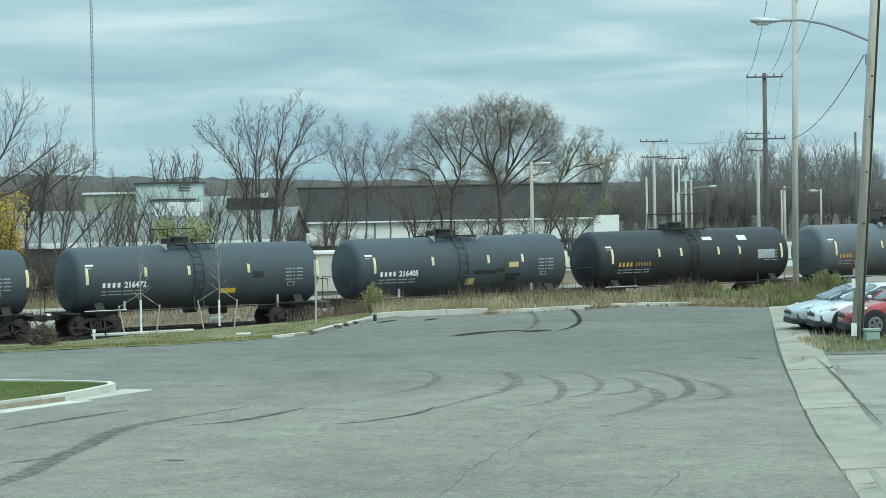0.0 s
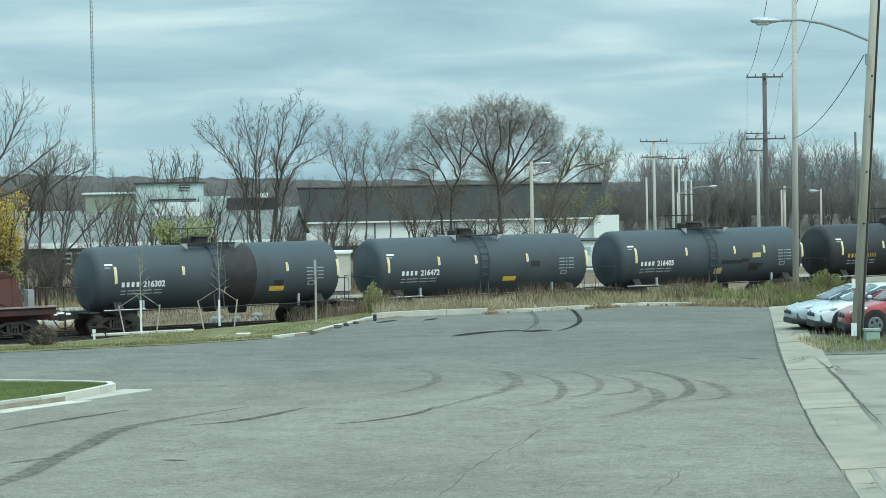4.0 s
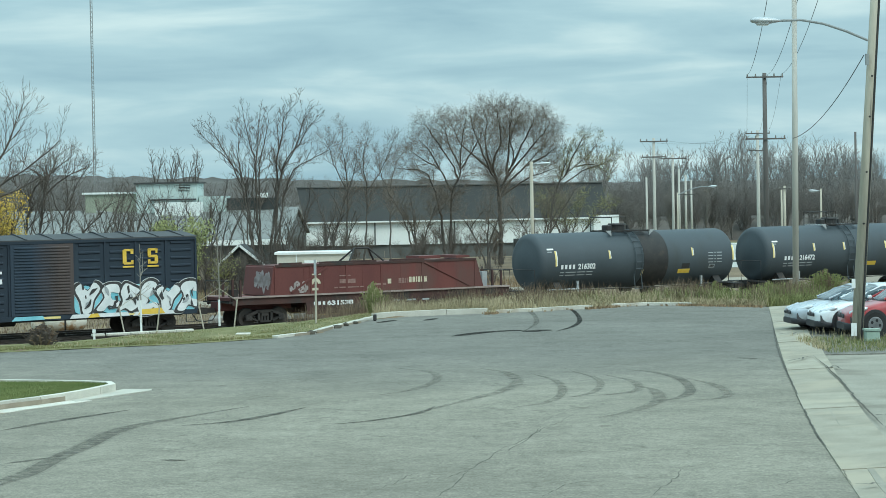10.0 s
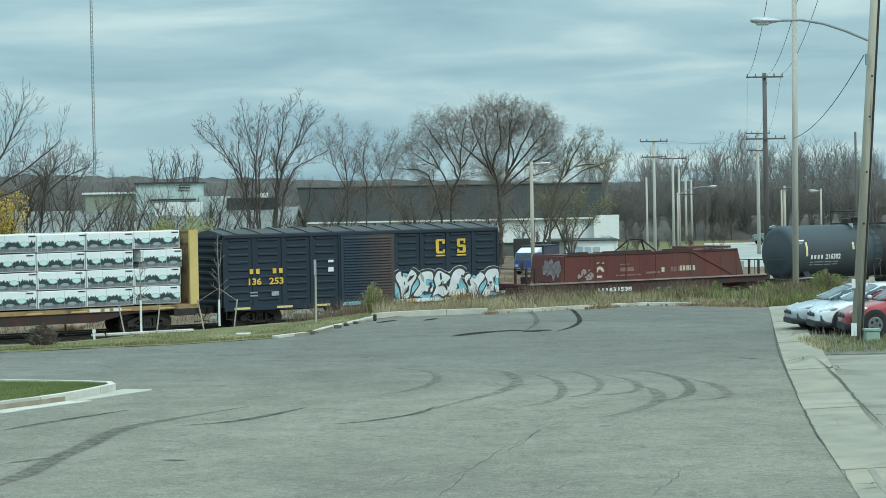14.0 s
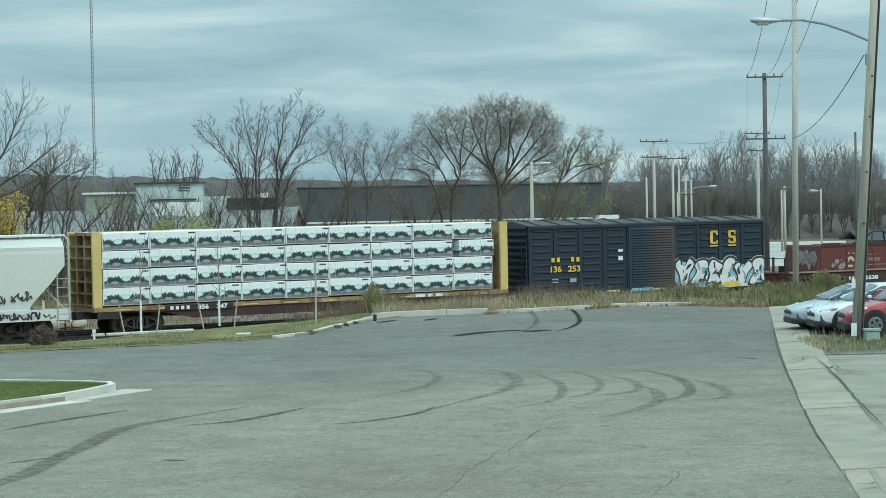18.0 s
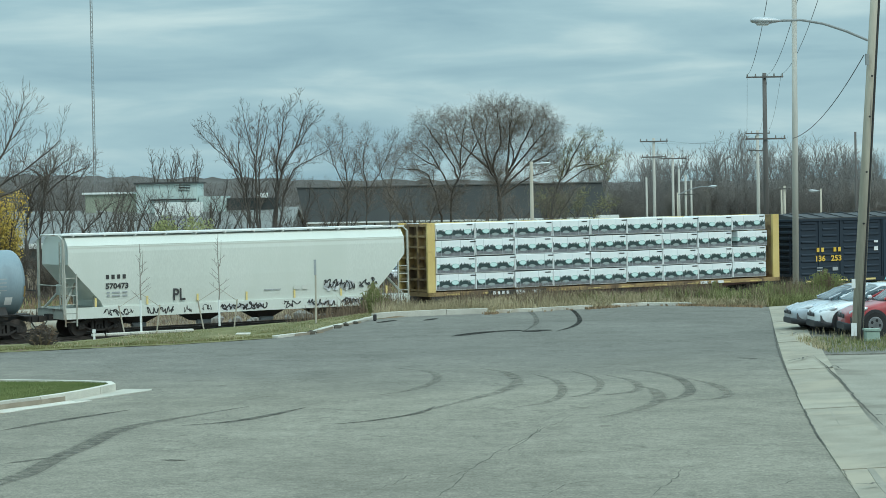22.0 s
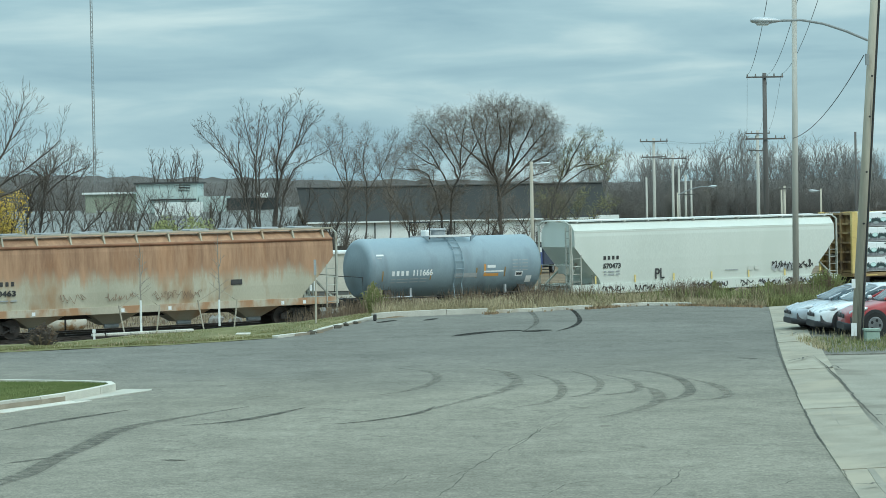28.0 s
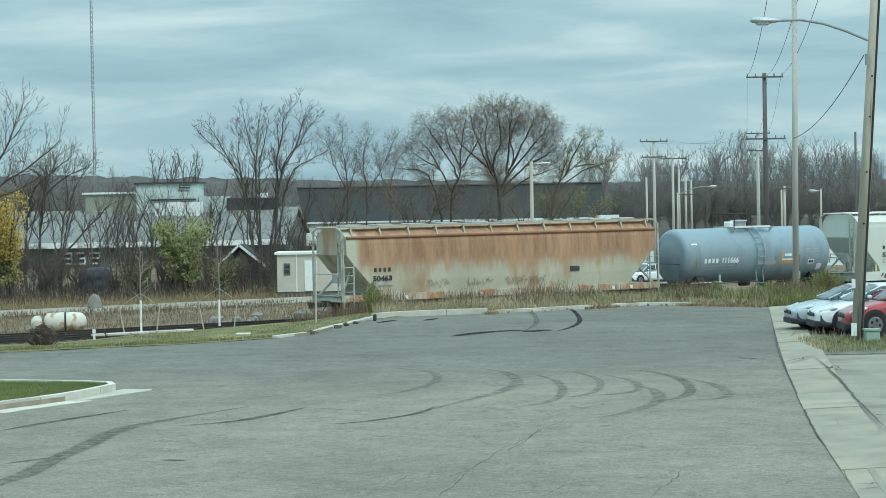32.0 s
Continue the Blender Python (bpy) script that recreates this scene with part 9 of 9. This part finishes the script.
# ---- verge plants ----
def blades(name, label, spots, mat, kind="stuff", category="grass"):
    """Tapered leaning blades: rows of (x, y, z, height, width, lean)."""
    rng = random.Random(5)
    V, F = [], []
    for x, y, z, hgt, wid, ln in spots:
        a = rng.uniform(0, 6.28)
        dx, dy = math.cos(a), math.sin(a)
        b = rng.uniform(0, 6.28)
        lx, ly = math.cos(b) * ln * hgt, math.sin(b) * ln * hgt
        o = len(V)
        V += [(x - dx * wid / 2, y - dy * wid / 2, z - 0.05), (x + dx * wid / 2, y + dy * wid / 2, z - 0.05),
              (x + dx * wid / 3 + lx * 0.4, y + dy * wid / 3 + ly * 0.4, z + hgt * 0.6), (x - dx * wid / 3 + lx * 0.4, y - dy * wid / 3 + ly * 0.4, z + hgt * 0.6),
              (x + lx, y + ly, z + hgt)]
        F += [(o, o + 1, o + 2, o + 3), (o + 3, o + 2, o + 4)]
    ob = raw(name, V, F, M[mat])
    return tagged(ob, label, category, kind=kind)


rng = random.Random(40)


def patch(n, x0, x1, y_of, hgt, wid, lean, keep=None):
    out = []
    while len(out) < n:
        x = rng.uniform(x0, x1)
        lo_y, hi_y = y_of(x)
        y = rng.uniform(lo_y, hi_y)
        c = noise.noise((x * 0.5, y * 0.5, 7.0)) * 0.5 + 0.5
        if keep and rng.random() > keep(x, y, c):
            continue
        out.append((x, y, ground_z(x, y), rng.uniform(*hgt) * (0.6 + 0.8 * c), wid * rng.uniform(0.6, 1.4), lean * rng.random()))
    return out


blades("verge_grass", "short green mown grass along the kerb", patch(45000, -16, -1.2, lambda x: (street_edge(x) + 0.25, along(CREST, x) + 1.5), (0.012, 0.03), 0.024, 0.8), "turf_blade")
blades("verge_grass_dry", "dry tufts among the mown grass", patch(900, -16, -1.2, lambda x: (street_edge(x) + 0.25, along(CREST, x) + 1.5), (0.03, 0.1), 0.03, 0.6, lambda x, y, c: c * c), "tan")
blades("lawn_grass", "short green lawn grass", [(x, y, 0.13, h, w, l) for x, y, z, h, w, l in patch(24000, -10.6, -7.5, lambda x: (along(ISLAND_FRONT, x) + 0.4, along(ISLAND_BACK, x) - 0.2), (0.02, 0.045), 0.018, 0.8)], "grass")
blades("dry_weeds", "tall tan weeds along the street end", patch(20000, -2.4, 11.6, lambda x: (street_edge(x) + 0.4, street_edge(x) + 4.5), (0.08, 0.5), 0.018, 0.7, lambda x, y, c: (0.12 + max(0.0, c - 0.28) * 2.2) * (1.0 if x < 8.0 else 0.25)), "tan", category="weeds")
blades("brown_weeds", "brown seed stalks in the dry weeds", patch(4200, -2.4, 14, lambda x: (street_edge(min(x, 11.4)) + 0.9, street_edge(min(x, 11.4)) + 5), (0.3, 0.85), 0.018, 0.5, lambda x, y, c: max(0.03, (c - 0.45) * 3)), "brush", category="weeds")
blades("green_weeds", "leafy green weeds at the street end", patch(22000, 5.0, 19.0, lambda x: (street_edge(min(x, 11.4)) + 0.6, street_edge(min(x, 11.4)) + 8), (0.1, 0.55), 0.03, 1.0, lambda x, y, c: min(1.0, c * 0.3 + max(0, x - 7) / 5)), "weed", category="weeds")
blades("low_weeds", "low weeds spilling over the kerb", patch(2400, -1.5, 11.4, lambda x: (street_edge(x) + 0.2, street_edge(x) + 0.9), (0.05, 0.24), 0.03, 1.0, lambda x, y, c: c ** 1.5), "tan", category="weeds")
gaps = ((1.66, 0.16), (5.7, 0.4), (9.9, 0.9))
blades("kerb_weeds", "tan weeds grown over gaps in the kerb", [(x, y, max(z, 0.0), h, w, l) for x, y, z, h, w, l in patch(1500, 1.3, 11.3, lambda x: (street_edge(x) - 0.2, street_edge(x) + 0.6), (0.06, 0.26), 0.035, 1.1, lambda x, y, c: 1.0 if any(abs(x - g) < d for g, d in gaps) else 0.02)], "tan", category="weeds")
blades("leaf_litter", "brown fallen leaves lying along the kerb", [(x, y, 0.03, h, w, l) for x, y, z, h, w, l in patch(700, 1.3, 11.3, lambda x: (street_edge(x) - 0.7, street_edge(x) + 0.1), (0.02, 0.06), 0.07, 1.6, lambda x, y, c: 0.6 if any(abs(x - g) < d * 1.6 for g, d in gaps) else 0.03)], "litter", category="leaves")
blades("bank_weeds", "grey brown dead weeds on the bank by the rails", patch(9000, -30, 2, lambda x: (along(CREST, x) + 4.0, D0 + x * TT - 2.5), (0.12, 0.42), 0.03, 0.5), "brush", category="weeds")
blades("bank_weeds_tan", "pale dead grass on the bank by the rails", patch(6000, -30, 2, lambda x: (along(CREST, x) + 3.0, D0 + x * TT - 2.0), (0.1, 0.28), 0.03, 0.6), "tan", category="weeds")
blades("pole_weeds", "weeds and grass round the pole foot", [(x, y, 0.02, h, w, l) for x, y, z, h, w, l in patch(9000, 9.75, 20, lambda x: (58.9 + 0.2 * (x - 9), 64.6), (0.03, 0.15), 0.02, 0.9)], "weed", category="weeds")
blades("pole_weeds_dry", "dry stalks round the pole foot", [(x, y, 0.02, h, w, l) for x, y, z, h, w, l in patch(1300, 9.75, 20, lambda x: (58.9 + 0.2 * (x - 9), 66.5), (0.08, 0.3), 0.014, 0.7)], "tan", category="weeds")
yard = lambda a, b: (lambda x: (D0 + x * TT + a / CT, D0 + x * TT + b / CT))
blades("crest_weeds", "dead brown weeds along the top of the bank", patch(5200, -16, -8.2, lambda x: (along(CREST, x) + 0.3, along(CREST, x) + 2.6), (0.06, 0.22), 0.022, 0.7), "brush", category="weeds")
blades("crest_weeds_tall", "tall dead stalks by the kerb corner", patch(1500, -5.2, -2.4, lambda x: (along(CREST, x) + 0.2, along(CREST, x) + 4.5), (0.3, 0.95), 0.02, 0.5, lambda x, y, c: c), "brush", category="weeds")
blades("track_weeds", "dead weeds between the rails and the yard road", patch(13000, -45, 12, yard(7.5, 25.5), (0.06, 0.3), 0.03, 0.7), "brush", category="weeds")
blades("track_weeds_tan", "tan dead grass between the rails and the yard road", patch(9000, -45, 12, yard(2.6, 27), (0.06, 0.28), 0.03, 0.7), "tan", category="weeds")
blades("road_edge_weeds", "ragged weeds along the yard road", patch(5000, -45, 8, yard(23.8, 26.5), (0.08, 0.5), 0.035, 0.7, lambda x, y, c: max(0.0, c - 0.3) * 2), "brush", category="weeds")
blades("yard_brush", "russet brush behind the yard road", patch(12000, -45, 6, yard(32, 46), (0.1, 0.5), 0.04, 0.7), "litter", category="brush")
blades("yard_brush_leafy", "olive undergrowth behind the yard road", patch(2500, -45, 0, yard(33, 50), (0.1, 0.45), 0.08, 0.8, lambda x, y, c: c * c), "weed", category="brush")


blades("undergrowth", "dark leafless undergrowth before the factory", patch(9000, -46, 4, yard(38, 60), (0.3, 1.1), 0.05, 0.6), "undergrowth", category="brush")


def clump(name, label, x, y, hgt, spread, n, mats, z=None):
    e = thing(name, label, "bush", "verge bushes")
    z = ground_z(x, y) if z is None else z
    r2 = random.Random(int(x * 10) + 900)
    for mat, part_name, share in mats:
        V, F = [], []
        for k in range(int(n * share)):
            a, d = r2.uniform(0, 6.28), abs(r2.gauss(0, 0.5)) * spread
            bx, by = math.cos(a) * d * 0.5, math.sin(a) * d * 0.5
            l = hgt * r2.uniform(0.5, 1.05) * (1 - 0.35 * d / spread)
            tx, ty = math.cos(a) * d * 0.9, math.sin(a) * d * 0.9
            w = r2.uniform(0.012, 0.03)
            o = len(V)
            V += [(bx - w, by, 0), (bx + w, by, 0), (tx + w * 0.5, ty, l), (tx - w * 0.5, ty, l)]
            F.append((o, o + 1, o + 2, o + 3))
            for j in range(4):
                t = r2.uniform(0.3, 1.0)
                cx, cy, cz = bx + (tx - bx) * t, by + (ty - by) * t, l * t
                s = r2.uniform(0.03, 0.09)
                b2 = r2.uniform(0, 6.28)
                o = len(V)
                V += [(cx, cy, cz), (cx + math.cos(b2) * s, cy + math.sin(b2) * s, cz + s * 0.6), (cx + math.cos(b2) * s * 1.8, cy + math.sin(b2) * s * 1.8, cz + s * 0.2)]
                F.append((o, o + 1, o + 2))
        raw(part_name, V, F, M[mat], e)
    e.matrix_basis = pose(x, y, z)


clump("bush", "tall ragged green bush by the kerb corner", -2.5, 82.6, 1.15, 0.5, 300, (("weed", "leafy_growth", 0.75), ("tan", "dead_growth", 0.25)))
clump("bush", "round dark dead bush on the verge", -11.68, 67.7, 0.62, 0.5, 420, (("undergrowth", "dead_growth", 0.7), ("brush", "leaf_growth", 0.3)))
clump("bush", "leafy green bush among the weeds", 12.6, 90.5, 0.9, 1.3, 260, (("weed", "leafy_growth", 0.8), ("brush", "dead_growth", 0.2)))
clump("bush", "leafy green bush among the weeds", 10.3, 88.8, 0.8, 0.8, 170, (("weed", "leafy_growth", 0.6), ("brush", "dead_growth", 0.4)))
clump("bush", "dead weeds by the kerb corner", -3.6, 85.5, 0.8, 1.0, 260, (("brush", "dead_growth", 1.0),))
clump("bush", "leafy green bush beside the parking lot", 14.4, 88.0, 1.05, 1.2, 300, (("weed", "leafy_growth", 0.8), ("brush", "dead_growth", 0.2)))

blades("gutter_weeds", "dead leaves and weeds along the gutter joint", [(x, y, 0.05, h, w, l) for x, y, z, h, w, l in patch(220, 9.6, 10.0, lambda x: (59.4 + 2.0 * (x - 9.6), 64.0), (0.05, 0.2), 0.02, 0.9)], "tan", category="weeds")
# small things on the verge
e = thing("sign_post", "thin weathered post with a narrow upright plate", "sign post", at=pose(-4.2, 76.3, 0.05))
part("post", tube((0, 0, -0.3), (0.02, 0, 2.05), 0.035, 0.03, 8), M["pole_wood"], e)
part("plate", box(-0.035, 0.045, -0.05, -0.035, 1.6, 2.1), M["letter_dim"], e)
for k, (x, y, ln, rz) in enumerate(((-10.62, 71.5, 0.4, 20), (-10.05, 71.8, 0.75, 31), (-9.45, 72.2, 0.6, 26), (-8.8, 72.6, 0.9, 33), (-8.15, 73.05, 0.6, 29))):
    e = part("concrete_beam", box(-ln / 2, ln / 2, -0.09, 0.09, 0, 0.09, bevel=0.02), M["kerb"], at=pose(x, y, 0.05, 0, 0, rz))
    tagged(e, "pale concrete beam lying in the grass", "concrete beam", "beams in the grass")
e = part("stone_slab", box(-0.22, 0.22, -0.3, 0.3, -0.08, -0.03, bevel=0.015), M["kerb"], at=pose(-6.15, 71.2, 0.12))
tagged(e, "flat pale stone slab in the grass", "slab")
e = part("marker_post", box(-0.06, 0.06, -0.07, 0.07, -0.1, 0.12, bevel=0.03), M["black"], at=pose(-2.33, 78.3, 0.1))
tagged(e, "small black block on the kerb corner", "block")
e = thing("marker_stake", "short white stake in the grass", "stake", at=pose(-10.5, 69.9, 0.1))
part("stake", box(-0.03, 0.03, -0.02, 0.02, -0.1, 0.26), M["white"], e)
part("plate", box(-0.05, 0.05, -0.03, -0.02, 0.16, 0.26), M["white"], e)
# old tank behind the rails
e = thing("scrap_tank", "rusty white scrap tank lying beside the rails", "tank", at=pose(-19.5, 118.0, GROUND_LOW, 0, 0, 8))
part("shell", lathe([(-0.75, 0.05), (-0.7, 0.3), (-0.55, 0.45), (0.2, 0.5), (0.95, 0.5), (1.2, 0.42), (1.36, 0.25), (1.4, 0.05)], 20, zc=0.5), M["rust_white"], e, smooth=True)
part("shell", lathe([(-1.4, 0.05), (-1.36, 0.25), (-1.2, 0.4), (-0.95, 0.42), (-0.86, 0.3), (-0.82, 0.05)], 20, zc=0.44), M["rust_white"], e, smooth=True)
part("band", lathe([(0.28, 0.5), (0.3, 0.515), (0.36, 0.515), (0.38, 0.5)], 20, zc=0.5), M["black"], e)
bm = bmesh.new()
bmesh.ops.create_icosphere(bm, subdivisions=3, radius=1.0)
for v in bm.verts:
    v.co = Vector((v.co.x * 0.44, v.co.y * 0.38, v.co.z * 0.75 + 0.1)) + v.co * 0.06 * noise.noise(v.co * 1.7)
e = part("boulder", bm, M["stone"], smooth=True, at=pose(-21.05, 140.6, GROUND_LOW + 0.1))
tagged(e, "large grey boulder behind the yard road", "boulder")
e = thing("covered_stack", "stack under a faded blue-grey tarpaulin in the brush", "stack", at=pose(-24.75, 166, G0))
bm = box(-1.05, 1.05, -0.9, 0.9, 0, 1.75, bevel=0.12)
bmesh.ops.subdivide_edges(bm, edges=bm.edges, cuts=3, use_grid_fill=True)
for v in bm.verts:
    v.co += Vector((noise.noise(v.co * 1.3), noise.noise(v.co * 1.3 + Vector((5, 0, 0))), noise.noise(v.co * 1.7 + Vector((0, 9, 0))))) * 0.12 * min(1.0, v.co.z)
part("tarpaulin", bm, M["tarp_dusk"], e, smooth=True)
for z in (0.5, 1.1):
    part("strap", box(-1.12, 1.12, -1.03, -0.98, z, z + 0.05), M["black"], e)
# a heap of broken stone seen under the cars
for k in range(26):
    r2 = random.Random(700 + k)
    s = r2.uniform(0.15, 0.42)
    bm = bmesh.new()
    bmesh.ops.create_icosphere(bm, subdivisions=1, radius=s)
    for v in bm.verts:
        v.co *= r2.uniform(0.75, 1.2)
    x = r2.uniform(-12.5, -4.5)
    e = part("rubble_stone", bm, M["stone"], at=pose(x, D0 + x * TT + 11.5 + r2.gauss(0, 0.7), GROUND_LOW + s * 0.5))
    tagged(e, "broken grey stone in a heap behind the rails", "stone", "rubble heap")


def motions():
    rows_t = [0.0 + 2.0 * k for k in range(17)]
    for car, s in TRAIN:
        walk(car, [(t, pose(*on_track(s + run(t)), ZR, rz=math.degrees(TH))) for t in rows_t])
    step = 0.1
    count = int(32.0 / step)
    # wheelsets roll without slipping: 0.45 m radius
    turns = [(k * step, Matrix.Rotation(run(k * step) / 0.45, 4, "Y")) for k in range(count + 1)]
    for w in SPIN:
        base = Matrix.Translation(w.matrix_basis.translation)
        walk(w, [(t, base @ m) for t, m in turns])
    # the lorry drives along the back of the yard at 7.6 m/s
    nose = lambda t: 31.6 - 7.6 * (t - 14.5)
    walk(LORRY, [(4.0 * k, pose(nose(4.0 * k), 266.4, GROUND_LOW + 0.03)) for k in range(9)])
    for w in LORRY_WHEELS:
        base = Matrix.Translation(w.matrix_basis.translation)
        walk(w, [(0.0625 * k, base @ Matrix.Rotation(-7.6 * 0.0625 * k / 0.34, 4, "Y")) for k in range(513)])


motions()
